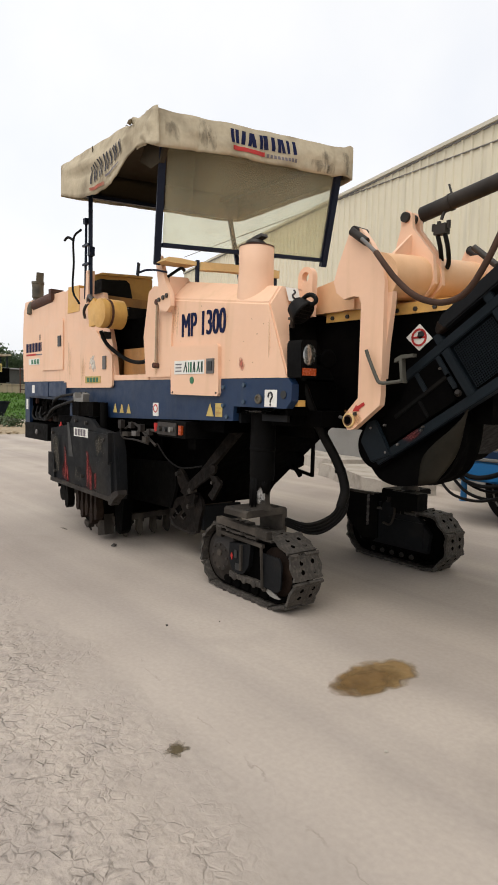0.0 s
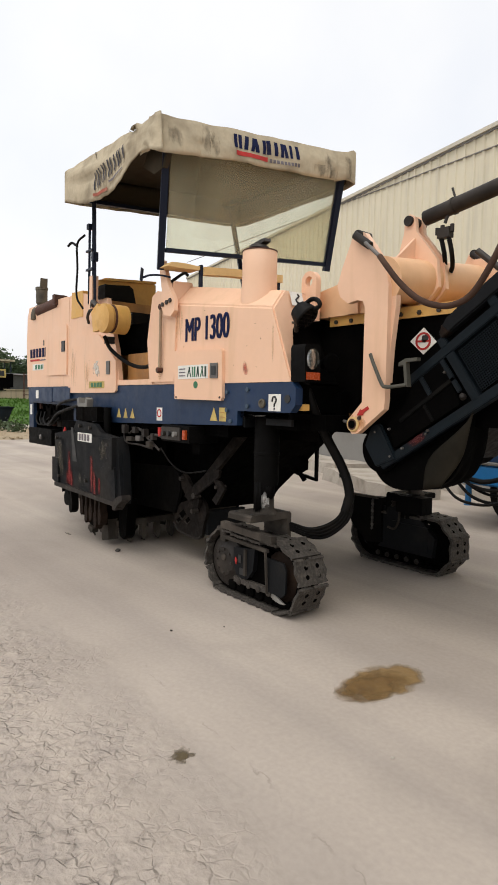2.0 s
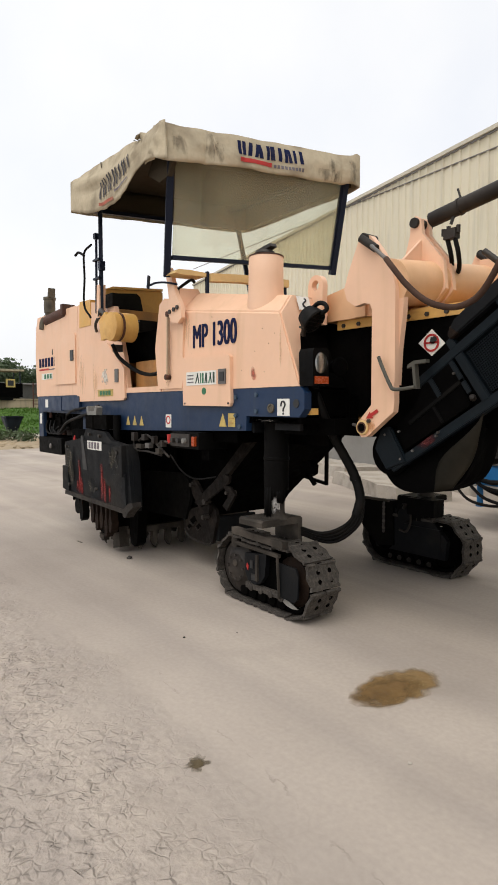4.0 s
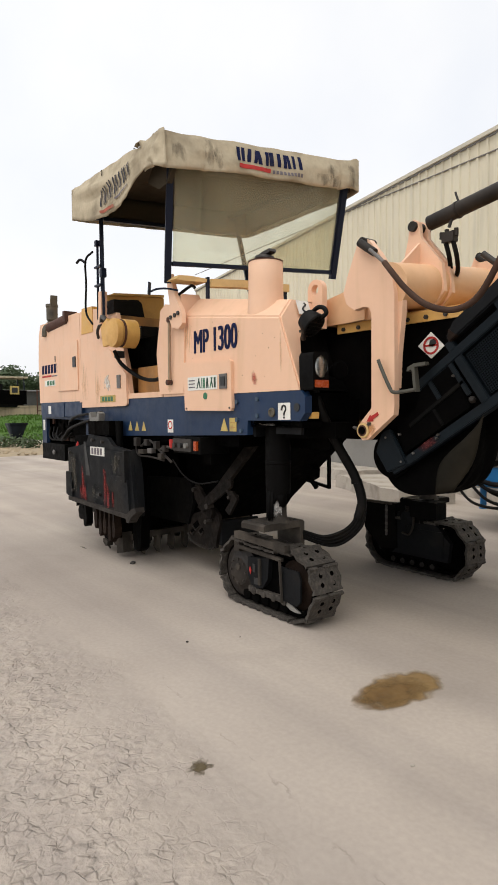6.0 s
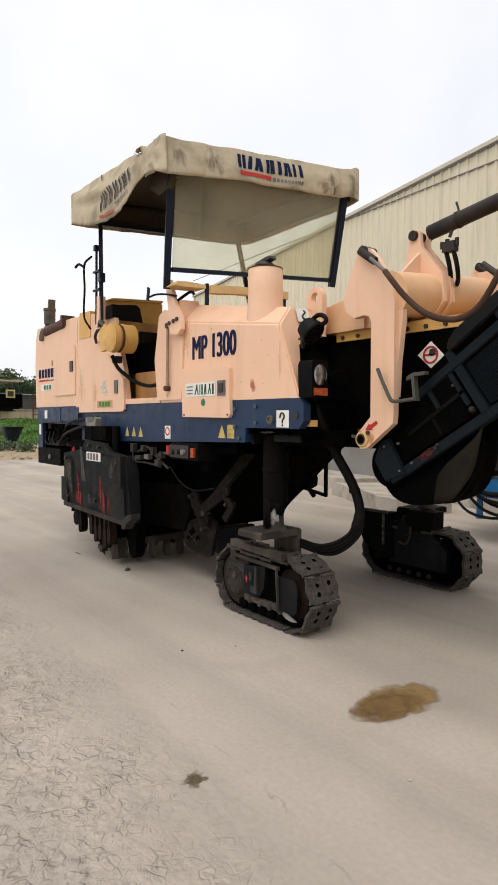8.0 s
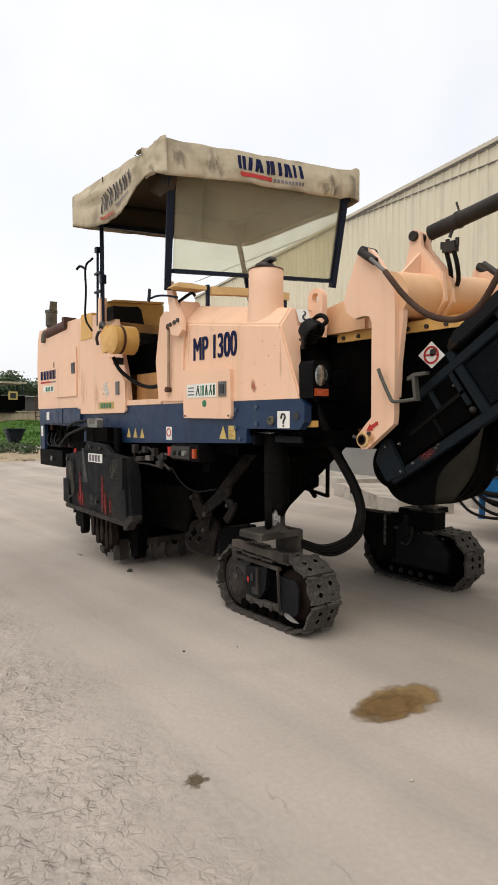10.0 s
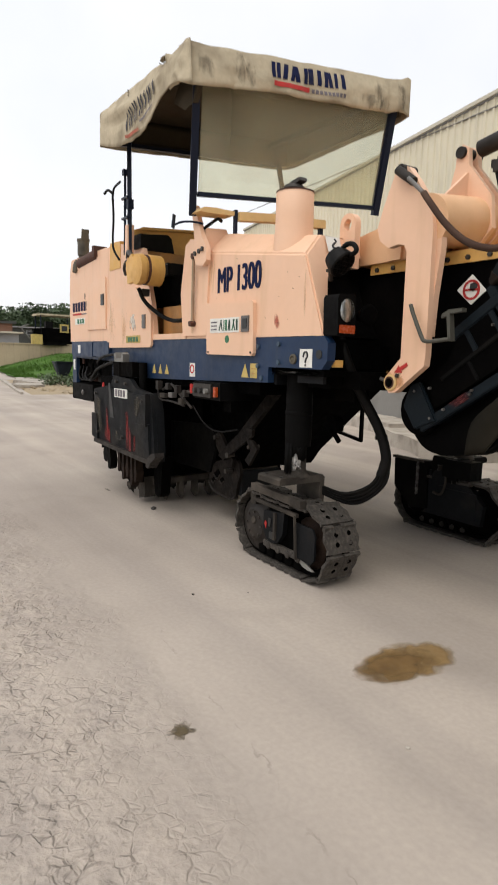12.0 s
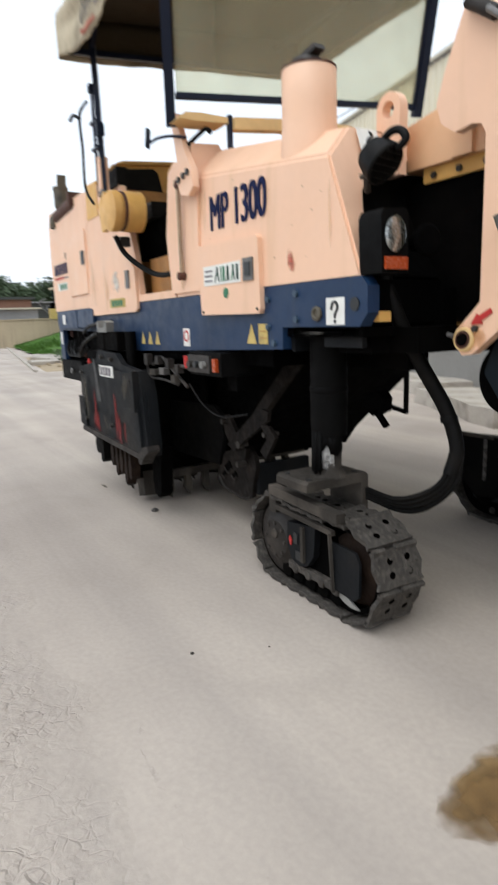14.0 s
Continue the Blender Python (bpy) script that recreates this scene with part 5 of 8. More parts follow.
        part("cover_rib", box(B(), xr + 0.315, xr + 0.335, yo - 0.012, yo + 0.008, zc - 0.07, zc + 0.11), YOKE, fr, "", 0.004)
        part("rag", prism(B(), [(xf - 0.10, zc - 0.155), (xf - 0.085, zc - 0.125), (xf - 0.03, zc - 0.145), (xf + 0.04, zc - 0.175), (xf - 0.01, zc - 0.182), (xf - 0.06, zc - 0.175)], yo + 0.02, yo + 0.03), RAG, fr, "dirty white rag")
        part("red_mark", prism(B(), [(xr + 0.205, zc + 0.01), (xr + 0.212, zc + 0.035), (xr + 0.227, zc + 0.015), (xr + 0.22, zc - 0.015)], yo - 0.002, yo + 0.006), RED, fr)
        part("lower_rail", box(B(), xr + 0.18, xf - 0.11, yo + 0.012, yo + 0.04, zc - 0.145, zc - 0.105), SHOE, fr, "", 0.008)
        for k in range(4):
            part("roller_cap", lathe(B(), (xr + 0.24 + 0.105 * k, yo + 0.012, zc - 0.135), (0, -1, 0), [(0, 0.024), (0.006, 0.022), (0.008, 0.01)], 12), (BOLT, SHOE, BOLT, SHOE)[k], fr)
        part("hub_cap", lathe(B(), (xs_, yc - 0.127, zs_ + 0.03), (0, -1, 0), [(0, 0.026), (0.006, 0.024), (0.010, 0.012)], 14), YOKE, fr)
    return fr


crawler(0.180)
far = crawler(1.815, -0.165, -0.735, detailed=False, phase=0.80)
part("far_bracket", box(B(), -0.46, -0.20, 1.66, 1.80, 0.48, 0.62), BLACK, far, "", 0.012)
part("far_hub", lathe(B(), (-0.50, 1.69, 0.46), (0, -1, 0), [(0, 0.07), (0.02, 0.065), (0.03, 0.03)], 16), PLATE, far)
part("inner_cover", prism(B(), [(-0.82, 0.14), (-0.84, 0.40), (-0.70, 0.50), (-0.42, 0.50), (-0.22, 0.42), (-0.10, 0.30), (-0.12, 0.14)], 1.705, 1.76), PLATE, far, "oily black drive cover", 0.015)
part("inner_cover_plate", box(B(), -0.46, -0.16, 1.695, 1.71, 0.17, 0.38), PLATE, far, "", 0.008)
part("motor_box", prism(B(), [(-0.97, 0.32), (-0.98, 0.55), (-0.63, 0.57), (-0.62, 0.18), (-0.78, 0.16)], 1.68, 1.78), BLACK, far, "", 0.015)
part("cover_strip", box(B(), -0.99, -0.66, 1.665, 1.70, 0.555, 0.575), YOKE, far, "dusty plate edge", 0.004)
for k in range(5):
    part("chain_cap", lathe(B(), (-0.66 + 0.10 * k, 1.70, 0.085), (0, -1, 0), [(0, 0.022), (0.012, 0.020), (0.016, 0.010)], 10), RODDUST, far)
part("spring", lathe(B(), (-0.50, 1.69, 0.42), (0, 0, 1), [(0.02 * k, 0.028 if k % 2 else 0.018) for k in range(8)], 12), RODDUST, far)
part("grab_rod", pipe(B(), [(-0.44, 1.68, 0.52), (-0.43, 1.67, 0.42), (-0.47, 1.67, 0.33), (-0.55, 1.68, 0.33)], 0.010), YOKE, far)
for k in range(9):
    part("chain_link", lathe(B(), (-0.70, 1.652, 0.54 - 0.03 * k), ((1, 0, 0), (0, 1, 0))[k % 2], [(-0.004, 0.008), (-0.004, 0.015), (0.004, 0.015), (0.004, 0.008)], 10), LATCH, far)
for x_ in (-0.40, -0.33, -0.26):
    hexbolt(far, (x_, 1.705, 0.20), (0, -1, 0), 0.009, 0.008, LATCH)
crawler(0.62, -3.55, -4.00, 0.225, 0.255, False)
crawler(1.45, -3.55, -4.00, 0.225, 0.255, False)


LX = -0.416


def leg(yc):
    part("leg_tube", lathe(B(), (LX, yc, 0.815), (0, 0, 1), [(0, 0.06), (0.0, 0.082), (0.05, 0.086), (0.20, 0.086), (0.205, 0.090), (0.22, 0.090), (0.225, 0.086), (0.47, 0.084)], 24), BLACK, mm, "black telescopic leg tube")
    part("leg_piston", lathe(B(), (LX, yc, 0.615), (0, 0, 1), [(0, 0.085), (0.012, 0.080), (0.03, 0.064), (0.05, 0.058), (0.29, 0.057)], 20), YOKE, mm, "dusty grey leg piston")
    sd = 1 if yc < 1 else -1
    yk = [(-0.19, 0.578), (-0.19, 0.612), (-0.175, 0.625), (0.155, 0.625), (0.172, 0.61), (0.172, 0.43), (0.138, 0.43), (0.132, 0.578)]
    # far yoke is black instead of dusty grey, its shade painted in
    part("yoke", prism(B(), [(yc + sd * y, z) for y, z in yk], -0.585, -0.34, "x"), YOKE if sd > 0 else BLACK, mm, "dusty steel yoke plate", 0.010)
    for x_, y_ in ((-0.545, yc - 0.15), (-0.38, yc - 0.15), (-0.545, yc + 0.12), (-0.38, yc + 0.12)):
        part("bolt_hole", cyl(B(), (x_, y_, 0.620), (x_, y_, 0.628), 0.014, 10), BLACKINK, mm)


leg(0.172)
leg(1.86)
LD, LR = Vector((0.78, -0.62, 0)), Vector((0.62, 0.78, 0))
def leg_wrap(x0, x1, r, z0, z1, rag, seed):
    """A ragged piece lying round the leg."""
    bm = B()
    cols = []
    for k in range(13):
        x = x0 + (x1 - x0) * k / 12
        p = Vector((LX, 0.172, 0)) + LR * x + LD * math.sqrt(max(0.0, r * r - x * x))
        lo, hi = z0 + rag * abs(noise.noise(Vector((k * 0.9, seed, 0)))), z1 + rag * noise.noise(Vector((k * 1.3, seed + 5, 0)))
        cols.append((bm.verts.new((p.x, p.y, lo)), bm.verts.new((p.x, p.y, hi))))
    for (a, b_), (c, d) in zip(cols, cols[1:]):
        bm.faces.new((a, c, d, b_))
    return bm


for nm, x0_, x1_, r_, z0_, z1_, rg, mt_, lb_ in (("torn_sleeve", -0.080, -0.034, 0.0805, 0.632, 0.86, 0.05, BLACK, "torn black sleeve"), ("torn_label", -0.052, 0.022, 0.0615, 0.650, 0.785, 0.05, PAPER, "torn dirty white paper"), ("torn_sleeve", -0.070, 0.060, 0.0790, 0.725, 0.86, 0.12, BLACK, "")):
    tob = part(nm, leg_wrap(x0_, x1_, r_, z0_, z1_, rg, x1_ * 50), mt_, mm, lb_)
    tsm = tob.modifiers.new("thickness", "SOLIDIFY")
    tsm.thickness, tsm.offset = 0.003, 1


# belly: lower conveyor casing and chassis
# near-black material carries the shade under the machine
part("chassis", prism(B(), [(0.02, 1.45), (0.02, 1.27), (-0.95, 1.22), (-1.82, 0.51), (-1.95, 0.36), (-2.05, 1.45)], 0.42, 1.55), CHASSIS, mm, "near-black chassis and belt casing", 0.02)
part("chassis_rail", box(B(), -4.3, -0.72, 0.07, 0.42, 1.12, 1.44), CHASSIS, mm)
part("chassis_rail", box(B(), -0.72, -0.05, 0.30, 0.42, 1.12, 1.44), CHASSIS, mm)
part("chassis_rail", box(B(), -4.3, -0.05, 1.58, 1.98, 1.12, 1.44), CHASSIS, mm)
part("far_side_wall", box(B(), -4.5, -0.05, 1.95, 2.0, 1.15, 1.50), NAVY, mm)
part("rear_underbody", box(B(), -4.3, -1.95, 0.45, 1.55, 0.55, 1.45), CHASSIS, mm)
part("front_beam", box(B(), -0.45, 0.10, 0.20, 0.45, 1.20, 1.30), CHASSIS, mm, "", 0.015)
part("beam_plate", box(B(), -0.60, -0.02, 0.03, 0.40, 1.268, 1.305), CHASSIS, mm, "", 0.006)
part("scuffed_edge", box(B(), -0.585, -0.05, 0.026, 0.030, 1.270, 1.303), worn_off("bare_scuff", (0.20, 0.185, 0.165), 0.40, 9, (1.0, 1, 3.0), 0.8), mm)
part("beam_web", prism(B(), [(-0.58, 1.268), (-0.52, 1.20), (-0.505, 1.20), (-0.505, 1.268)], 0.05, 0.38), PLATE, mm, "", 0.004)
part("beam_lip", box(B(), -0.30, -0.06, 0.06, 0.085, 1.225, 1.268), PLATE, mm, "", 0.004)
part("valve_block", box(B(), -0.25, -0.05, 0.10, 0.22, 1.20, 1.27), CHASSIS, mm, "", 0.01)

part("drain_cock", prism(B(), [(-0.05, -0.05), (-0.06, 0.02), (-0.02, 0.06), (0.03, 0.05), (0.06, 0.0), (0.03, -0.055)], -0.035, 0.035, "y", pose(-0.33, 0.40, 0.95, 0, 35, 0)), CHASSIS, mm, "", 0.012)
part("drain_lever", prism(B(), [(-0.03, -0.012), (0.07, -0.02), (0.075, 0.005), (-0.03, 0.012)], -0.01, 0.01, "y", pose(-0.30, 0.375, 0.90, 0, 40, 0)), CHASSIS, mm, "", 0.004)

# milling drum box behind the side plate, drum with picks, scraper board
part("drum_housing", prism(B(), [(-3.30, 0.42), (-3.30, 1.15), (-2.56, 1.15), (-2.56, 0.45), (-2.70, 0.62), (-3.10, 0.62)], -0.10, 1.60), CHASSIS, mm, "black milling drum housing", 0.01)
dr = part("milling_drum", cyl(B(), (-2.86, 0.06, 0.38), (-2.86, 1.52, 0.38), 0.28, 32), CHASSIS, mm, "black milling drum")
rd = random.Random(3)
pick = None
for k in range(72):
    a = k * 2.399
    y_ = -0.05 + 1.54 * (k / 72.0) ** 1.6
    m_ = Matrix.Translation((-2.86, y_ + 0.10, 0.38)) @ Matrix.Rotation(a, 4, "Y") @ Matrix.Translation((0, 0, 0.27))
    if pick is None:
        b_ = B()
        prism(b_, [(-0.05, 0.0), (-0.045, 0.05), (-0.015, 0.062), (0.045, 0.04), (0.05, 0.0)], -0.032, 0.032)
        cyl(b_, (-0.01, 0, 0.045), (-0.055, 0, 0.078), 0.018, 8, 0.006)
        pick = part("drum_pick", b_, YOKE, dr)
    else:
        pick = new("drum_pick", pick.data)
        pick.parent = dr
    pick.matrix_local = m_
for x_, w_, z0_, h_ in ((-3.15, 0.06, 0.30, 0.0), (-3.06, 0.035, 0.24, 0.05), (-2.80, 0.030, 0.26, 0.04), (-2.70, 0.028, 0.20, 0.06), (-2.60, 0.030, 0.23, 0.02), (-2.50, 0.028, 0.17, 0.05), (-2.41, 0.026, 0.22, 0.03)):
    part("guide_lug", prism(B(), [(x_ - w_ * 0.6, 0.50), (x_ - w_ * 0.7, z0_ + 0.16), (x_ - w_ * 1.3, z0_ + 0.09 + h_), (x_ - w_, z0_ + 0.02), (x_ - w_ * 0.2, z0_), (x_ + w_ * 0.9, z0_ + 0.03), (x_ + w_ * 1.2, z0_ + 0.10), (x_ + w_ * 0.5, z0_ + 0.15 + h_), (x_ + w_ * 0.7, 0.50)], -0.11, -0.04), IDLER if w_ < 0.034 else BLACK, mm, "", 0.012)
part("skid_shoe", prism(B(), [(-2.24, 0.50), (-2.24, 0.24), (-2.22, 0.15), (-2.15, 0.13), (-2.10, 0.17), (-2.09, 0.30), (-2.06, 0.50)], 0.0, 0.09), CHASSIS, mm, "", 0.012)
part("scraper_board", box(B(), -2.56, -2.50, -0.06, 1.58, 0.20, 1.14), CHASSIS, mm, "black scraper board", 0.006)
part("drum_cheek", prism(B(), [(-2.56, 0.38), (-2.56, 0.76), (-1.80, 0.80), (-1.70, 0.74), (-1.68, 0.60), (-1.76, 0.40)], 0.29, 0.32), BLACK, mm, "", 0.006)
part("drum_cheek", box(B(), -2.56, -1.98, 0.322, 0.34, 0.42, 1.12), CHASSIS, mm, "", 0.004)
bar("scraper_rail", (-2.47, 0.10, 0.20), (-2.47, 1.5, 0.24), 0.055, YOKE, mm, "dusty scraper rail")
for k in range(8):
    yy = 0.20 + 0.155 * k
    part("scraper_finger", prism(B(), [(yy, 0.20), (yy + 0.04, 0.20), (yy + 0.05, 0.07), (yy + 0.025, 0.02), (yy - 0.008, 0.07)], -2.50, -2.44, "x"), YOKE, mm, "", 0.008)
part("scraper_post", prism(B(), [(-2.62, 0.03), (-2.66, 0.42), (-2.52, 0.44), (-2.48, 0.06)], 0.02, 0.12), YOKE, mm, "", 0.012)
# linkage behind the front track
part("nose_plate", prism(B(), [(-1.81, 0.38), (-1.76, 0.45), (-1.69, 0.50), (-1.55, 0.545), (-1.40, 0.585), (-1.33, 0.53), (-1.31, 0.46), (-1.355, 0.35), (-1.375, 0.25), (-1.44, 0.225), (-1.56, 0.225), (-1.74, 0.25), (-1.80, 0.31)], 0.31, 0.34), LINKAGE, mm, "worn brown-black nose plate", 0.012)
part("nose_rim", pipe(B(), [(-1.80, 0.31, 0.315), (-1.73, 0.31, 0.255), (-1.57, 0.31, 0.232), (-1.44, 0.31, 0.232), (-1.385, 0.31, 0.255)], 0.010, 6), RODDUST, mm, "dusty plate edge")
for hx_, hz_, hw_ in ((-1.66, 0.40, 0.05), (-1.58, 0.36, 0.035), (-1.72, 0.34, 0.03)):
    # near-black prisms laid on the plate paint the shade of its holes
    part("nose_hole_patch", prism(B(), [(hx_ - hw_, hz_), (hx_ + hw_ * 0.3, hz_ + hw_ * 0.9), (hx_ + hw_, hz_ + hw_ * 0.2), (hx_ + hw_ * 0.1, hz_ - hw_ * 0.7)], 0.303, 0.309), CHASSIS, mm)
    part("hole_lip", pipe(B(), [(hx_ - hw_, 0.304, hz_ - 0.01), (hx_, 0.302, hz_ - hw_ * 0.8), (hx_ + hw_, 0.304, hz_)], 0.006, 6), RODDUST, mm)
part("cross_plate", box(B(), -1.37, -1.325, 0.34, 0.72, 0.275, 0.475), PLATE, mm, "dusty cross plate under the casing", 0.008)
part("link_arm", prism(B(), [(-1.65, 0.73), (-1.60, 0.765), (-1.55, 0.74), (-1.45, 0.64), (-1.36, 0.57), (-1.38, 0.50), (-1.52, 0.54), (-1.62, 0.64)], 0.27, 0.30), LINKAGE, mm, "worn black link arm", 0.01)
part("link_arm", prism(B(), [(-1.12, 0.85), (-1.05, 0.84), (-1.06, 0.79), (-1.14, 0.74), (-1.30, 0.65), (-1.46, 0.55), (-1.54, 0.58), (-1.38, 0.70), (-1.23, 0.80)], 0.24, 0.265), LINKAGE, mm, "worn black link arm", 0.01)
part("lever", prism(B(), [(-1.09, 0.765), (-1.01, 0.765), (-0.945, 0.71), (-1.05, 0.575), (-1.105, 0.61), (-1.035, 0.685)], 0.215, 0.24), LINKAGE, mm, "bent worn lever", 0.008)
part("link_stay", prism(B(), [(-0.86, 1.16), (-0.79, 1.12), (-1.28, 0.70), (-1.33, 0.75)], 0.27, 0.31), LINKAGE, mm, "", 0.01)
for x_, z_, r_ in ((-1.045, 0.715, 0.014), (-1.60, 0.72, 0.018), (-1.40, 0.60, 0.024), (-1.42, 0.47, 0.018)):
    part("pin", cyl(B(), (x_, 0.20 if x_ > -1.3 else 0.235, z_), (x_, 0.30, z_), r_, 12), BOLT, mm)
# side plate of the milling box, worn, with its carrier
sp = part("side_plate", prism(B(), [(-3.28, 0.52), (-3.33, 0.62), (-3.34, 1.02), (-2.88, 1.08), (-2.80, 1.17), (-2.40, 1.15), (-2.28, 1.08), (-1.97, 1.05), (-1.95, 1.0), (-1.88, 0.53), (-1.92, 0.50)], -0.16, -0.12), PLATE, mm, "worn dark side plate with red streaks", 0.01)
part("side_plate_flange", prism(B(), [(-1.98, 1.06), (-1.92, 0.90), (-1.885, 0.56), (-1.90, 0.49), (-1.94, 0.50)], -0.13, -0.06), PLATE, sp, "", 0.01)
part("plate_overlay", prism(B(), [(-2.86, 0.76), (-2.90, 1.05), (-2.05, 1.03), (-2.05, 0.66), (-2.62, 0.70)], -0.178, -0.158), PLATE, sp, "", 0.008)
part("plate_overlay", prism(B(), [(-2.22, 0.50), (-2.24, 0.78), (-1.97, 0.80), (-1.94, 0.50)], -0.184, -0.16), PLATE, sp, "", 0.008)
part("plate_overlay", prism(B(), [(-3.36, 0.55), (-3.36, 0.78), (-3.22, 0.78), (-3.20, 0.52)], -0.18, -0.158), PLATE, sp, "", 0.008)
part("plate_rib", box(B(), -2.02, -1.985, -0.20, -0.155, 0.78, 1.05), PLATE, sp, "", 0.006)
bar("plate_foot_rail", (-3.28, -0.17, 0.515), (-1.90, -0.17, 0.485), 0.038, RODDUST, sp, "dusty foot rail")
part("foot_hook", prism(B(), [(-1.97, 0.445), (-1.98, 0.50), (-1.88, 0.565), (-1.80, 0.585), (-1.785, 0.55), (-1.87, 0.50), (-1.93, 0.44)], -0.20, -0.12), RODDUST, sp, "", 0.012)
part("tall_slot", prism(B(), [(-2.84, 0.78), (-2.88, 1.10), (-2.84, 1.10), (-2.74, 0.78)], -0.182, -0.176), BLACKINK, sp)
part("logo_sticker", box(B(), -2.72, -2.42, -0.184, -0.178, 0.98, 1.06), WHITE, sp, "scuffed white sticker")
for k in range(4):
    part("print_bar", box(B(), -2.69 + k * 0.062, -2.65 + k * 0.062, -0.187, -0.183, 0.99, 1.05), GREYINK, sp)
for x_, w_, z0_, z1_ in ((-2.97, 0.028, 0.54, 0.86), (-2.91, 0.024, 0.52, 0.72), (-3.02, 0.018, 0.53, 0.70), (-2.43, 0.028, 0.53, 0.86), (-2.36, 0.024, 0.52, 0.74), (-2.30, 0.016, 0.53, 0.70), (-2.13, 0.014, 0.54, 0.74)):
    y_ = -0.1605 if x_ < -2.87 or z1_ < 0.71 else -0.1795
    part("red_streak", box(B(), x_ - 1.05 * w_, x_ + 1.05 * w_, y_ - 0.003, y_ - 0.0008, z0_, z1_), REDPATCH, sp)
for x_, w_, z0_, z1_ in ((-3.15, 0.12, 0.6, 1.0), (-2.62, 0.10, 0.5, 0.72), (-2.18, 0.12, 0.82, 1.02)):
    part("dust_patch", box(B(), x_ - w_, x_ + w_, -0.1845, -0.1825, z0_, z1_), worn_off("dust_patch", (0.07, 0.06, 0.045), 0.27, 6, (2, 2, 0.8), 0.5), sp)
for x_, z_ in ((-2.70, 1.12), (-2.48, 1.11), (-3.26, 0.98), (-3.2, 0.60), (-2.12, 0.98), (-2.56, 0.62)):
    hexbolt(sp, (x_, -0.165, z_), (0, -1, 0), 0.016, 0.02)
part("plate_carrier", box(B(), -2.86, -2.40, -0.14, 0.02, 1.17, 1.30), CHASSIS, mm, "", 0.02)
part("guide_block", prism(B(), [(-2.80, 1.30), (-2.82, 1.37), (-2.78, 1.385), (-2.765, 1.335), (-2.64, 1.335), (-2.625, 1.385), (-2.585, 1.37), (-2.60, 1.30)], -0.15, -0.09), SADDLE, mm, "light grey guide saddle", 0.01)
part("guide_rod", cyl(B(), (-2.36, -0.06, 1.02), (-2.36, -0.06, 1.30), 0.032, 14), BLACK, mm)
part("guide_rod", cyl(B(), (-2.70, -0.10, 1.15), (-2.70, -0.10, 1.30), 0.05, 14), CHASSIS, mm)
part("cone_light", lathe(B(), (-3.18, -0.12, 1.03), (0, 0, 1), [(0, 0.018), (0.02, 0.016), (0.06, 0.006)], 12), RED, mm, "small red cone")
# underslung lights and hydraulics
lb = part("lamp_box", box(B(), -1.40, -1.02, -0.06, 0.20, 1.06, 1.185), BLACK, mm, "black lamp box", 0.008)
part("amber_lamp", box(B(), -1.085, -1.05, -0.08, -0.055, 1.085, 1.155), AMBER, lb, "amber marker lens", 0.012)
part("switch_panel", box(B(), -1.39, -1.13, -0.075, -0.055, 1.075, 1.17), BOLT, lb, "", 0.008)
for k in range(3):
    part("switch", cyl(B(), (-1.34 + 0.08 * k, -0.07, 1.12), (-1.34 + 0.08 * k, -0.10, 1.12), 0.02, 10), (BOLT, BLACKINK, SADDLE)[k], lb)
part("lamp_bracket", box(B(), -1.10, -1.0, 0.02, 0.2, 0.98, 1.06), CHASSIS, mm)
part("red_plug", cyl(B(), (-1.43, -0.06, 1.09), (-1.43, -0.06, 1.16), 0.02, 10), RED, mm)
part("hydraulic_ram", pipe(B(), [(-1.90, -0.08, 1.09), (-1.75, -0.08, 1.14), (-1.55, -0.08, 1.05), (-1.42, -0.07, 0.98)], 0.010, 10), RODDUST, mm, "dusty hydraulic fitting")
for fx, fz, fw, fh, fm in ((-1.98, 1.09, 0.05, 0.07, RODDUST), (-1.90, 1.03, 0.09, 0.035, YOKE), (-1.80, 1.10, 0.05, 0.05, RODDUST), (-1.74, 1.04, 0.07, 0.04, LATCH), (-1.64, 1.08, 0.045, 0.06, RODDUST), (-1.57, 1.00, 0.06, 0.045, YOKE), (-1.50, 1.06, 0.04, 0.05, RODDUST)):
    part("valve_fitting", box(B(), fx, fx + fw, -0.11, -0.07, fz, fz + fh), fm, mm, "", 0.010)
part("hydraulic_ram", pipe(B(), [(-1.98, -0.09, 1.14), (-1.94, -0.09, 1.02), (-1.70, -0.10, 1.01), (-1.50, -0.09, 0.99)], 0.008, 10), RODDUST, mm)
part("hydraulic_pipe", pipe(B(), [(-1.42, -0.06, 1.0), (-1.30, -0.03, 0.88), (-1.15, 0.0, 0.83), (-0.95, 0.05, 0.86)], 0.006), RUBBER, mm)
part("hydraulic_pipe", pipe(B(), [(-1.60, -0.07, 1.07), (-1.48, -0.09, 1.10), (-1.41, -0.06, 1.09)], 0.010), SHOE, mm)

# hoses to the front crawlers
part("hose_sleeve", pipe(B(), [(-0.06, 0.16, 1.52), (-0.03, 0.22, 1.34), (-0.02, 0.34, 1.15), (0.045, 0.43, 0.95), (0.09, 0.45, 0.79), (0.075, 0.43, 0.68)], 0.031, 12), RUBBER, mm, "black sleeve round the hydraulic hoses")
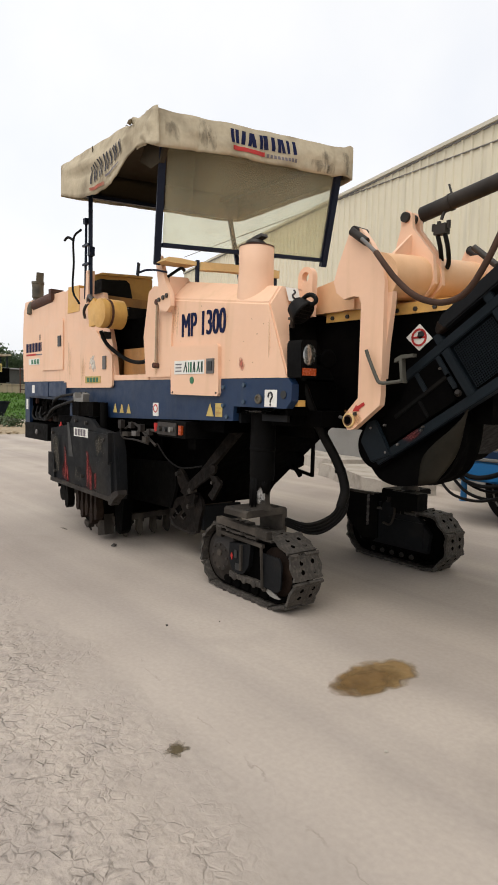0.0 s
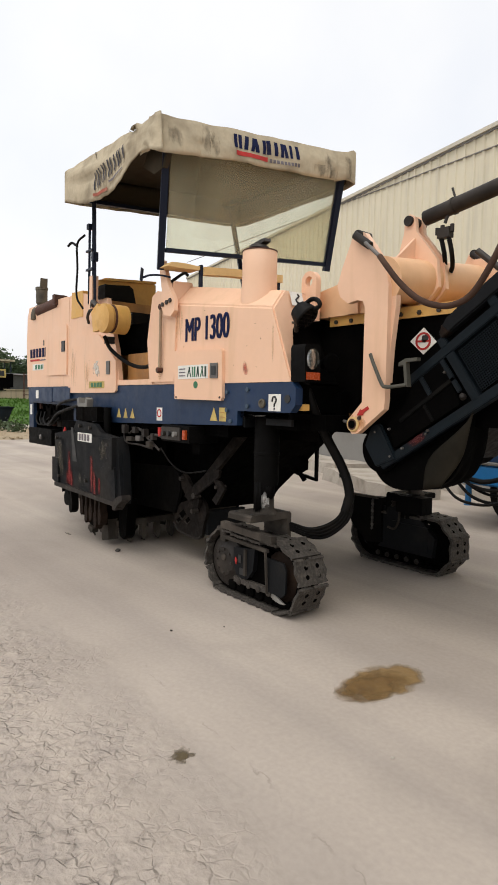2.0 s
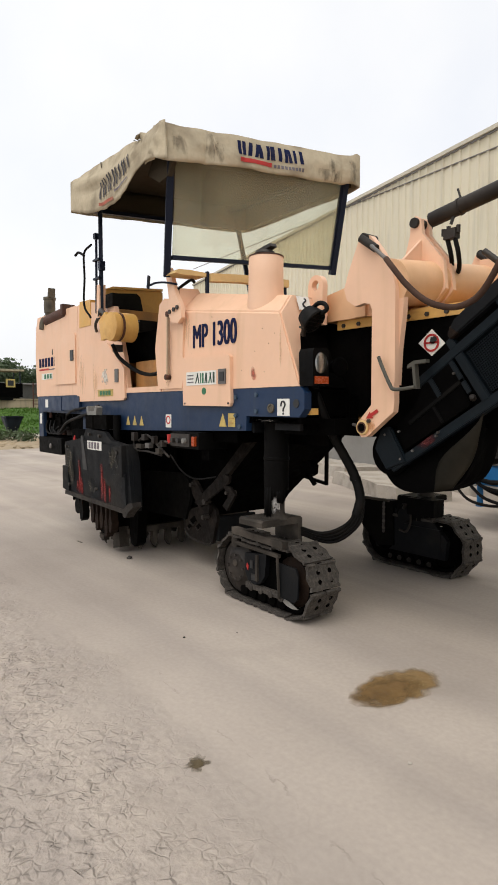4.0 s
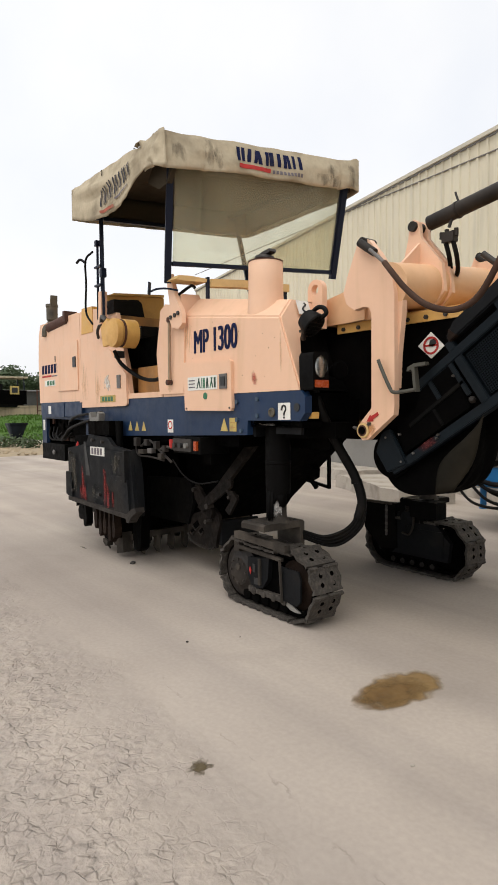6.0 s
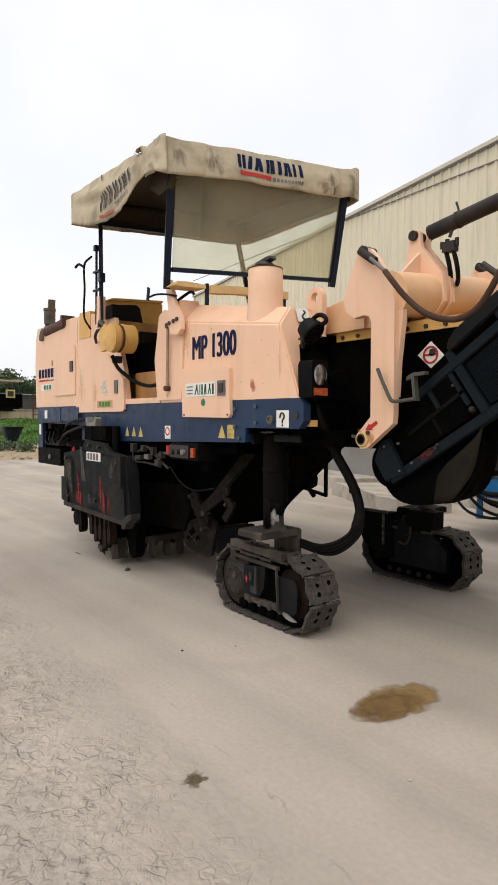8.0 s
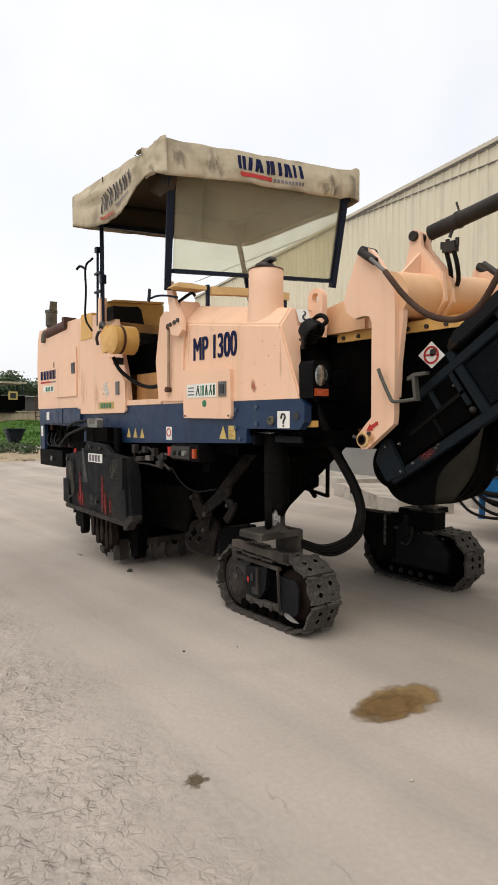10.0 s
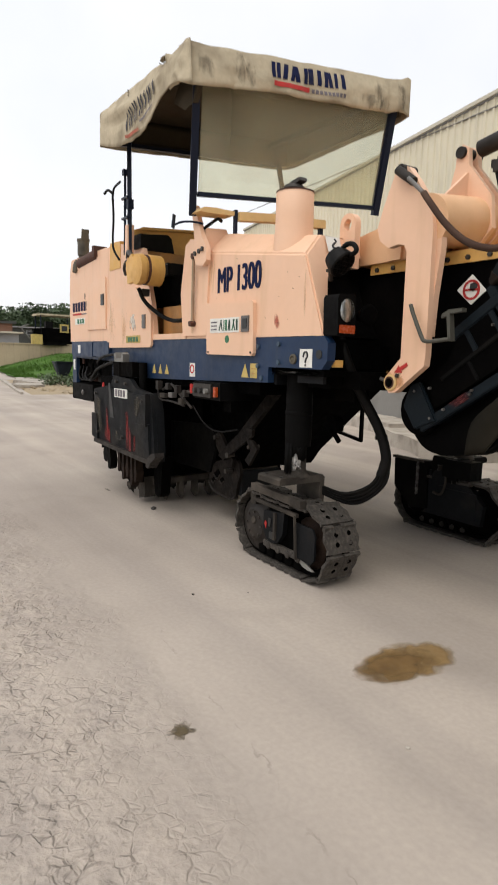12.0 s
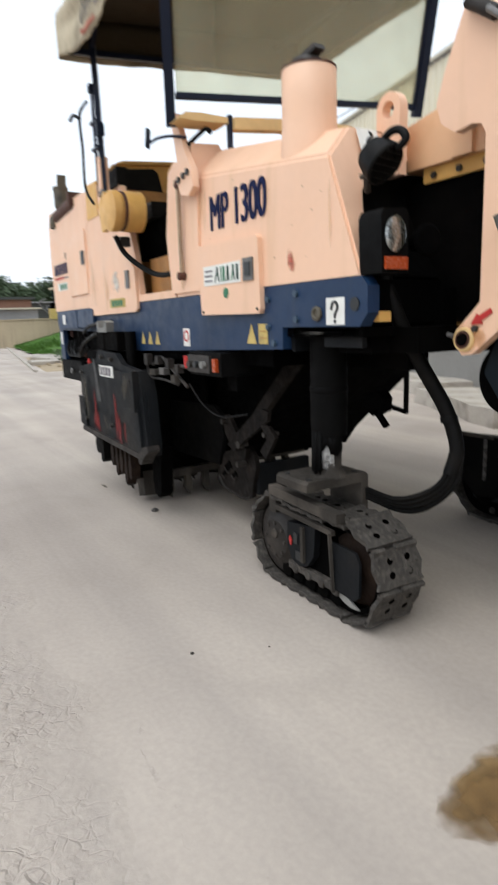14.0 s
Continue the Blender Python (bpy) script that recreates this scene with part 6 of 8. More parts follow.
for k in range(4):
    d = 0.012 * (k - 1.5)
    drop = 0.022 * k
    part("crawler_hose", pipe(B(), [(0.09 + 0.6 * d, 0.45 + d, 0.77), (0.07 + d, 0.43 + d, 0.65 - 0.3 * drop), (-0.03, 0.39 + d, 0.575 - drop), (-0.15, 0.35 + d, 0.535 - 0.9 * drop), (-0.32, 0.32, 0.545 - 0.6 * drop)], 0.0125, 10), RUBBER, mm, "black hydraulic hose")
part("hose_strap", lathe(B(), (0.055, 0.435, 0.925), (0.2, 0, -1), [(0, 0.030), (0, 0.036), (0.025, 0.036), (0.025, 0.030)], 16), RUBBER, mm)

# step loop on the far side
bar("step_loop", (-1.72, 1.98, 1.18), (-1.72, 1.98, 0.575), 0.03, BLACK, mm)
bar("step_loop", (-2.16, 1.98, 0.65), (-1.71, 1.98, 0.585), 0.03, BLACK, mm)
bar("step_loop", (-2.16, 1.98, 1.18), (-2.16, 1.98, 0.63), 0.03, BLACK, mm)

# ---- front: lamps, lifting lug, gooseneck, slewing arms ----
LZ = Matrix.Translation((0, 0, 1.635)) @ Matrix.Diagonal((1, 1, 1.30, 1)) @ Matrix.Translation((0, 0, -1.635))


def oval(bm):
    bmesh.ops.transform(bm, matrix=LZ, verts=bm.verts)
    return bm


hl = part("headlamp", prism(B(), [(0.012, 1.50), (0.006, 1.70), (0.018, 1.722), (0.125, 1.728), (0.138, 1.71), (0.142, 1.50)], -0.02, 0.10, "x"), BLACK, mm, "black headlamp housing", 0.030, 4)
part("headlamp_lens", oval(lathe(B(), (0.097, 0.072, 1.635), (1, 0, 0), [(0, 0.050), (0.010, 0.050), (0.018, 0.040), (0.022, 0.01)], 24)), LENS, hl, "round glass headlamp")
part("reflector", oval(lathe(B(), (0.095, 0.072, 1.635), (1, 0, 0), [(0, 0.049), (0.006, 0.047), (0.010, 0.038), (0.012, 0.024), (0.013, 0.012), (0.013, 0.001)], 28)), REFLECT, hl, "silvered bowl")
part("turn_lamp", box(B(), 0.085, 0.112, 0.022, 0.128, 1.512, 1.556), AMBER, hl, "amber turn lamp", 0.006)
part("horn", lathe(B(), (0.0, 0.26, 1.62), (1, -0.2, 0), [(0, 0.03), (0.06, 0.045), (0.10, 0.062), (0.11, 0.05)], 18), CHASSIS, mm, "black round horn")
part("lamp_bracket", box(B(), -0.10, 0.0, 0.02, 0.06, 1.50, 1.55), YELLOW, mm)
WF = Vector((0.72, 0.16, -0.62)).normalized()
WR = WF.cross(Vector((0, 0, 1))).normalized()
WU = WR.cross(WF)
W0 = Vector((-0.065, 0.095, 1.955))
wk = part("work_lamp", lathe(B(), W0, WF, [(0, 0.035), (0.012, 0.060), (0.05, 0.074), (0.095, 0.082), (0.104, 0.076), (0.096, 0.070)], 28), RUBBER, mm, "black work lamp with grille and handle")
wc = W0 + WF * 0.100
for k in range(5):
    o_ = -0.05 + 0.025 * k
    h_ = math.sqrt(max(0.0005, 0.074 ** 2 - o_ ** 2))
    bar("grille_bar", wc + WR * o_ - WU * h_, wc + WR * o_ + WU * h_, 0.007, RUBBER, wk, "", 0)
    bar("grille_bar", wc + WU * o_ - WR * h_, wc + WU * o_ + WR * h_, 0.007, RUBBER, wk, "", 0)
part("lamp_glass", lathe(B(), W0 + WF * 0.092, WF, [(0, 0.070), (0.002, 0.070)], 20), MESHMAT, wk)
part("lamp_handle", pipe(B(), [W0 + WF * 0.03 + WU * 0.05, W0 + WU * 0.092 + WF * 0.042, W0 + WU * 0.115 + WF * 0.065, W0 + WU * 0.120 + WF * 0.095, W0 + WU * 0.105 + WF * 0.118, W0 + WU * 0.065 + WF * 0.105], 0.014, 12), RUBBER, wk)
part("lamp_foot", pipe(B(), [W0 + Vector((0.0, 0.0, -0.03)), (-0.075, 0.095, 1.86), (-0.10, 0.12, 1.82)], 0.014), BOLT, wk)
part("foot_washer", lathe(B(), (-0.075, 0.095, 1.862), (0, 0, 1), [(0, 0.028), (0.012, 0.028)], 14), SOOT, wk)
hs = part("hook_sticker", sheet(B(), ((-0.203, 0.178, 1.998), (-0.203, 0.285, 2.000), (-0.237, 0.285, 2.092), (-0.237, 0.178, 2.090)), 0, 0.004), WHITE, mm, "white lifting-point sticker")
part("hook_mark", pipe(B(), [(-0.229, 0.240, 2.080), (-0.222, 0.250, 2.066), (-0.216, 0.232, 2.052), (-0.210, 0.216, 2.038), (-0.203, 0.222, 2.023), (-0.200, 0.240, 2.016)], 0.006, 6), BLACKINK, hs)


def ring_plate(bm, c, r, hole, drop, y0, y1, segs=18):
    """An eye plate in the x-z plane: round head with a hole and a straight foot."""
    outer, inner = [], []
    for k in range(segs):
        a = 2 * math.pi * k / segs
        ca, sa = math.cos(a), math.sin(a)
        z = c[1] + r * sa if sa >= 0 else c[1] - drop * (1 if sa < -0.35 else abs(sa) / 0.35)
        outer.append((c[0] + r * (ca if sa >= 0 or sa > -0.35 else (1 if ca > 0 else -1)), z))
        inner.append((c[0] + hole * ca, c[1] + hole * sa))
    lay = []
    for y in (y0, y1):
        lay.append(([bm.verts.new((x, y, z)) for x, z in outer], [bm.verts.new((x, y, z)) for x, z in inner]))
    for k in range(segs):
        j = (k + 1) % segs
        for (o, i) in lay:
            bm.faces.new((o[k], o[j], i[j], i[k]))
        bm.faces.new((lay[0][0][k], lay[0][0][j], lay[1][0][j], lay[1][0][k]))
        bm.faces.new((lay[0][1][k], lay[0][1][j], lay[1][1][j], lay[1][1][k]))
    bmesh.ops.remove_doubles(bm, verts=bm.verts, dist=1e-5)
    return bm


part("lifting_lug", ring_plate(B(), (-0.225, 2.175), 0.068, 0.034, 0.26, 0.34, 0.385), PEACH, mm, "peach lifting eye")
# gooseneck box under the tube
gn = part("gooseneck_side", box(B(), -0.30, 1.05, 0.50, 1.55, 1.26, 1.90), CHASSIS, mm, "black gooseneck side sheet", 0.01)
part("gooseneck_strip", prism(B(), [(-0.16, 1.885), (-0.16, 1.945), (0.90, 1.945), (0.90, 1.885)], 0.485, 0.52), YELLOW, mm, "old yellow bolted strip", 0.004)
for k in range(8):
    hexbolt(mm, (-0.10 + 0.13 * k, 0.485, 1.91), (0, -1, 0), 0.014, 0.012)
part("gooseneck_top", prism(B(), [(-0.26, 1.945), (-0.25, 2.12), (-0.08, 2.15), (0.04, 2.26), (0.20, 2.30), (0.30, 2.24), (0.30, 1.945)], 0.46, 1.55), PEACH2, mm, "peach gooseneck housing", 0.012)
part("gooseneck_flange", prism(B(), [(0.02, 1.945), (0.00, 2.17), (0.06, 2.25), (0.12, 2.25), (0.12, 1.945)], 0.44, 0.462), PEACH2, mm, "", 0.006)
part("top_deck", box(B(), 0.28, 0.90, 0.50, 1.55, 1.90, 1.955), YELLOW, mm, "", 0.006)
part("crumpled_foil", lathe(B(), (0.52, 0.62, 1.955), (0, 0.1, 1), [(0, 0.06), (0.012, 0.07), (0.03, 0.04), (0.035, 0.01)], 9), WHITE, mm, "crumpled pale rag")
sg = part("no_reach_sign", prism(B(), [(0.485, 1.748), (0.575, 1.822), (0.665, 1.735), (0.578, 1.668)], 0.494, 0.499), WHITE, mm, "white diamond sign with red prohibition ring", 0.0)
part("red_ring", annulus(B(), (0.576, 1.744), 0.040, 0.052, 0.490, 0.4935), RED, sg)
part("red_bar", box(B(), 0.53, 0.62, 0.490, 0.4935, 1.739, 1.750), RED, sg)
part("black_mark", prism(B(), [(0.565, 1.745), (0.57, 1.775), (0.60, 1.782), (0.615, 1.765), (0.605, 1.745), (0.585, 1.735)], 0.490, 0.4935), BLACKINK, sg)
# cross tube
T0, T1 = Vector((0.40, 0.325, 2.093)), Vector((0.40, 1.62, 2.225))
part("cross_tube", cyl(B(), T0, T1, 0.135, 36), PEACH2, mm, "peach cross tube")


def slew_arm(dy, dz):
    arm = [(0.185, 2.375), (0.225, 2.405), (0.275, 2.385), (0.345, 2.30), (0.44, 2.16), (0.465, 2.06), (0.468, 1.40), (0.462, 1.345), (0.27, 1.197), (0.225, 1.19), (0.188, 1.235), (0.192, 1.28), (0.297, 1.385), (0.295, 1.95), (0.275, 1.985), (0.235, 1.995), (0.16, 1.985), (0.095, 2.03), (0.070, 2.10), (0.105, 2.20)]
    a = part("slewing_arm", prism(B(), [(x, z + dz) for x, z in arm], 0.255 + dy, 0.30 + dy), PEACH, mm, "peach seven-shaped slewing arm plate", 0.006)
    part("arm_stiffener", prism(B(), [(0.458, 1.50 + dz), (0.468, 1.70 + dz), (0.495, 1.93 + dz), (0.497, 2.0 + dz), (0.455, 2.10 + dz), (0.450, 1.50 + dz)], 0.29 + dy, 0.33 + dy), PEACH, a, "", 0.006)
    part("arm_pin", cyl(B(), (0.235, 0.238 + dy, 1.25 + dz), (0.235, 0.32 + dy, 1.25 + dz), 0.024, 16), CHASSIS, a)
    eye = part("arm_eye", lathe(B(), (0.235, 0.256 + dy, 1.25 + dz), (0, -1, 0), [(0, 0.046), (0.010, 0.045), (0.013, 0.041), (0.013, 0.027)], 24), DASH, a, "worn yellow eye")
    part("eye_grime", annulus(B(), (0.235, 1.25 + dz), 0.022, 0.034, 0.2415 + dy, 0.2425 + dy), RUST, eye)
    part("grease_nipple", cyl(B(), (0.190, 0.25 + dy, 1.262 + dz), (0.160, 0.25 + dy, 1.268 + dz), 0.010, 8), LATCH, eye)
    part("red_arrow", prism(B(), [(0.262, 1.305 + dz), (0.29, 1.345 + dz), (0.296, 1.335 + dz), (0.345, 1.362 + dz), (0.355, 1.345 + dz), (0.31, 1.318 + dz), (0.316, 1.306 + dz)], 0.250 + dy, 0.2535 + dy), RED, a)
    for rx0, rx1, rz0, rz1 in ((0.20, 0.34, 1.205, 1.33),):
        part("rust_run", box(B(), rx0, rx1, 0.2515 + dy, 0.2535 + dy, rz0 + dz, rz1 + dz), ARMRUST, a)
    hexbolt(a, (0.285, 0.255 + dy, 1.29 + dz), (0, -1, 0), 0.012, 0.014)
    # pin head and rod end at the arm's crown
    part("crown_pin", cyl(B(), (0.235, 0.235 + dy, 2.375 + dz), (0.235, 0.34 + dy, 2.375 + dz), 0.030, 18), RODDUST, a, "dark steel pin")
    part("rod_end", cyl(B(), (0.235, 0.22 + dy, 2.37 + dz), (0.345, 0.225 + dy, 2.29 + dz), 0.024, 14), RODDUST, a)
    return a


slew_arm(0.045, 0.0)
slew_arm(1.30, 0.10)
part("arm_hose", pipe(B(), [(0.455, 0.225, 2.205), (0.53, 0.21, 2.125), (0.62, 0.20, 2.03), (0.73, 0.20, 1.938), (0.84, 0.20, 1.888), (0.95, 0.20, 1.876), (1.055, 0.20, 1.92), (1.155, 0.20, 2.06), (1.25, 0.2, 2.25), (1.35, 0.2, 2.45)], 0.0165, 12), HOSE, mm, "brown-black hydraulic hose")
part("hose_rod", cyl(B(), (0.33, 0.245, 2.305), (0.46, 0.225, 2.20), 0.011, 10), LATCH, mm)
# cylinder lugs on the tube, gusset and lift cylinder
for yy in (0.66, 0.74):
    part("cylinder_lug", prism(B(), [(0.25, 1.99), (0.24, 2.28), (0.285, 2.44), (0.29, 2.525), (0.325, 2.555), (0.365, 2.53), (0.375, 2.44), (0.53, 2.25), (0.55, 2.08), (0.44, 1.965)], yy, yy + 0.03), PEACH, mm, "peach cylinder lug", 0.006)
gs = B()
prism(gs, [(0.42, 2.20), (0.66, 2.20), (0.66, 2.40)], 0.355, 0.375, "x")
part("lug_gusset", gs, PEACH, mm, "", 0.004)
part("cylinder_pin", cyl(B(), (0.325, 0.64, 2.51), (0.325, 0.80, 2.51), 0.031, 18), RODDUST, mm, "dark steel pin")
CY0, CYD = Vector((0.325, 0.715, 2.51)), Vector((1.0, 0.0, 0.155)).normalized()
part("lift_cylinder", lathe(B(), CY0 + CYD * 0.08, CYD, [(0, 0.03), (0.0, 0.046), (1.6, 0.046), (1.6, 0.03), (2.6, 0.03)], 20), RODDUST, mm, "black hydraulic lift cylinder")
part("cylinder_clamp", lathe(B(), CY0 + CYD * 0.27, CYD, [(0, 0.046), (0, 0.051), (0.014, 0.051), (0.014, 0.046)], 20), RODDUST, mm)
part("clamp_screw", cyl(B(), CY0 + CYD * 0.28 + Vector((0, 0, 0.05)), CY0 + CYD * 0.26 + Vector((0, 0, 0.11)), 0.007, 8), BOLT, mm)
part("cylinder_valve", box(B(), 0.515, 0.595, 0.675, 0.725, 2.37, 2.43), RODDUST, mm, "black valve block", 0.010)
for vx, vz in ((0.50, 2.44), (0.535, 2.45), (0.60, 2.445)):
    part("valve_screw", cyl(B(), (vx, 0.70, 2.40), (vx, 0.70, vz), 0.013, 8), RODDUST, mm)
part("valve_fitting", pipe(B(), [(0.55, 0.70, 2.46), (0.57, 0.71, 2.51), (0.66, 0.715, 2.55)], 0.010), BOLT, mm)
for d in (0.0, 0.05):
    part("valve_hose", pipe(B(), [(0.53 + d, 0.70, 2.37), (0.54 + d, 0.72, 2.29), (0.51 + d, 0.78, 2.22), (0.44 + d, 0.86, 2.19)], 0.014), RUBBER, mm)
part("tube_bracket", prism(B(), [(0.42, 2.20), (0.40, 2.36), (0.46, 2.36), (0.62, 2.22), (0.62, 2.16)], 1.26, 1.32), PEACH, mm, "", 0.006)
part("far_rod_end", cyl(B(), (0.42, 1.28, 2.42), (0.58, 1.30, 2.28), 0.022, 12), BOLT, mm)
part("tube_gusset", prism(B(), [(0.50, 2.0), (0.50, 2.10), (0.72, 1.96), (0.72, 1.955)], 1.10, 1.13), PEACH, mm)
part("tube_rear_plate", prism(B(), [(0.18, 2.20), (0.20, 2.26), (0.34, 2.30), (0.34, 2.22)], 0.72, 1.25), YELLOW, mm, "", 0.005)

# ---- discharge conveyor ----
CP, CA = Vector((0.36, 0.40, 1.10)), math.atan2(0.47, 0.67)
CM = Matrix.Translation(CP) @ Matrix.Rotation(-CA, 4, "Y")     # local x runs up the belt, z off the belt
CL = 5.2


def cpart(name, bm, material, label="", bevel=0.006, parent=None):
    bmesh.ops.transform(bm, matrix=CM, verts=bm.verts)
    return part(name, bm, material, parent or mm, label, bevel)


def slant(x):
    """Lower rail: it drops away from the belt's line a little up the slope."""
    return -0.05 * max(0.0, x)


for y0 in (0.0, 1.14):
    cpart("conveyor_lower_rail", prism(B(), [(-0.04, -0.115), (-0.04, -0.06), (CL, -0.06 + slant(CL)), (CL, -0.13 + slant(CL))], y0 - 0.01, y0 + 0.05), CONVEY, "blue-black conveyor rail")
    cpart("conveyor_upper_rail", box(B(), 0.38, CL, y0 - 0.012, y0 + 0.05, 0.19, 0.245), CONVEY, "blue-black conveyor rail")
    cpart("conveyor_side_sheet", prism(B(), [(-0.04, -0.08), (-0.02, 0.13), (0.30, 0.13), (0.42, 0.23), (CL, 0.23), (CL, -0.08 + slant(CL))], y0 + 0.035, y0 + 0.05), CHASSIS, "black conveyor side sheet", 0.0)
    for k, x in enumerate((0.665, 1.005, 1.36, 1.72, 2.1, 2.5, 2.9, 3.3)):
        cpart("conveyor_stiffener", box(B(), x, x + 0.055, y0 - 0.012, y0 + 0.035, -0.075 + slant(x), 0.195), CONVEY, "", 0.006)
        cpart("cover_post", box(B(), x, x + 0.05, y0 - 0.008, y0 + 0.035, 0.24, 0.30), CONVEY, "", 0.004)
    # sheet put into the open slot, its near-black colour standing for the shade
    cpart("slot_shade_sheet", box(B(), 0.72, CL, y0 + 0.03, y0 + 0.045, 0.24, 0.30), CHASSIS, "", 0.0)
# box guard over the tail end
cpart("tail_guard", prism(B(), [(0.10, -0.05), (0.14, 0.115), (0.30, 0.125), (0.42, 0.20), (0.64, 0.20), (0.60, -0.075)], -0.005, 0.03), CHASSIS, "black tail guard sheet", 0.004)
cpart("guard_frame", box(B(), 0.46, 0.49, -0.014, 0.0, 0.07, 0.19), CONVEY, "", 0.004)
cpart("guard_frame", box(B(), 0.62, 0.65, -0.014, 0.0, -0.02, 0.19), CONVEY, "", 0.004)
cpart("guard_frame", box(B(), 0.22, 0.65, -0.014, 0.0, 0.05, 0.075), BLACK, "", 0.004)
cpart("guard_frame", box(B(), 0.40, 0.42, -0.014, 0.0, -0.06, 0.05), BLACK, "", 0.004)
cpart("red_patch", box(B(), 0.20, 0.33, -0.013, -0.009, -0.115, -0.075), OLDRED, "faded red paint", 0.0)
cpart("tail_bracket", prism(B(), [(-0.07, -0.080), (-0.072, 0.075), (0.034, 0.148), (0.10, 0.126), (0.088, -0.117)], -0.020, 0.01), CONVEY, "blue-grey tail bracket", 0.008)
for x, z in ((0.045, 0.10), (0.06, -0.08), (0.16, -0.085), (0.36, -0.09), (0.14, 0.06), (0.62, 0.12), (0.34, -0.10)):
    b_ = B()
    cyl(b_, (x, -0.026, z), (x, -0.008, z), 0.007, 8)
    cpart("bolt", b_, LATCH if x < 0.2 else SHOE, "", 0.0)
for x0, x1, z0, z1 in ((0.735, 0.99, -0.08, 0.175), (1.075, 1.345, -0.10, 0.175), (1.43, 1.705, -0.12, 0.175)):
    bm = B()
    nxg, nzg = int((x1 - x0) / 0.013), int((z1 - z0) / 0.013)
    for i in range(nxg + 1):
        xx = x0 + (x1 - x0) * i / nxg
        box(bm, xx - 0.0018, xx + 0.0018, 0.004, 0.008, z0, z1)
    for j in range(nzg + 1):
        zz = z0 + (z1 - z0) * j / nzg
        box(bm, x0, x1, 0.008, 0.012, zz - 0.0018, zz + 0.0018)
    if x0 < 0.6:
        bmesh.ops.translate(bm, vec=(0, -0.014, 0), verts=bm.verts)
    cpart("mesh_panel", bm, CONVEY, "dark wire mesh guard", 0.0)
cpart("conveyor_cover", prism(B(), [(0.70, 0.285), (0.70, 0.325), (0.78, 0.365), (CL, 0.40), (CL, 0.295)], -0.02, 1.20), PLATE, "grey-black conveyor top cover", 0.008)
cpart("cover_corner", prism(B(), [(0.705, 0.285), (0.705, 0.315), (0.745, 0.35), (0.765, 0.285)], -0.024, 0.02), IDLER, "rust-brown cover corner", 0.005)
rb = B()
cyl(rb, (-0.005, 0.012, 0.005), (-0.005, 1.14, 0.005), 0.140, 36)
cpart("tail_roller", rb, CHASSIS, "black tail roller", 0.006)
bb = B()
box(bb, 0.0, CL, 0.06, 1.14, 0.112, 0.127)
box(bb, 0.0, CL, 0.06, 1.14, -0.127, -0.112)
cpart("belt", bb, RUBBER, "black rubber belt", 0.0)
# sagging skirt below the belt
def skirt():
    bm = B()
    prof = [(0.30, 1.06), (0.295, 0.985), (0.365, 0.905), (0.50, 0.872), (0.66, 0.892), (0.765, 0.925), (0.845, 0.985), (0.895, 1.09), (0.925, 1.24), (0.945, 1.42)]
    line = smooth_line([(x, 0, z) for x, z in prof], 3)
    NY = 10
    rows = []
    for p in line:
        rows.append([bm.verts.new((p.x + 0.02 * noise.noise(Vector((p.x * 4, j * 0.5, p.z * 4))), 0.44 + 0.20 * j / NY, p.z + 0.015 * noise.noise(Vector((p.x * 5, j * 0.6, 3))))) for j in range(NY + 1)])
    for a, b2 in zip(rows, rows[1:]):
        for j in range(NY):
            bm.faces.new((a[j], a[j + 1], b2[j + 1], b2[j]))
    # near cheek
    c0 = [bm.verts.new((r[0].co.x, 0.435 + 0.02 * noise.noise(Vector((r[0].co.x * 6, 0, r[0].co.z * 6))), r[0].co.z)) for r in rows]
    for k in range(len(rows) - 1):
        bm.faces.new((rows[k][0], rows[k + 1][0], c0[k + 1], c0[k]))
    top = [bm.verts.new((0.36 + 0.58 * k / (len(c0) - 1), 0.45, 1.06 + 0.42 * k / (len(c0) - 1))) for k in range(len(c0))]
    for k in range(len(c0) - 1):
        bm.faces.new((c0[k], c0[k + 1], top[k + 1], top[k]))
    return bm


sk = part("belt_belly", skirt(), CHASSIS, mm, "black belt casing under the conveyor", 0, 2, 70)


def flap_sheet():
    """A hanging rubber flap with slack folds."""
    bm = B()
    lft = smooth_line([(0.95, 0.41, 1.31), (0.863, 0.41, 1.225), (0.70, 0.41, 1.07), (0.672, 0.41, 0.897)], 4)
    rgt = smooth_line([(0.97, 0.41, 1.36), (0.945, 0.41, 1.22), (0.895, 0.41, 1.075), (0.785, 0.41, 0.925)], 4)
    g = []
    for i, (a, b) in enumerate(zip(lft, rgt)):
        row = []
        for j in range(9):
            p = a.lerp(b, j / 8)
            p.y += 0.022 * noise.noise(Vector((p.x * 9 - p.z * 7, 2.0, p.z * 2))) - 0.008 * math.sin(math.pi * j / 8)
            row.append(bm.verts.new(p))
        g.append(row)
    for a, b in zip(g, g[1:]):
        for j in range(8):
            bm.faces.new((a[j], a[j + 1], b[j + 1], b[j]))
    return bm


flp = part("belt_skirt", flap_sheet(), CHUTE, mm, "sagging olive-black rubber skirt", 0, 2, 70)
fpm = flp.modifiers.new("thickness", "SOLIDIFY")
fpm.thickness = 0.008
skm = sk.modifiers.new("thickness", "SOLIDIFY")
skm.thickness = 0.008
# bent guard rod and bracket beside the arm
part("guard_rod", pipe(B(), [(0.378, 0.265, 1.665), (0.403, 0.265, 1.61), (0.463, 0.265, 1.50), (0.488, 0.265, 1.475), (0.533, 0.28, 1.475), (0.60, 0.31, 1.485)], 0.0105, 10, 4), GUARD, mm, "bent flat guard rod")
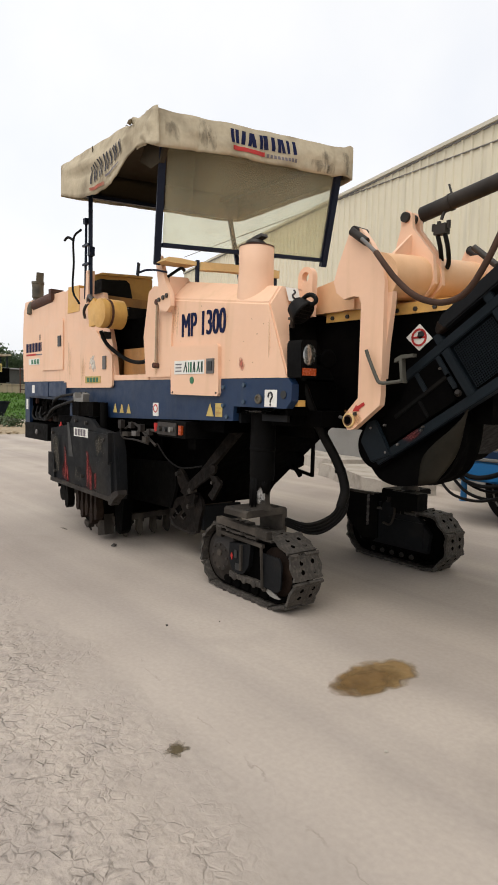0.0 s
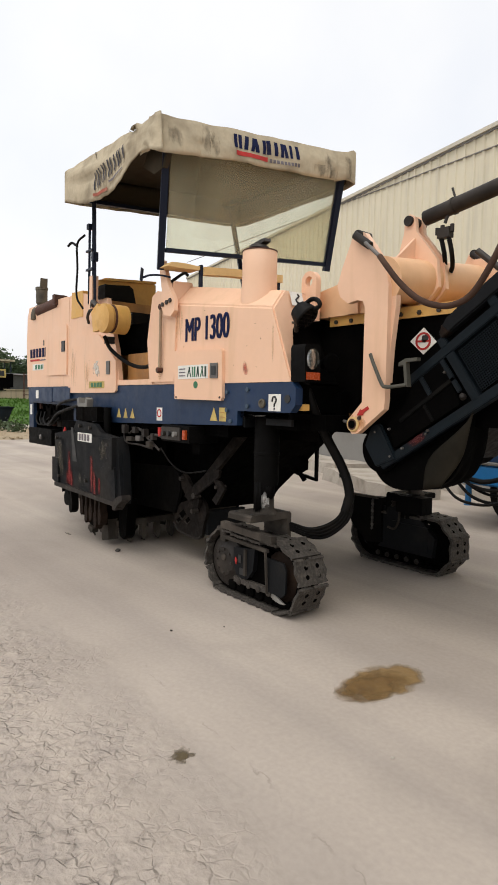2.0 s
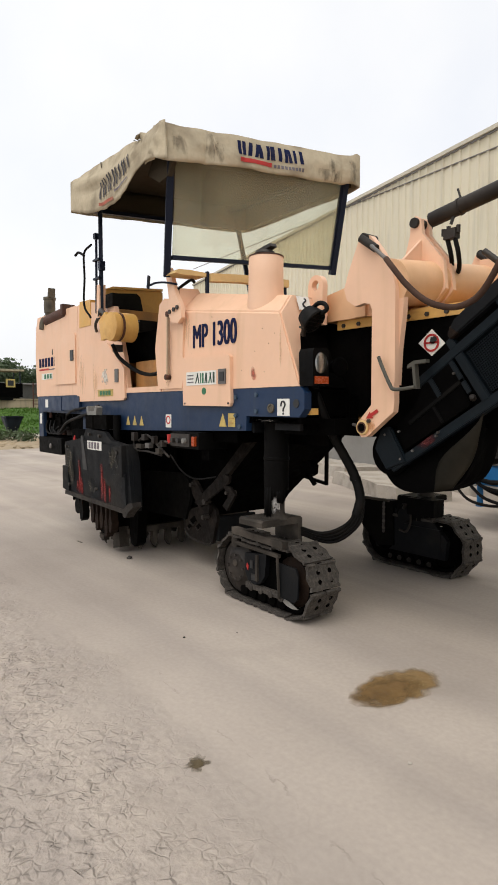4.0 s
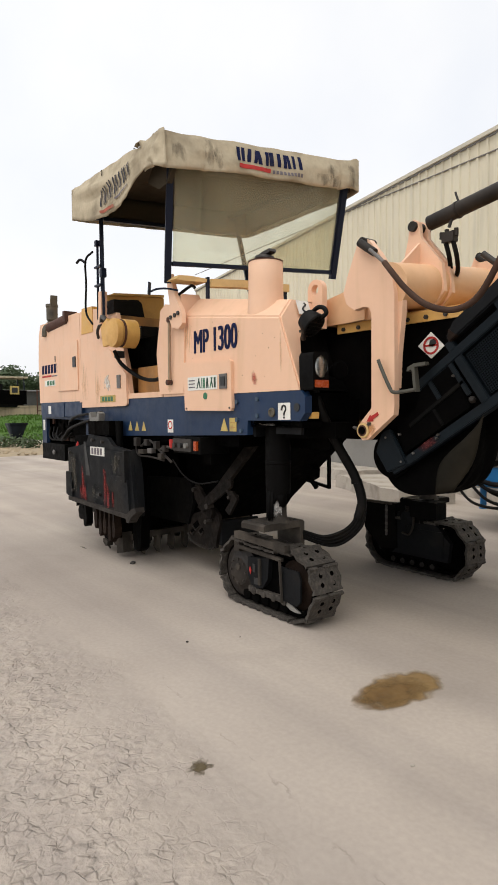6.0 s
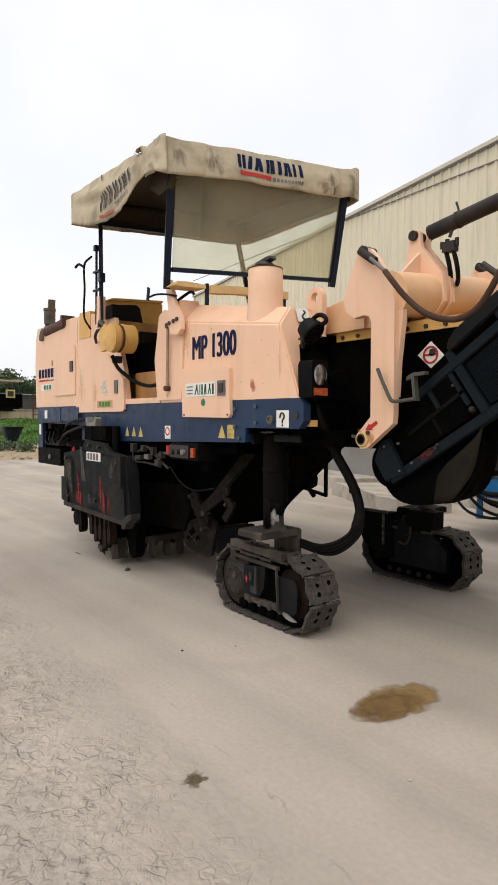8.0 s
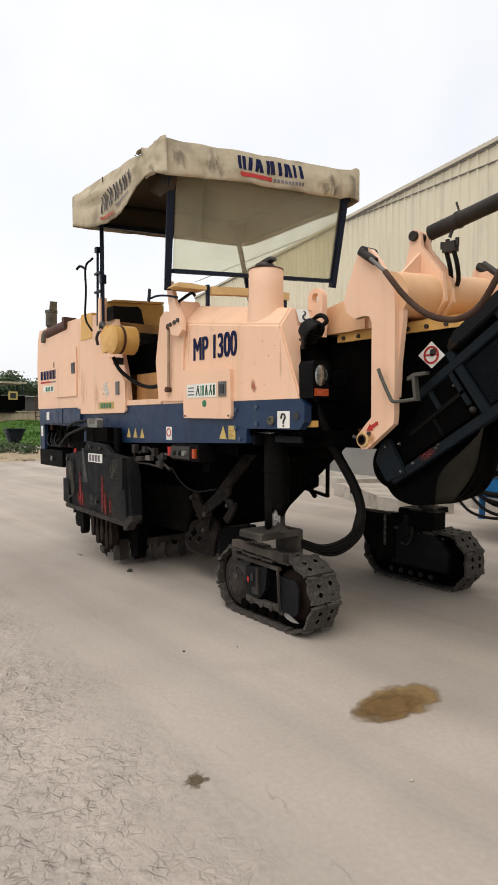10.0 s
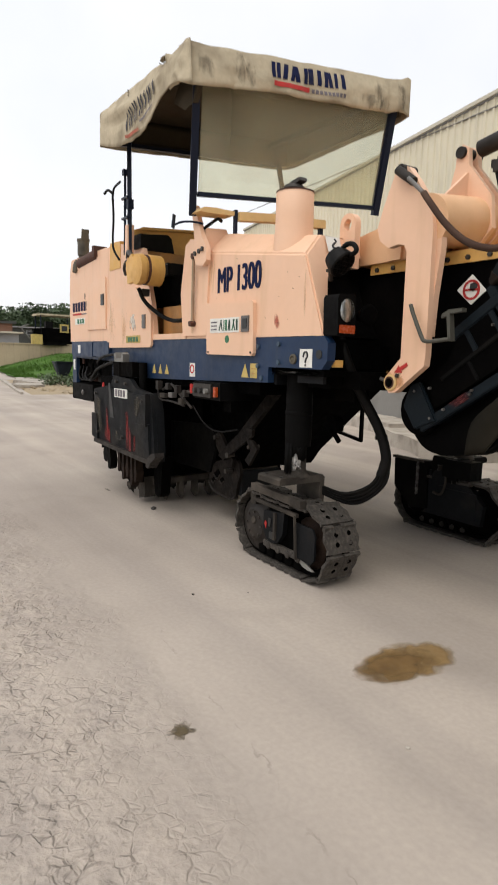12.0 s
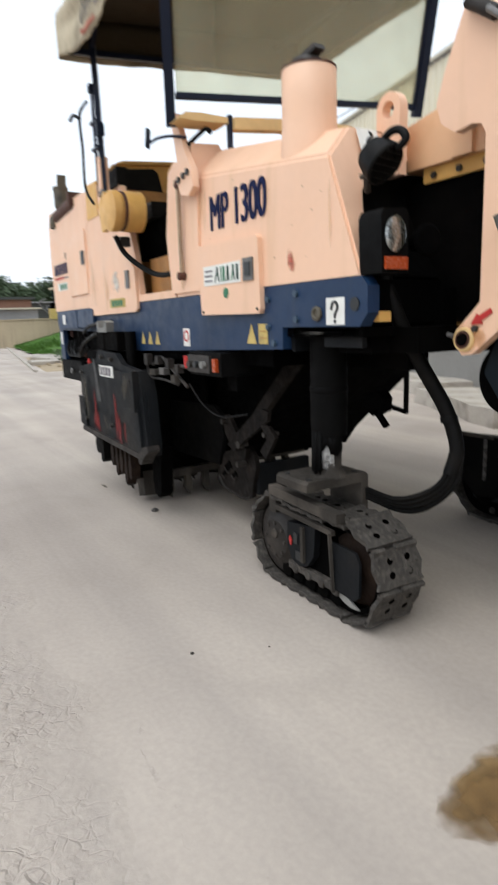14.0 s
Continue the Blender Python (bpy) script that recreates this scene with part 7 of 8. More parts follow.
part("guard_bracket", prism(B(), [(0.545, 1.59), (0.548, 1.612), (0.59, 1.632), (0.67, 1.636), (0.67, 1.618), (0.596, 1.612), (0.612, 1.475), (0.594, 1.475), (0.578, 1.60)], 0.31, 0.345), GUARD, mm, "", 0.004)
part("belt_motor", lathe(B(), (0.93, 0.36, 1.42), (0.4, -1, 0.2), [(0, 0.018), (0.02, 0.018), (0.03, 0.013), (0.04, 0.011)], 16), RODDUST, mm, "steel hydraulic motor")

# ---- stains and pebbles on the yard ----
def stain(name, cx, cy, rx, ry, rot, material, label, seed, n=72, lift=0.0015, spikes=()):
    bm = B()
    c = bm.verts.new((cx, cy, lift))
    rim = []
    for k in range(n):
        a = 2 * math.pi * k / n
        w = 1 + 0.22 * noise.noise(Vector((math.cos(a) * 1.4, math.sin(a) * 1.4, seed))) + 0.04 * noise.noise(Vector((math.cos(a) * 5, math.sin(a) * 5, seed)))
        for at, gain, width in spikes:
            off = (math.degrees(a) - at + 180) % 360 - 180
            w += gain * max(0.0, 1 - abs(off) / width)
        x, y = rx * w * math.cos(a), ry * w * math.sin(a)
        rim.append(bm.verts.new((cx + x * math.cos(rot) - y * math.sin(rot), cy + x * math.sin(rot) + y * math.cos(rot), lift)))
    for k in range(n):
        bm.faces.new((c, rim[k], rim[(k + 1) % n]))
    ob = done(name, bm, material)
    return tagged(ob, label, "stain", "", "stuff")


def soaked(name, core, edge, grain, blend, start, stop):
    """A stain that thins out towards its rim."""
    m = mat(name, core, 0.6, var=0.4, scale=12, dirt=edge, amount=0.85, dscale=6)
    n, l = m.node_tree.nodes, m.node_tree.links
    b = n["Principled BSDF"]
    co = n.new("ShaderNodeTexCoord")
    v = n.new("ShaderNodeVectorMath")
    v.operation = "DISTANCE"
    v.inputs[1].default_value = (0.5, 0.5, 0.0)
    flat = n.new("ShaderNodeVectorMath")
    flat.operation = "MULTIPLY"
    flat.inputs[1].default_value = (1, 1, 0)
    l.new(co.outputs["Generated"], flat.inputs[0])
    l.new(flat.outputs[0], v.inputs[0])
    ns = n.new("ShaderNodeTexNoise")
    ns.inputs["Scale"].default_value, ns.inputs["Detail"].default_value = grain, 8
    l.new(co.outputs["Object"], ns.inputs["Vector"])
    mm_ = n.new("ShaderNodeMath")
    mm_.operation = "MULTIPLY_ADD"
    mm_.inputs[1].default_value = blend
    l.new(ns.outputs[0], mm_.inputs[0])
    l.new(v.outputs["Value"], mm_.inputs[2])
    r = n.new("ShaderNodeMapRange")
    r.inputs[1].default_value, r.inputs[2].default_value, r.inputs[3].default_value, r.inputs[4].default_value = start, stop, 0.90, 0.0
    l.new(mm_.outputs[0], r.inputs[0])
    l.new(r.outputs[0], b.inputs["Alpha"])
    return m


OIL = soaked("wet_oil_stain", (0.150, 0.084, 0.027), (0.190, 0.112, 0.040), 13, 0.42, 0.40, 0.70)
OILEDGE = soaked("drying_oil_stain", (0.290, 0.185, 0.078), (0.235, 0.145, 0.055), 11, 0.34, 0.49, 0.64)
SPOT = soaked("dry_oil_spot", (0.118, 0.085, 0.040), (0.085, 0.062, 0.028), 40, 0.60, 0.42, 0.72)
stain("oil_stain", 0.850, -0.135, 0.335, 0.150, radians(86), OILEDGE, "pale brown rim of drying oil on the concrete", 3.0, 72, 0.0018)
stain("oil_stain", 0.862, -0.205, 0.262, 0.128, radians(90), OIL, "brown oil stain soaked into the concrete", 6.0, 72, 0.0030)
stain("oil_spot", 0.80, -1.275, 0.034, 0.034, 0.0, SPOT, "small dark star-shaped oil spot on the concrete", 8.0, 120, 0.0015, ((61, 1.2, 24), (131, 1.9, 34), (180, 0.6, 25), (262, 1.3, 22), (325, 1.6, 34)))


def pebble(x, y, r, seed, material=None):
    bm = B()
    bmesh.ops.create_icosphere(bm, subdivisions=2, radius=r)
    for v in bm.verts:
        v.co *= 1 + 0.3 * noise.noise(v.co / r * 1.3 + Vector((seed, 0, 0)))
        v.co.z *= 0.6
        v.co += Vector((x, y, r * 0.45))
    return tagged(done("pebble", bm, material or BOLT), "small dark stone on the concrete", "stone", "stones on the yard")


pebble(-2.25, 0.0, 0.026, 1)
rp = random.Random(5)
for k in range(4):
    pebble(rp.uniform(-3.5, 1.6), rp.uniform(-2.0, -0.15) + 0.0, rp.uniform(0.004, 0.009), k, (YOKE, SLAB, SOIL)[k % 3])
stain("tar_mark", -3.19, -0.08, 0.10, 0.018, radians(5), SPOT, "thin dark tar mark on the concrete", 5.0, 40)

# ---- hall beside the yard ----
WD = Vector((-0.959, 0.284, 0)).normalized()
WN = Vector((-0.284, -0.959, 0))
WP = Vector((-6.2, 7.3, 0))
WM = Matrix(((WD.x, -WN.x, 0, WP.x), (WD.y, -WN.y, 0, WP.y), (0, 0, 1, 0), (0, 0, 0, 1)))   # local x along the hall, y inwards
hall = thing("hall", "cream corrugated steel industrial hall with grey plinth", "building")


def hpart(name, bm, material, label="", bevel=0.0):
    bmesh.ops.transform(bm, matrix=WM, verts=bm.verts)
    return part(name, bm, material, hall, label, bevel)


X0, X1, PL = -14.0, 12.0, 1.05


def eaves(x):
    return 5.775 + 0.038 * (x - 0.13)


def lap(x):
    return 5.68 + 0.095 * (x - 0.13)


hpart("wall", prism(B(), [(X0, PL), (X1, PL), (X1, eaves(X1) - 0.03), (X0, eaves(X0) - 0.03)], 0.06, 12), SIDING)
hpart("plinth", box(B(), X0, X1, 0.02, 12, 0, PL), PLINTH, "stained grey concrete plinth")
bm = B()
x = X0
prof = []
while x < X1:
    prof += [(x, 0.053), (x + 0.09, 0.053), (x + 0.105, 0.028), (x + 0.14, 0.028), (x + 0.155, 0.053)]
    x += 0.21
lo = [bm.verts.new((px, py, PL + 0.02)) for px, py in prof]
hi = [bm.verts.new((px, py, eaves(px) - 0.04)) for px, py in prof]
for k in range(len(prof) - 1):
    bm.faces.new((lo[k], lo[k + 1], hi[k + 1], hi[k]))
hpart("corrugated_sheet", bm, SIDING, "cream corrugated cladding")


def strip(y0, y1, line, z0, z1):
    """A long strip along the hall whose height follows a line."""
    bm = B()
    a = [[bm.verts.new((x, y, line(x) + z)) for y, z in ((y0, z0), (y1, z0), (y1, z1), (y0, z1))] for x in (X0, X1)]
    for k in range(4):
        q = (k + 1) % 4
        bm.faces.new((a[0][k], a[0][q], a[1][q], a[1][k]))
    bm.faces.new(a[0]), bm.faces.new(a[1])
    return bm


hpart("lap_flashing", strip(0.022, 0.05, lap, -0.007, 0.007), PLINTH, "thin lapped joint of the cladding")
# grey strip paints the shadow line below the eaves trim
hpart("eaves_shadow_strip", strip(0.015, 0.05, eaves, -0.085, -0.065), GREYW)
hpart("eaves_trim", strip(-0.02, 0.3, eaves, -0.062, 0.0), PALETRIM, "pale eaves flashing")
hpart("roof", prism(B(), [(0.3, eaves(X0) - 0.1), (6.0, 5.6), (11.8, eaves(X0) - 0.1)], X0 + 0.1, X1 - 0.1, "x"), PALETRIM)
# concrete slabs lying along the plinth
def slab(cx, cy, length, width, h, rz, seed):
    bm = B()
    box(bm, -length / 2, length / 2, -width / 2, width / 2, 0.0, h)
    bmesh.ops.subdivide_edges(bm, edges=bm.edges, cuts=9, use_grid_fill=True)
    for v in bm.verts:
        p = v.co.copy()
        v.co.x += 0.05 * noise.noise(p * 1.7 + Vector((seed, 0, 0)))
        v.co.y += 0.07 * noise.noise(p * 1.9 + Vector((0, seed, 0)))
        v.co.z += (0.022 * noise.noise(p * 2.4 + Vector((0, 0, seed))) - 0.03 * abs(p.x) / length) if p.z > 0.01 else 0
    bmesh.ops.transform(bm, matrix=pose(cx, cy, 0.02, 0, 0, rz), verts=bm.verts)
    for v in bm.verts:
        if v.co.z < 0.03:
            v.co.z = 0.0
    return tagged(done("concrete_slab", bm, SLAB, None, "", 0.012), "rough pale concrete slab lying beside the hall", "slab", "slabs along the hall")


slab(-3.72, 5.42, 2.45, 0.95, 0.21, -25, 1)
slab(-6.55, 6.95, 2.7, 0.85, 0.20, -16, 2)
slab(-9.4, 7.75, 2.6, 0.9, 0.18, -17, 5)
slab(-2.35, 6.35, 1.5, 0.7, 0.12, -20, 7)

# ---- blue machine with cable drum, beyond the far crawler ----
bmn = thing("blue_trailer", "bright blue steel trailer with black hoses", "trailer")
TM = pose(-1.0, 4.45, 0, 0, 0, -8)


def tpart(name, bm, material, label="", bevel=0.01):
    bmesh.ops.transform(bm, matrix=TM, verts=bm.verts)
    return part(name, bm, material, bmn, label, bevel)


tpart("side_panel", box(B(), -0.42, 2.2, -0.50, -0.44, 0.475, 0.715), BLUE, "scuffed blue side panel", 0.02)
tpart("panel_rim", box(B(), -0.43, 2.2, -0.52, -0.30, 0.715, 0.745), SADDLE, "pale worn edge")
tpart("tank", box(B(), -0.42, 2.2, -0.08, 0.7, 0.42, 0.82), BLUE, "scuffed blue tank")
tpart("deck_plate", box(B(), -0.30, 2.2, -0.40, 0.6, 0.745, 0.825), NAVY, "dark blue deck plate", 0.006)
tpart("side_board", box(B(), -0.06, 0.30, -0.26, -0.22, 0.825, 0.99), SOIL, "tan board", 0.006)
tpart("locker", box(B(), 0.32, 1.9, -0.34, 0.4, 0.825, 1.16), BLUE, "blue steel locker", 0.015)
tpart("locker", box(B(), -0.30, -0.08, -0.30, 0.3, 0.825, 0.98), BLUE, "blue steel locker", 0.015)
tpart("axle", cyl(B(), (0.44, -0.36, 0.41), (0.44, 0.65, 0.41), 0.05, 12), BLACK, "", 0.0)
tpart("prop_leg", cyl(B(), (-0.19, -0.40, 0.22), (-0.19, -0.40, 0.50), 0.038, 14), BLUE, "raised blue jack leg", 0.0)
tpart("prop_foot", cyl(B(), (-0.19, -0.40, 0.205), (-0.19, -0.40, 0.222), 0.05, 14), BLUE, "", 0.0)
for pts, r_ in (([(-1.53, 3.92, 0.57), (-1.36, 3.83, 0.40), (-1.15, 3.77, 0.30), (-0.83, 3.74, 0.29), (-0.55, 3.77, 0.40), (-0.36, 3.83, 0.61), (-0.10, 3.87, 0.89)], 0.017),
                ([(-1.40, 3.92, 0.64), (-1.23, 3.86, 0.47), (-1.00, 3.81, 0.34), (-0.69, 3.79, 0.32), (-0.41, 3.82, 0.45), (-0.14, 3.87, 0.64)], 0.019),
                ([(-1.32, 3.89, 0.62), (-1.13, 3.84, 0.56), (-0.88, 3.81, 0.54), (-0.60, 3.81, 0.64), (-0.41, 3.83, 0.82), (-0.23, 3.87, 1.06)], 0.028),
                ([(-1.27, 3.87, 0.61), (-1.08, 3.82, 0.49), (-0.81, 3.79, 0.45), (-0.55, 3.81, 0.52), (-0.35, 3.84, 0.68), (-0.14, 3.87, 0.85)], 0.021),
                ([(-1.19, 3.87, 0.56), (-1.00, 3.83, 0.44), (-0.73, 3.81, 0.40), (-0.48, 3.82, 0.51)], 0.017)):
    part("hose", pipe(B(), pts, r_, 8), RUBBER, bmn, "black rubber hose")
part("hose_coupling", cyl(B(), (-1.20, 3.85, 0.59), (-1.13, 3.83, 0.56), 0.034, 12), LATCH, bmn)
wheel = part("wheel", lathe(B(), (-0.575, 4.06, 0.41), (0, 1, 0), [(0.03, 0.31), (0.0, 0.33), (0.01, 0.39), (0.04, 0.41), (0.17, 0.41), (0.20, 0.39), (0.21, 0.31)], 40), RUBBER, bmn, "black rubber tyre")
part("rim", lathe(B(), (-0.575, 4.075, 0.41), (0, 1, 0), [(0.02, 0.05), (0.01, 0.10), (0.05, 0.18), (0.05, 0.26), (0.0, 0.31), (0.1, 0.312)], 32), WHEELRIM, wheel, "dusty grey wheel disc")

# ---- far left: verge, terrace wall, trees, parked machines ----
def kerb_line(x):
    return 2.50 - 0.139 * (x + 18.0)


def bank(u, v):
    return min(1.0, u * 1.3 + 0.05) * min(1.0, v * 5 + 0.05)


def verge():
    bm = B()
    nx, ny = 40, 24
    g = []
    for i in range(nx + 1):
        row = []
        for j in range(ny + 1):
            u, v = i / nx, j / ny
            x = -27.0 - 19.0 * u
            y = kerb_line(x) + 0.9 - 0.5 * u + 22.0 * v + 0.5 * noise.noise(Vector((x * 0.4, 2.0, 0)))
            z = 0.03 + 1.25 * bank(u, v) + 0.10 * noise.noise(Vector((x * 0.35, y * 0.35, 0))) * min(1, u * 4) * min(1, v * 8)
            row.append(bm.verts.new((x, y, max(0.012, z))))
        g.append(row)
    for i in range(nx):
        for j in range(ny):
            bm.faces.new((g[i][j], g[i][j + 1], g[i + 1][j + 1], g[i + 1][j]))
    return bm


tagged(done("verge", verge(), GRASS, None, "", 0, 2, 80), "rough green grass bank", "grass", "", "structure")


def grass_tufts():
    bm = B()
    r = random.Random(11)
    for k in range(9000):
        u, v = r.random(), r.random() ** 1.8 * 0.65
        x = -27.0 - 18.8 * u
        y = kerb_line(x) + 1.0 - 0.5 * u + 22.0 * v
        z = 1.25 * bank(u, v)
        if noise.noise(Vector((x * 0.5, y * 0.5, 4))) < -0.25 and u < 0.4:
            continue
        a, h, w = r.uniform(0, 6.28), r.uniform(0.06, 0.20), r.uniform(0.03, 0.06)
        dx, dy = math.cos(a) * w, math.sin(a) * w
        bend = (r.uniform(-0.1, 0.1), r.uniform(-0.1, 0.1))
        bm.faces.new([bm.verts.new(p) for p in ((x - dx, y - dy, z), (x + dx, y + dy, z), (x + bend[0], y + bend[1], z + h))])
    return bm


tagged(done("grass", grass_tufts(), GRASS), "uneven green grass on the bank", "grass", "", "stuff")
kb = B()
for k in range(30):
    x0 = -18.0 - k * 1.0
    box(kb, -0.98, 0.0, -0.06, 0.04, 0.0, 0.07, pose(x0, kerb_line(x0), 0, 0, 0, -7.9))
tagged(done("kerb", kb, SLAB, None, "", 0.01), "pale concrete kerb stones", "kerb", "", "structure")
so = B()
sg = [[so.verts.new((-17.6 - 1.0 * i, kerb_line(-17.6 - i) + 0.07 + 1.3 * j, -0.01 + 0.06 * (j > 0 and i > 0) + 0.05 * (j > 0 and i > 0) * abs(noise.noise(Vector((i * 0.7, j * 0.9, 3)))))) for j in range(9)] for i in range(12)]
for i in range(11):
    for j in range(8):
        so.faces.new((sg[i][j], sg[i][j + 1], sg[i + 1][j + 1], sg[i + 1][j]))
tagged(done("verge", so, SOIL, None, "", 0, 2, 80), "bare sandy soil between kerb and grass", "soil", "", "structure")
sb = B()
for k in range(90):
    a = rp.uniform(0, 6.28)
    d = rp.uniform(0, 1.4)
    bmesh.ops.create_icosphere(sb, subdivisions=1, radius=rp.uniform(0.03, 0.12), matrix=Matrix.Translation((-20.0 + d * math.cos(a) * 1.7, 4.4 + d * math.sin(a), 0.05)) @ Matrix.Diagonal((1, 1, 0.4, 1)))
tagged(done("rubble", sb, SOIL), "heap of sandy rubble at the yard's edge", "rubble", "", "stuff")
for cx, cy, ln, wd, rz in ((-22.3, 3.75, 1.6, 1.1, -12), (-24.4, 4.7, 2.2, 1.2, 6), (-26.2, 4.75, 1.5, 1.4, -20), (-28.0, 5.0, 1.7, 0.9, -8), (-25.4, 6.9, 2.6, 1.5, 10)):
    bs = B()
    box(bs, -ln / 2, ln / 2, -wd / 2, wd / 2, 0.0, 0.13)
    bmesh.ops.subdivide_edges(bs, edges=bs.edges, cuts=4, use_grid_fill=True)
    for v in bs.verts:
        v.co.xy += Vector((noise.noise(v.co * 2.1 + Vector((cx, 0, 0))), noise.noise(v.co * 2.1 + Vector((0, cx, 0))))) * 0.16
    bmesh.ops.transform(bs, matrix=pose(cx, cy, 0.0, 0, 0, rz), verts=bs.verts)
    tagged(done("broken_slab", bs, SLAB, None, "", 0.02), "broken pale concrete slab lying on the soil", "slab", "slabs beside the grass")


def bush(cx, cy, w, h, seed):
    """A low shrub: a few stems and many small leaves."""
    t_ = thing("bush", "small green bush growing beside broken slabs", "bush")
    r_ = random.Random(seed)
    st, lv = B(), B()
    for k in range(7):
        a = r_.uniform(0, 6.28)
        e = Vector((cx + math.cos(a) * w * 0.35, cy + math.sin(a) * w * 0.35, h * r_.uniform(0.5, 0.9)))
        pipe(st, [(cx, cy, 0.02), ((cx + e.x) / 2, (cy + e.y) / 2, e.z * 0.6), e], 0.012, 5, 2)
        for m_ in range(70):
            c = e + Vector((r_.gauss(0, 0.22) * w, r_.gauss(0, 0.22) * w, r_.gauss(-0.1, 0.22) * h))
            c.z = max(0.05, c.z)
            u = Vector((r_.gauss(0, 1), r_.gauss(0, 1), r_.gauss(0, 1))).normalized() * r_.uniform(0.03, 0.06)
            w_ = u.orthogonal() * 0.5
            lv.faces.new([lv.verts.new(q) for q in (c - u, c + w_, c + u, c - w_)])
    part("stem", st, BARK, t_)
    part("crown", lv, LEAF, t_)


bush(-22.6, 4.75, 0.75, 0.50, 4)
bush(-21.4, 5.3, 0.6, 0.45, 6)

tw = B()
WC = [(-46.0, 5.6), (-43.6, 10.2), (-41.7, 16.0), (-41.0, 40.0)]
for (xa, ya), (xb, yb) in list(zip(WC, WC[1:])) + [((-66.0, 7.4), (-46.0, 5.6))]:
    L = math.hypot(xb - xa, yb - ya)
    m_ = Matrix.Translation((xa, ya, 0)) @ Matrix.Rotation(math.atan2(yb - ya, xb - xa), 4, "Z")
    box(tw, 0, L, 0.0, 0.45, 0.0, 1.95, m_)
    box(tw, -0.03, L + 0.03, -0.06, 0.50, 1.95, 2.03, m_)
tagged(done("terrace_wall", tw, WALLMAT, None, "", 0.02), "stained ochre retaining wall", "wall", "", "structure")
tb = B()
prism(tb, [(-140, 14.0), (-66.0, 7.7), (-46.2, 5.9), (-43.9, 10.2), (-42.0, 16.0), (-41.3, 40.0), (-41.3, 60.0), (-140, 60.0)], 0.0, 1.9, "z")
tagged(done("terrace", tb, SOIL), "raised terrace behind the retaining wall", "ground", "", "structure")

hp = thing("hopper", "dark blue steel hopper standing on the grass", "hopper")
hb = B()
HC = Vector((-23.6, 5.48, 0.06))
ring0 = [(-0.16, -0.12), (0.16, -0.12), (0.16, 0.12), (-0.16, 0.12)]
lo = [hb.verts.new(HC + Vector((x, y, 0.18))) for x, y in ring0]
hi = [hb.verts.new(HC + Vector((x * 2.4, y * 3.0, 0.94))) for x, y in ring0]
for k in range(4):
    hb.faces.new((lo[k], lo[(k + 1) % 4], hi[(k + 1) % 4], hi[k]))
hb.faces.new(lo)
hpo = part("bin", hb, CONVEY, hp)
hps = hpo.modifiers.new("thickness", "SOLIDIFY")
hps.thickness = 0.03
part("foot_frame", box(B(), HC.x - 0.18, HC.x + 0.18, HC.y - 0.16, HC.y + 0.16, 0.0, 0.25), CHASSIS, hp)
part("bin_rim", box(B(), HC.x + 0.375, HC.x + 0.42, HC.y - 0.38, HC.y + 0.38, 0.95, 1.01), CONVEY, hp)

# distant paver under its own roof
pv = thing("road_paver", "distant dark road paver under a tan roof, beside the wall", "paver")
PX, PY, PZ = -44.2, 10.9, 1.9
part("body", box(B(), PX - 1.2, PX + 1.2, PY - 1.2, PY + 1.3, PZ + 0.25, PZ + 1.25), CHASSIS, pv, "", 0.08)
part("undercarriage", box(B(), PX - 1.1, PX + 1.1, PY - 1.0, PY + 1.1, PZ, PZ + 0.4), BLACK, pv)
part("roof", box(B(), PX - 0.9, PX + 1.0, PY - 1.35, PY + 1.5, PZ + 2.15, PZ + 2.28), CANVAS, pv, "tan roof", 0.05)
for yy in (-1.15, 1.25):
    for xx in (-0.7, 0.8):
        bar("roof_post", (PX + xx, PY + yy, PZ + 1.2), (PX + xx, PY + yy, PZ + 2.16), 0.07, FRAME, pv)
part("control_panel", box(B(), PX + 1.22, PX + 1.27, PY + 0.1, PY + 0.75, PZ + 0.95, PZ + 1.55), SIGNYEL, pv, "yellow framed panel", 0.02)
part("panel_face", box(B(), PX + 1.27, PX + 1.30, PY + 0.22, PY + 0.63, PZ + 1.06, PZ + 1.44), BLACKINK, pv)
part("seat", box(B(), PX, PX + 0.5, PY - 0.7, PY - 0.2, PZ + 1.25, PZ + 1.75), RUBBER, pv, "", 0.06)
ym = thing("plate_compactor", "small yellow machine standing on the terrace", "compactor")
part("body", box(B(), -42.9, -42.4, 8.9, 9.6, 1.95, 2.65), SIGNYEL, ym, "", 0.12, 3)
part("engine", box(B(), -42.85, -42.45, 9.0, 9.5, 2.6, 3.05), CHASSIS, ym, "", 0.08)
part("handle", pipe(B(), [(-42.5, 8.8, 2.3), (-42.45, 8.4, 2.7), (-42.45, 8.2, 3.1), (-42.5, 8.7, 3.3)], 0.05), LATCH, ym)
fence = thing("fence", "rusty post fence along the terrace", "fence")
for k in range(10):
    part("post", box(B(), -41.75, -41.68, 12.5 + k * 1.0, 12.57 + k * 1.0, 1.0, 3.2), RUST, fence)
for z_ in (1.6, 2.3, 3.0):
    part("rail", box(B(), -41.78, -41.74, 12.5, 21.6, z_, z_ + 0.06), RUST, fence)
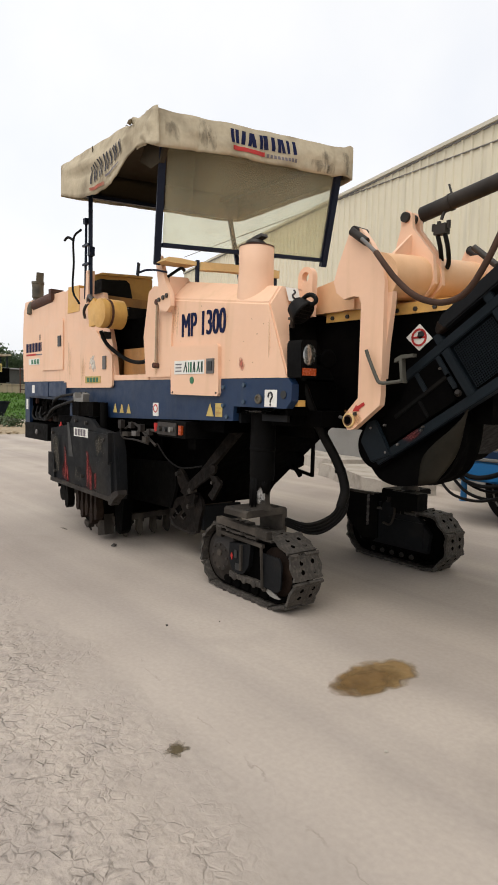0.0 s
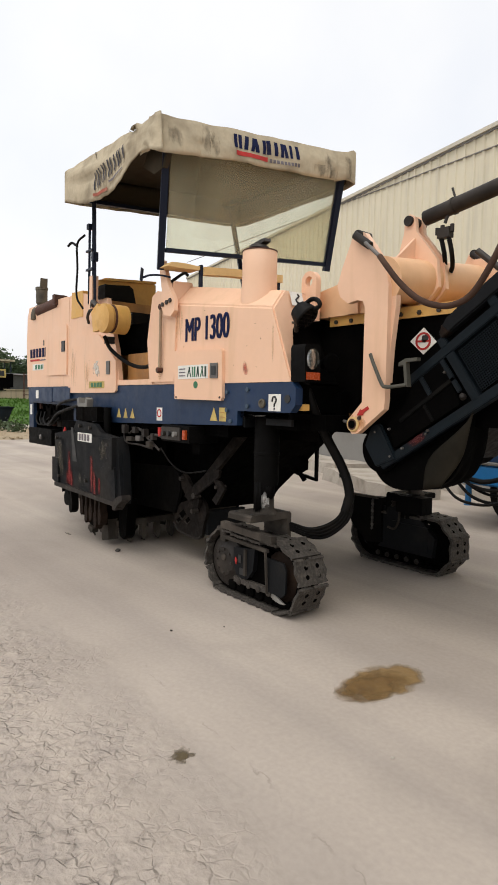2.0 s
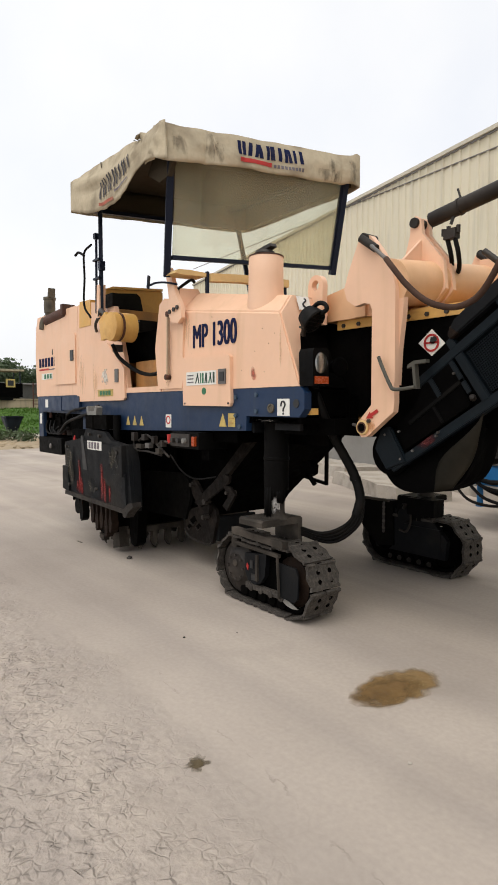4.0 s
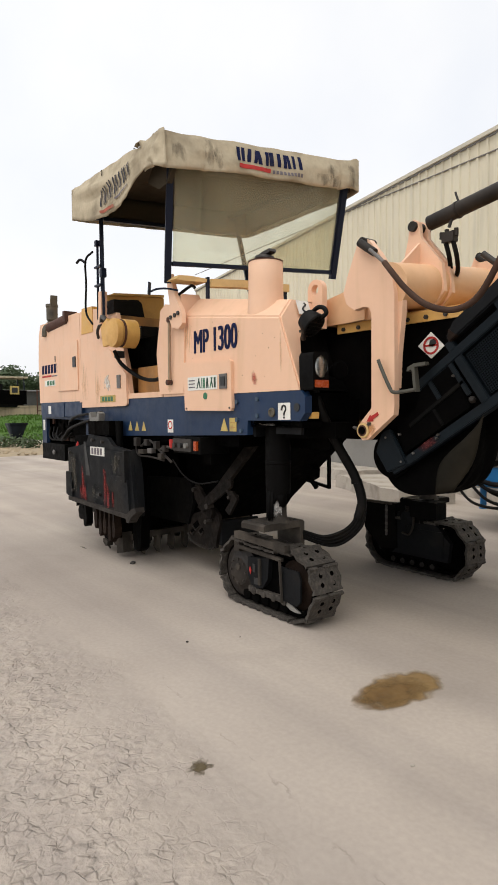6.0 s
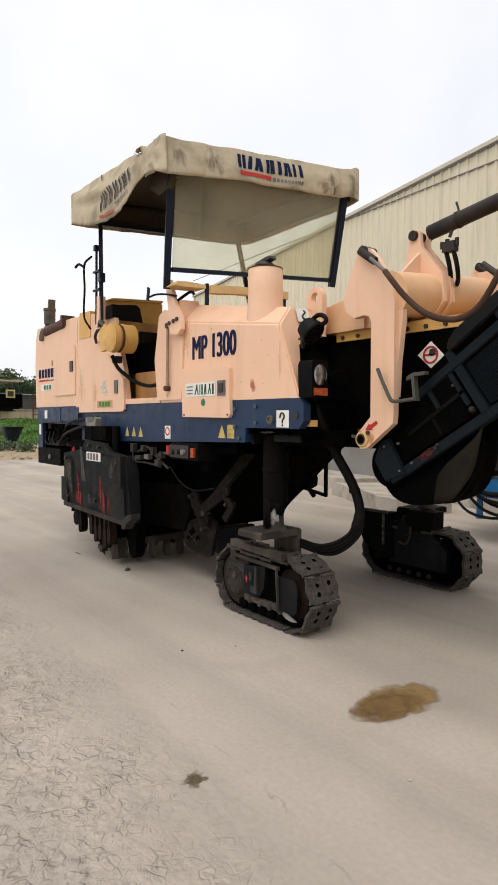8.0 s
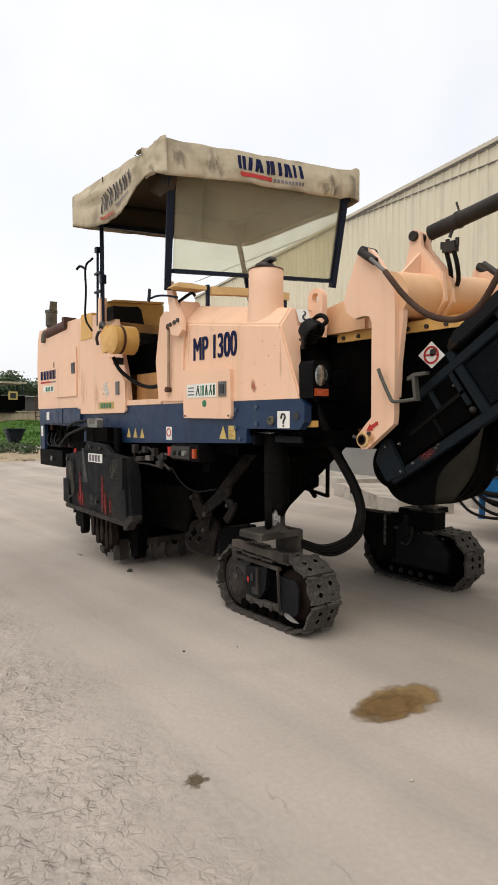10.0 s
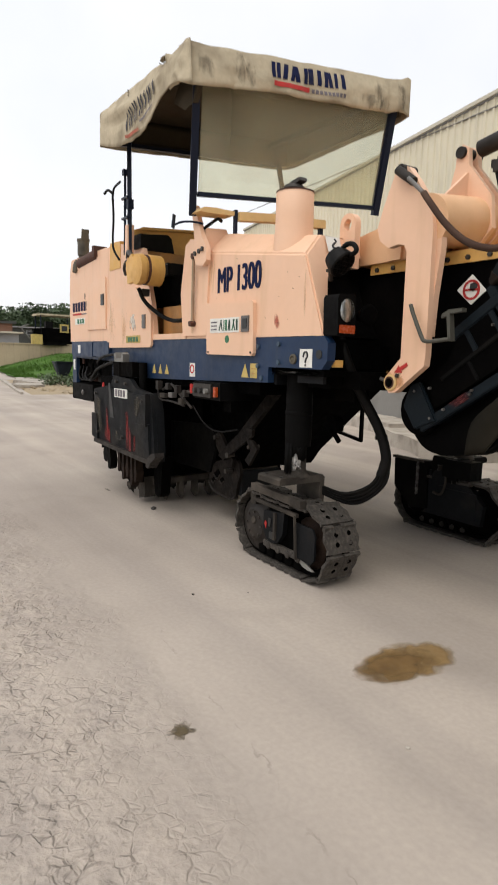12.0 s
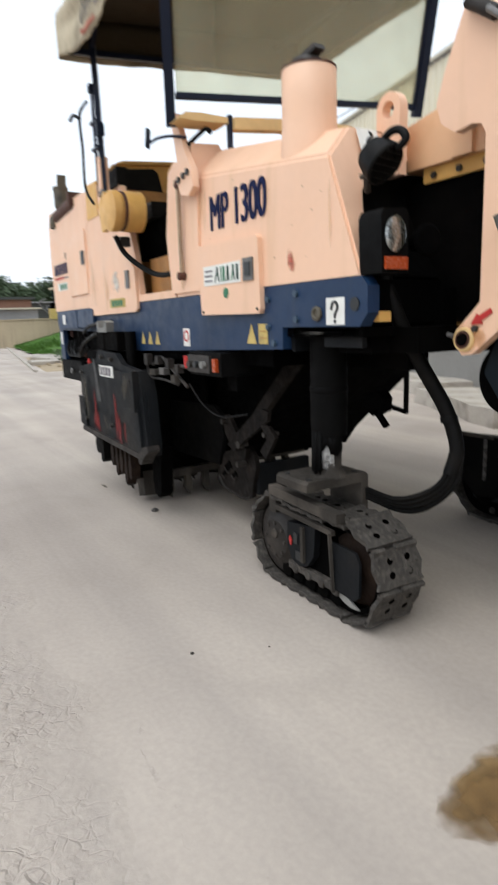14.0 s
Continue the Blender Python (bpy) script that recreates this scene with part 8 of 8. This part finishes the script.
for nm, a, b2, c, d, h, mt, rf, lb_ in (("brown_shed", -60.5, -55.5, 6.75, 10.4, 3.85, BRICK, ROOFDARK, "low shed with brown brick walls and dark flat roof"), ("grey_shed", -53.5, -49.6, 6.5, 9.6, 2.85, GREYW, PALETRIM, "low grey rendered shed with a pale roof edge"), ("dark_shed", -70.0, -66.0, 8.6, 34.0, 3.95, ROOFDARK, GREYW, "long low dark shed")):
    th = thing(nm, lb_, "shed")
    part("wall", box(B(), a, b2, c, d, 1.9, h), mt, th)
    part("roof", box(B(), a - 0.3, b2 + 0.3, c - 0.3, d + 0.3, h, h + (0.22 if rf is ROOFDARK else 0.12)), rf, th)
    for k in range(6 if d - c > 10 else 0):
        w0 = c + (d - c) * (k + 0.3) / 6
        wp = part("window", box(B(), b2 - 0.02, b2 + 0.03, w0, w0 + 0.8, h - 0.75, h - 0.3), GREYW, th)
        part("pane", box(B(), b2 + 0.03, b2 + 0.04, w0 + 0.08, w0 + 0.72, h - 0.69, h - 0.36), BLACKINK, wp)


def tree_mesh(seed, height, spread):
    r = random.Random(seed)
    tb_ = B()
    limbs = []
    pipe(tb_, [(0, 0, 0), (0.05, 0.02, height * 0.25), (-0.05, 0.06, height * 0.5)], 0.14, 7, 3)
    for k in range(11):
        a = r.uniform(0, 6.28)
        h0 = height * r.uniform(0.2, 0.5)
        e = Vector((math.cos(a) * spread * r.uniform(0.3, 0.8), math.sin(a) * spread * r.uniform(0.3, 0.8), height * r.uniform(0.28, 0.95)))
        pipe(tb_, [(0, 0, h0), e * 0.5 + Vector((0, 0, h0 * 0.4)), e], 0.05, 5, 3)
        limbs.append(e)
    vs, fs = [], []
    for k in range(3600):
        e = r.choice(limbs)
        g3 = [max(-1.7, min(1.7, r.gauss(0, 1))) for _ in range(3)]
        c = e + Vector((g3[0] * 0.27 * spread, g3[1] * 0.27 * spread, g3[2] * 0.13 * height))
        if c.z < height * 0.08:
            continue
        s = r.uniform(0.10, 0.22)
        u = Vector((r.gauss(0, 1), r.gauss(0, 1), r.gauss(0, 1))).normalized()
        w = u.orthogonal().normalized()
        i = len(vs)
        vs += [c - u * s, c + w * s * 0.5, c + u * s, c - w * s * 0.5]
        fs.append((i, i + 1, i + 2, i + 3))
    me = bpy.data.meshes.new("crown")
    me.from_pydata([tuple(v) for v in vs], [], fs)
    me.materials.append(LEAF)
    tm = bpy.data.meshes.new("trunk")
    tb_.to_mesh(tm)
    tb_.free()
    tm.materials.append(BARK)
    return tm, me


kinds = [tree_mesh(s, 4.2, 1.9) for s in (1, 2, 3)]
rt = random.Random(9)
for k in range(30):
    tm, cm = kinds[k % 3]
    t = thing("tree", "leafy green tree behind the terrace wall", "tree", "row of trees")
    a, b2 = new("trunk", tm), new("crown", cm)
    a.parent = b2.parent = t
    s = rt.uniform(0.88, 1.20)
    t.matrix_world = Matrix.Translation((-74 + rt.uniform(-2.0, 2.5), 2 + k * 1.35, 1.9)) @ Matrix.Rotation(rt.uniform(0, 6.28), 4, "Z") @ Matrix.Scale(s, 4)
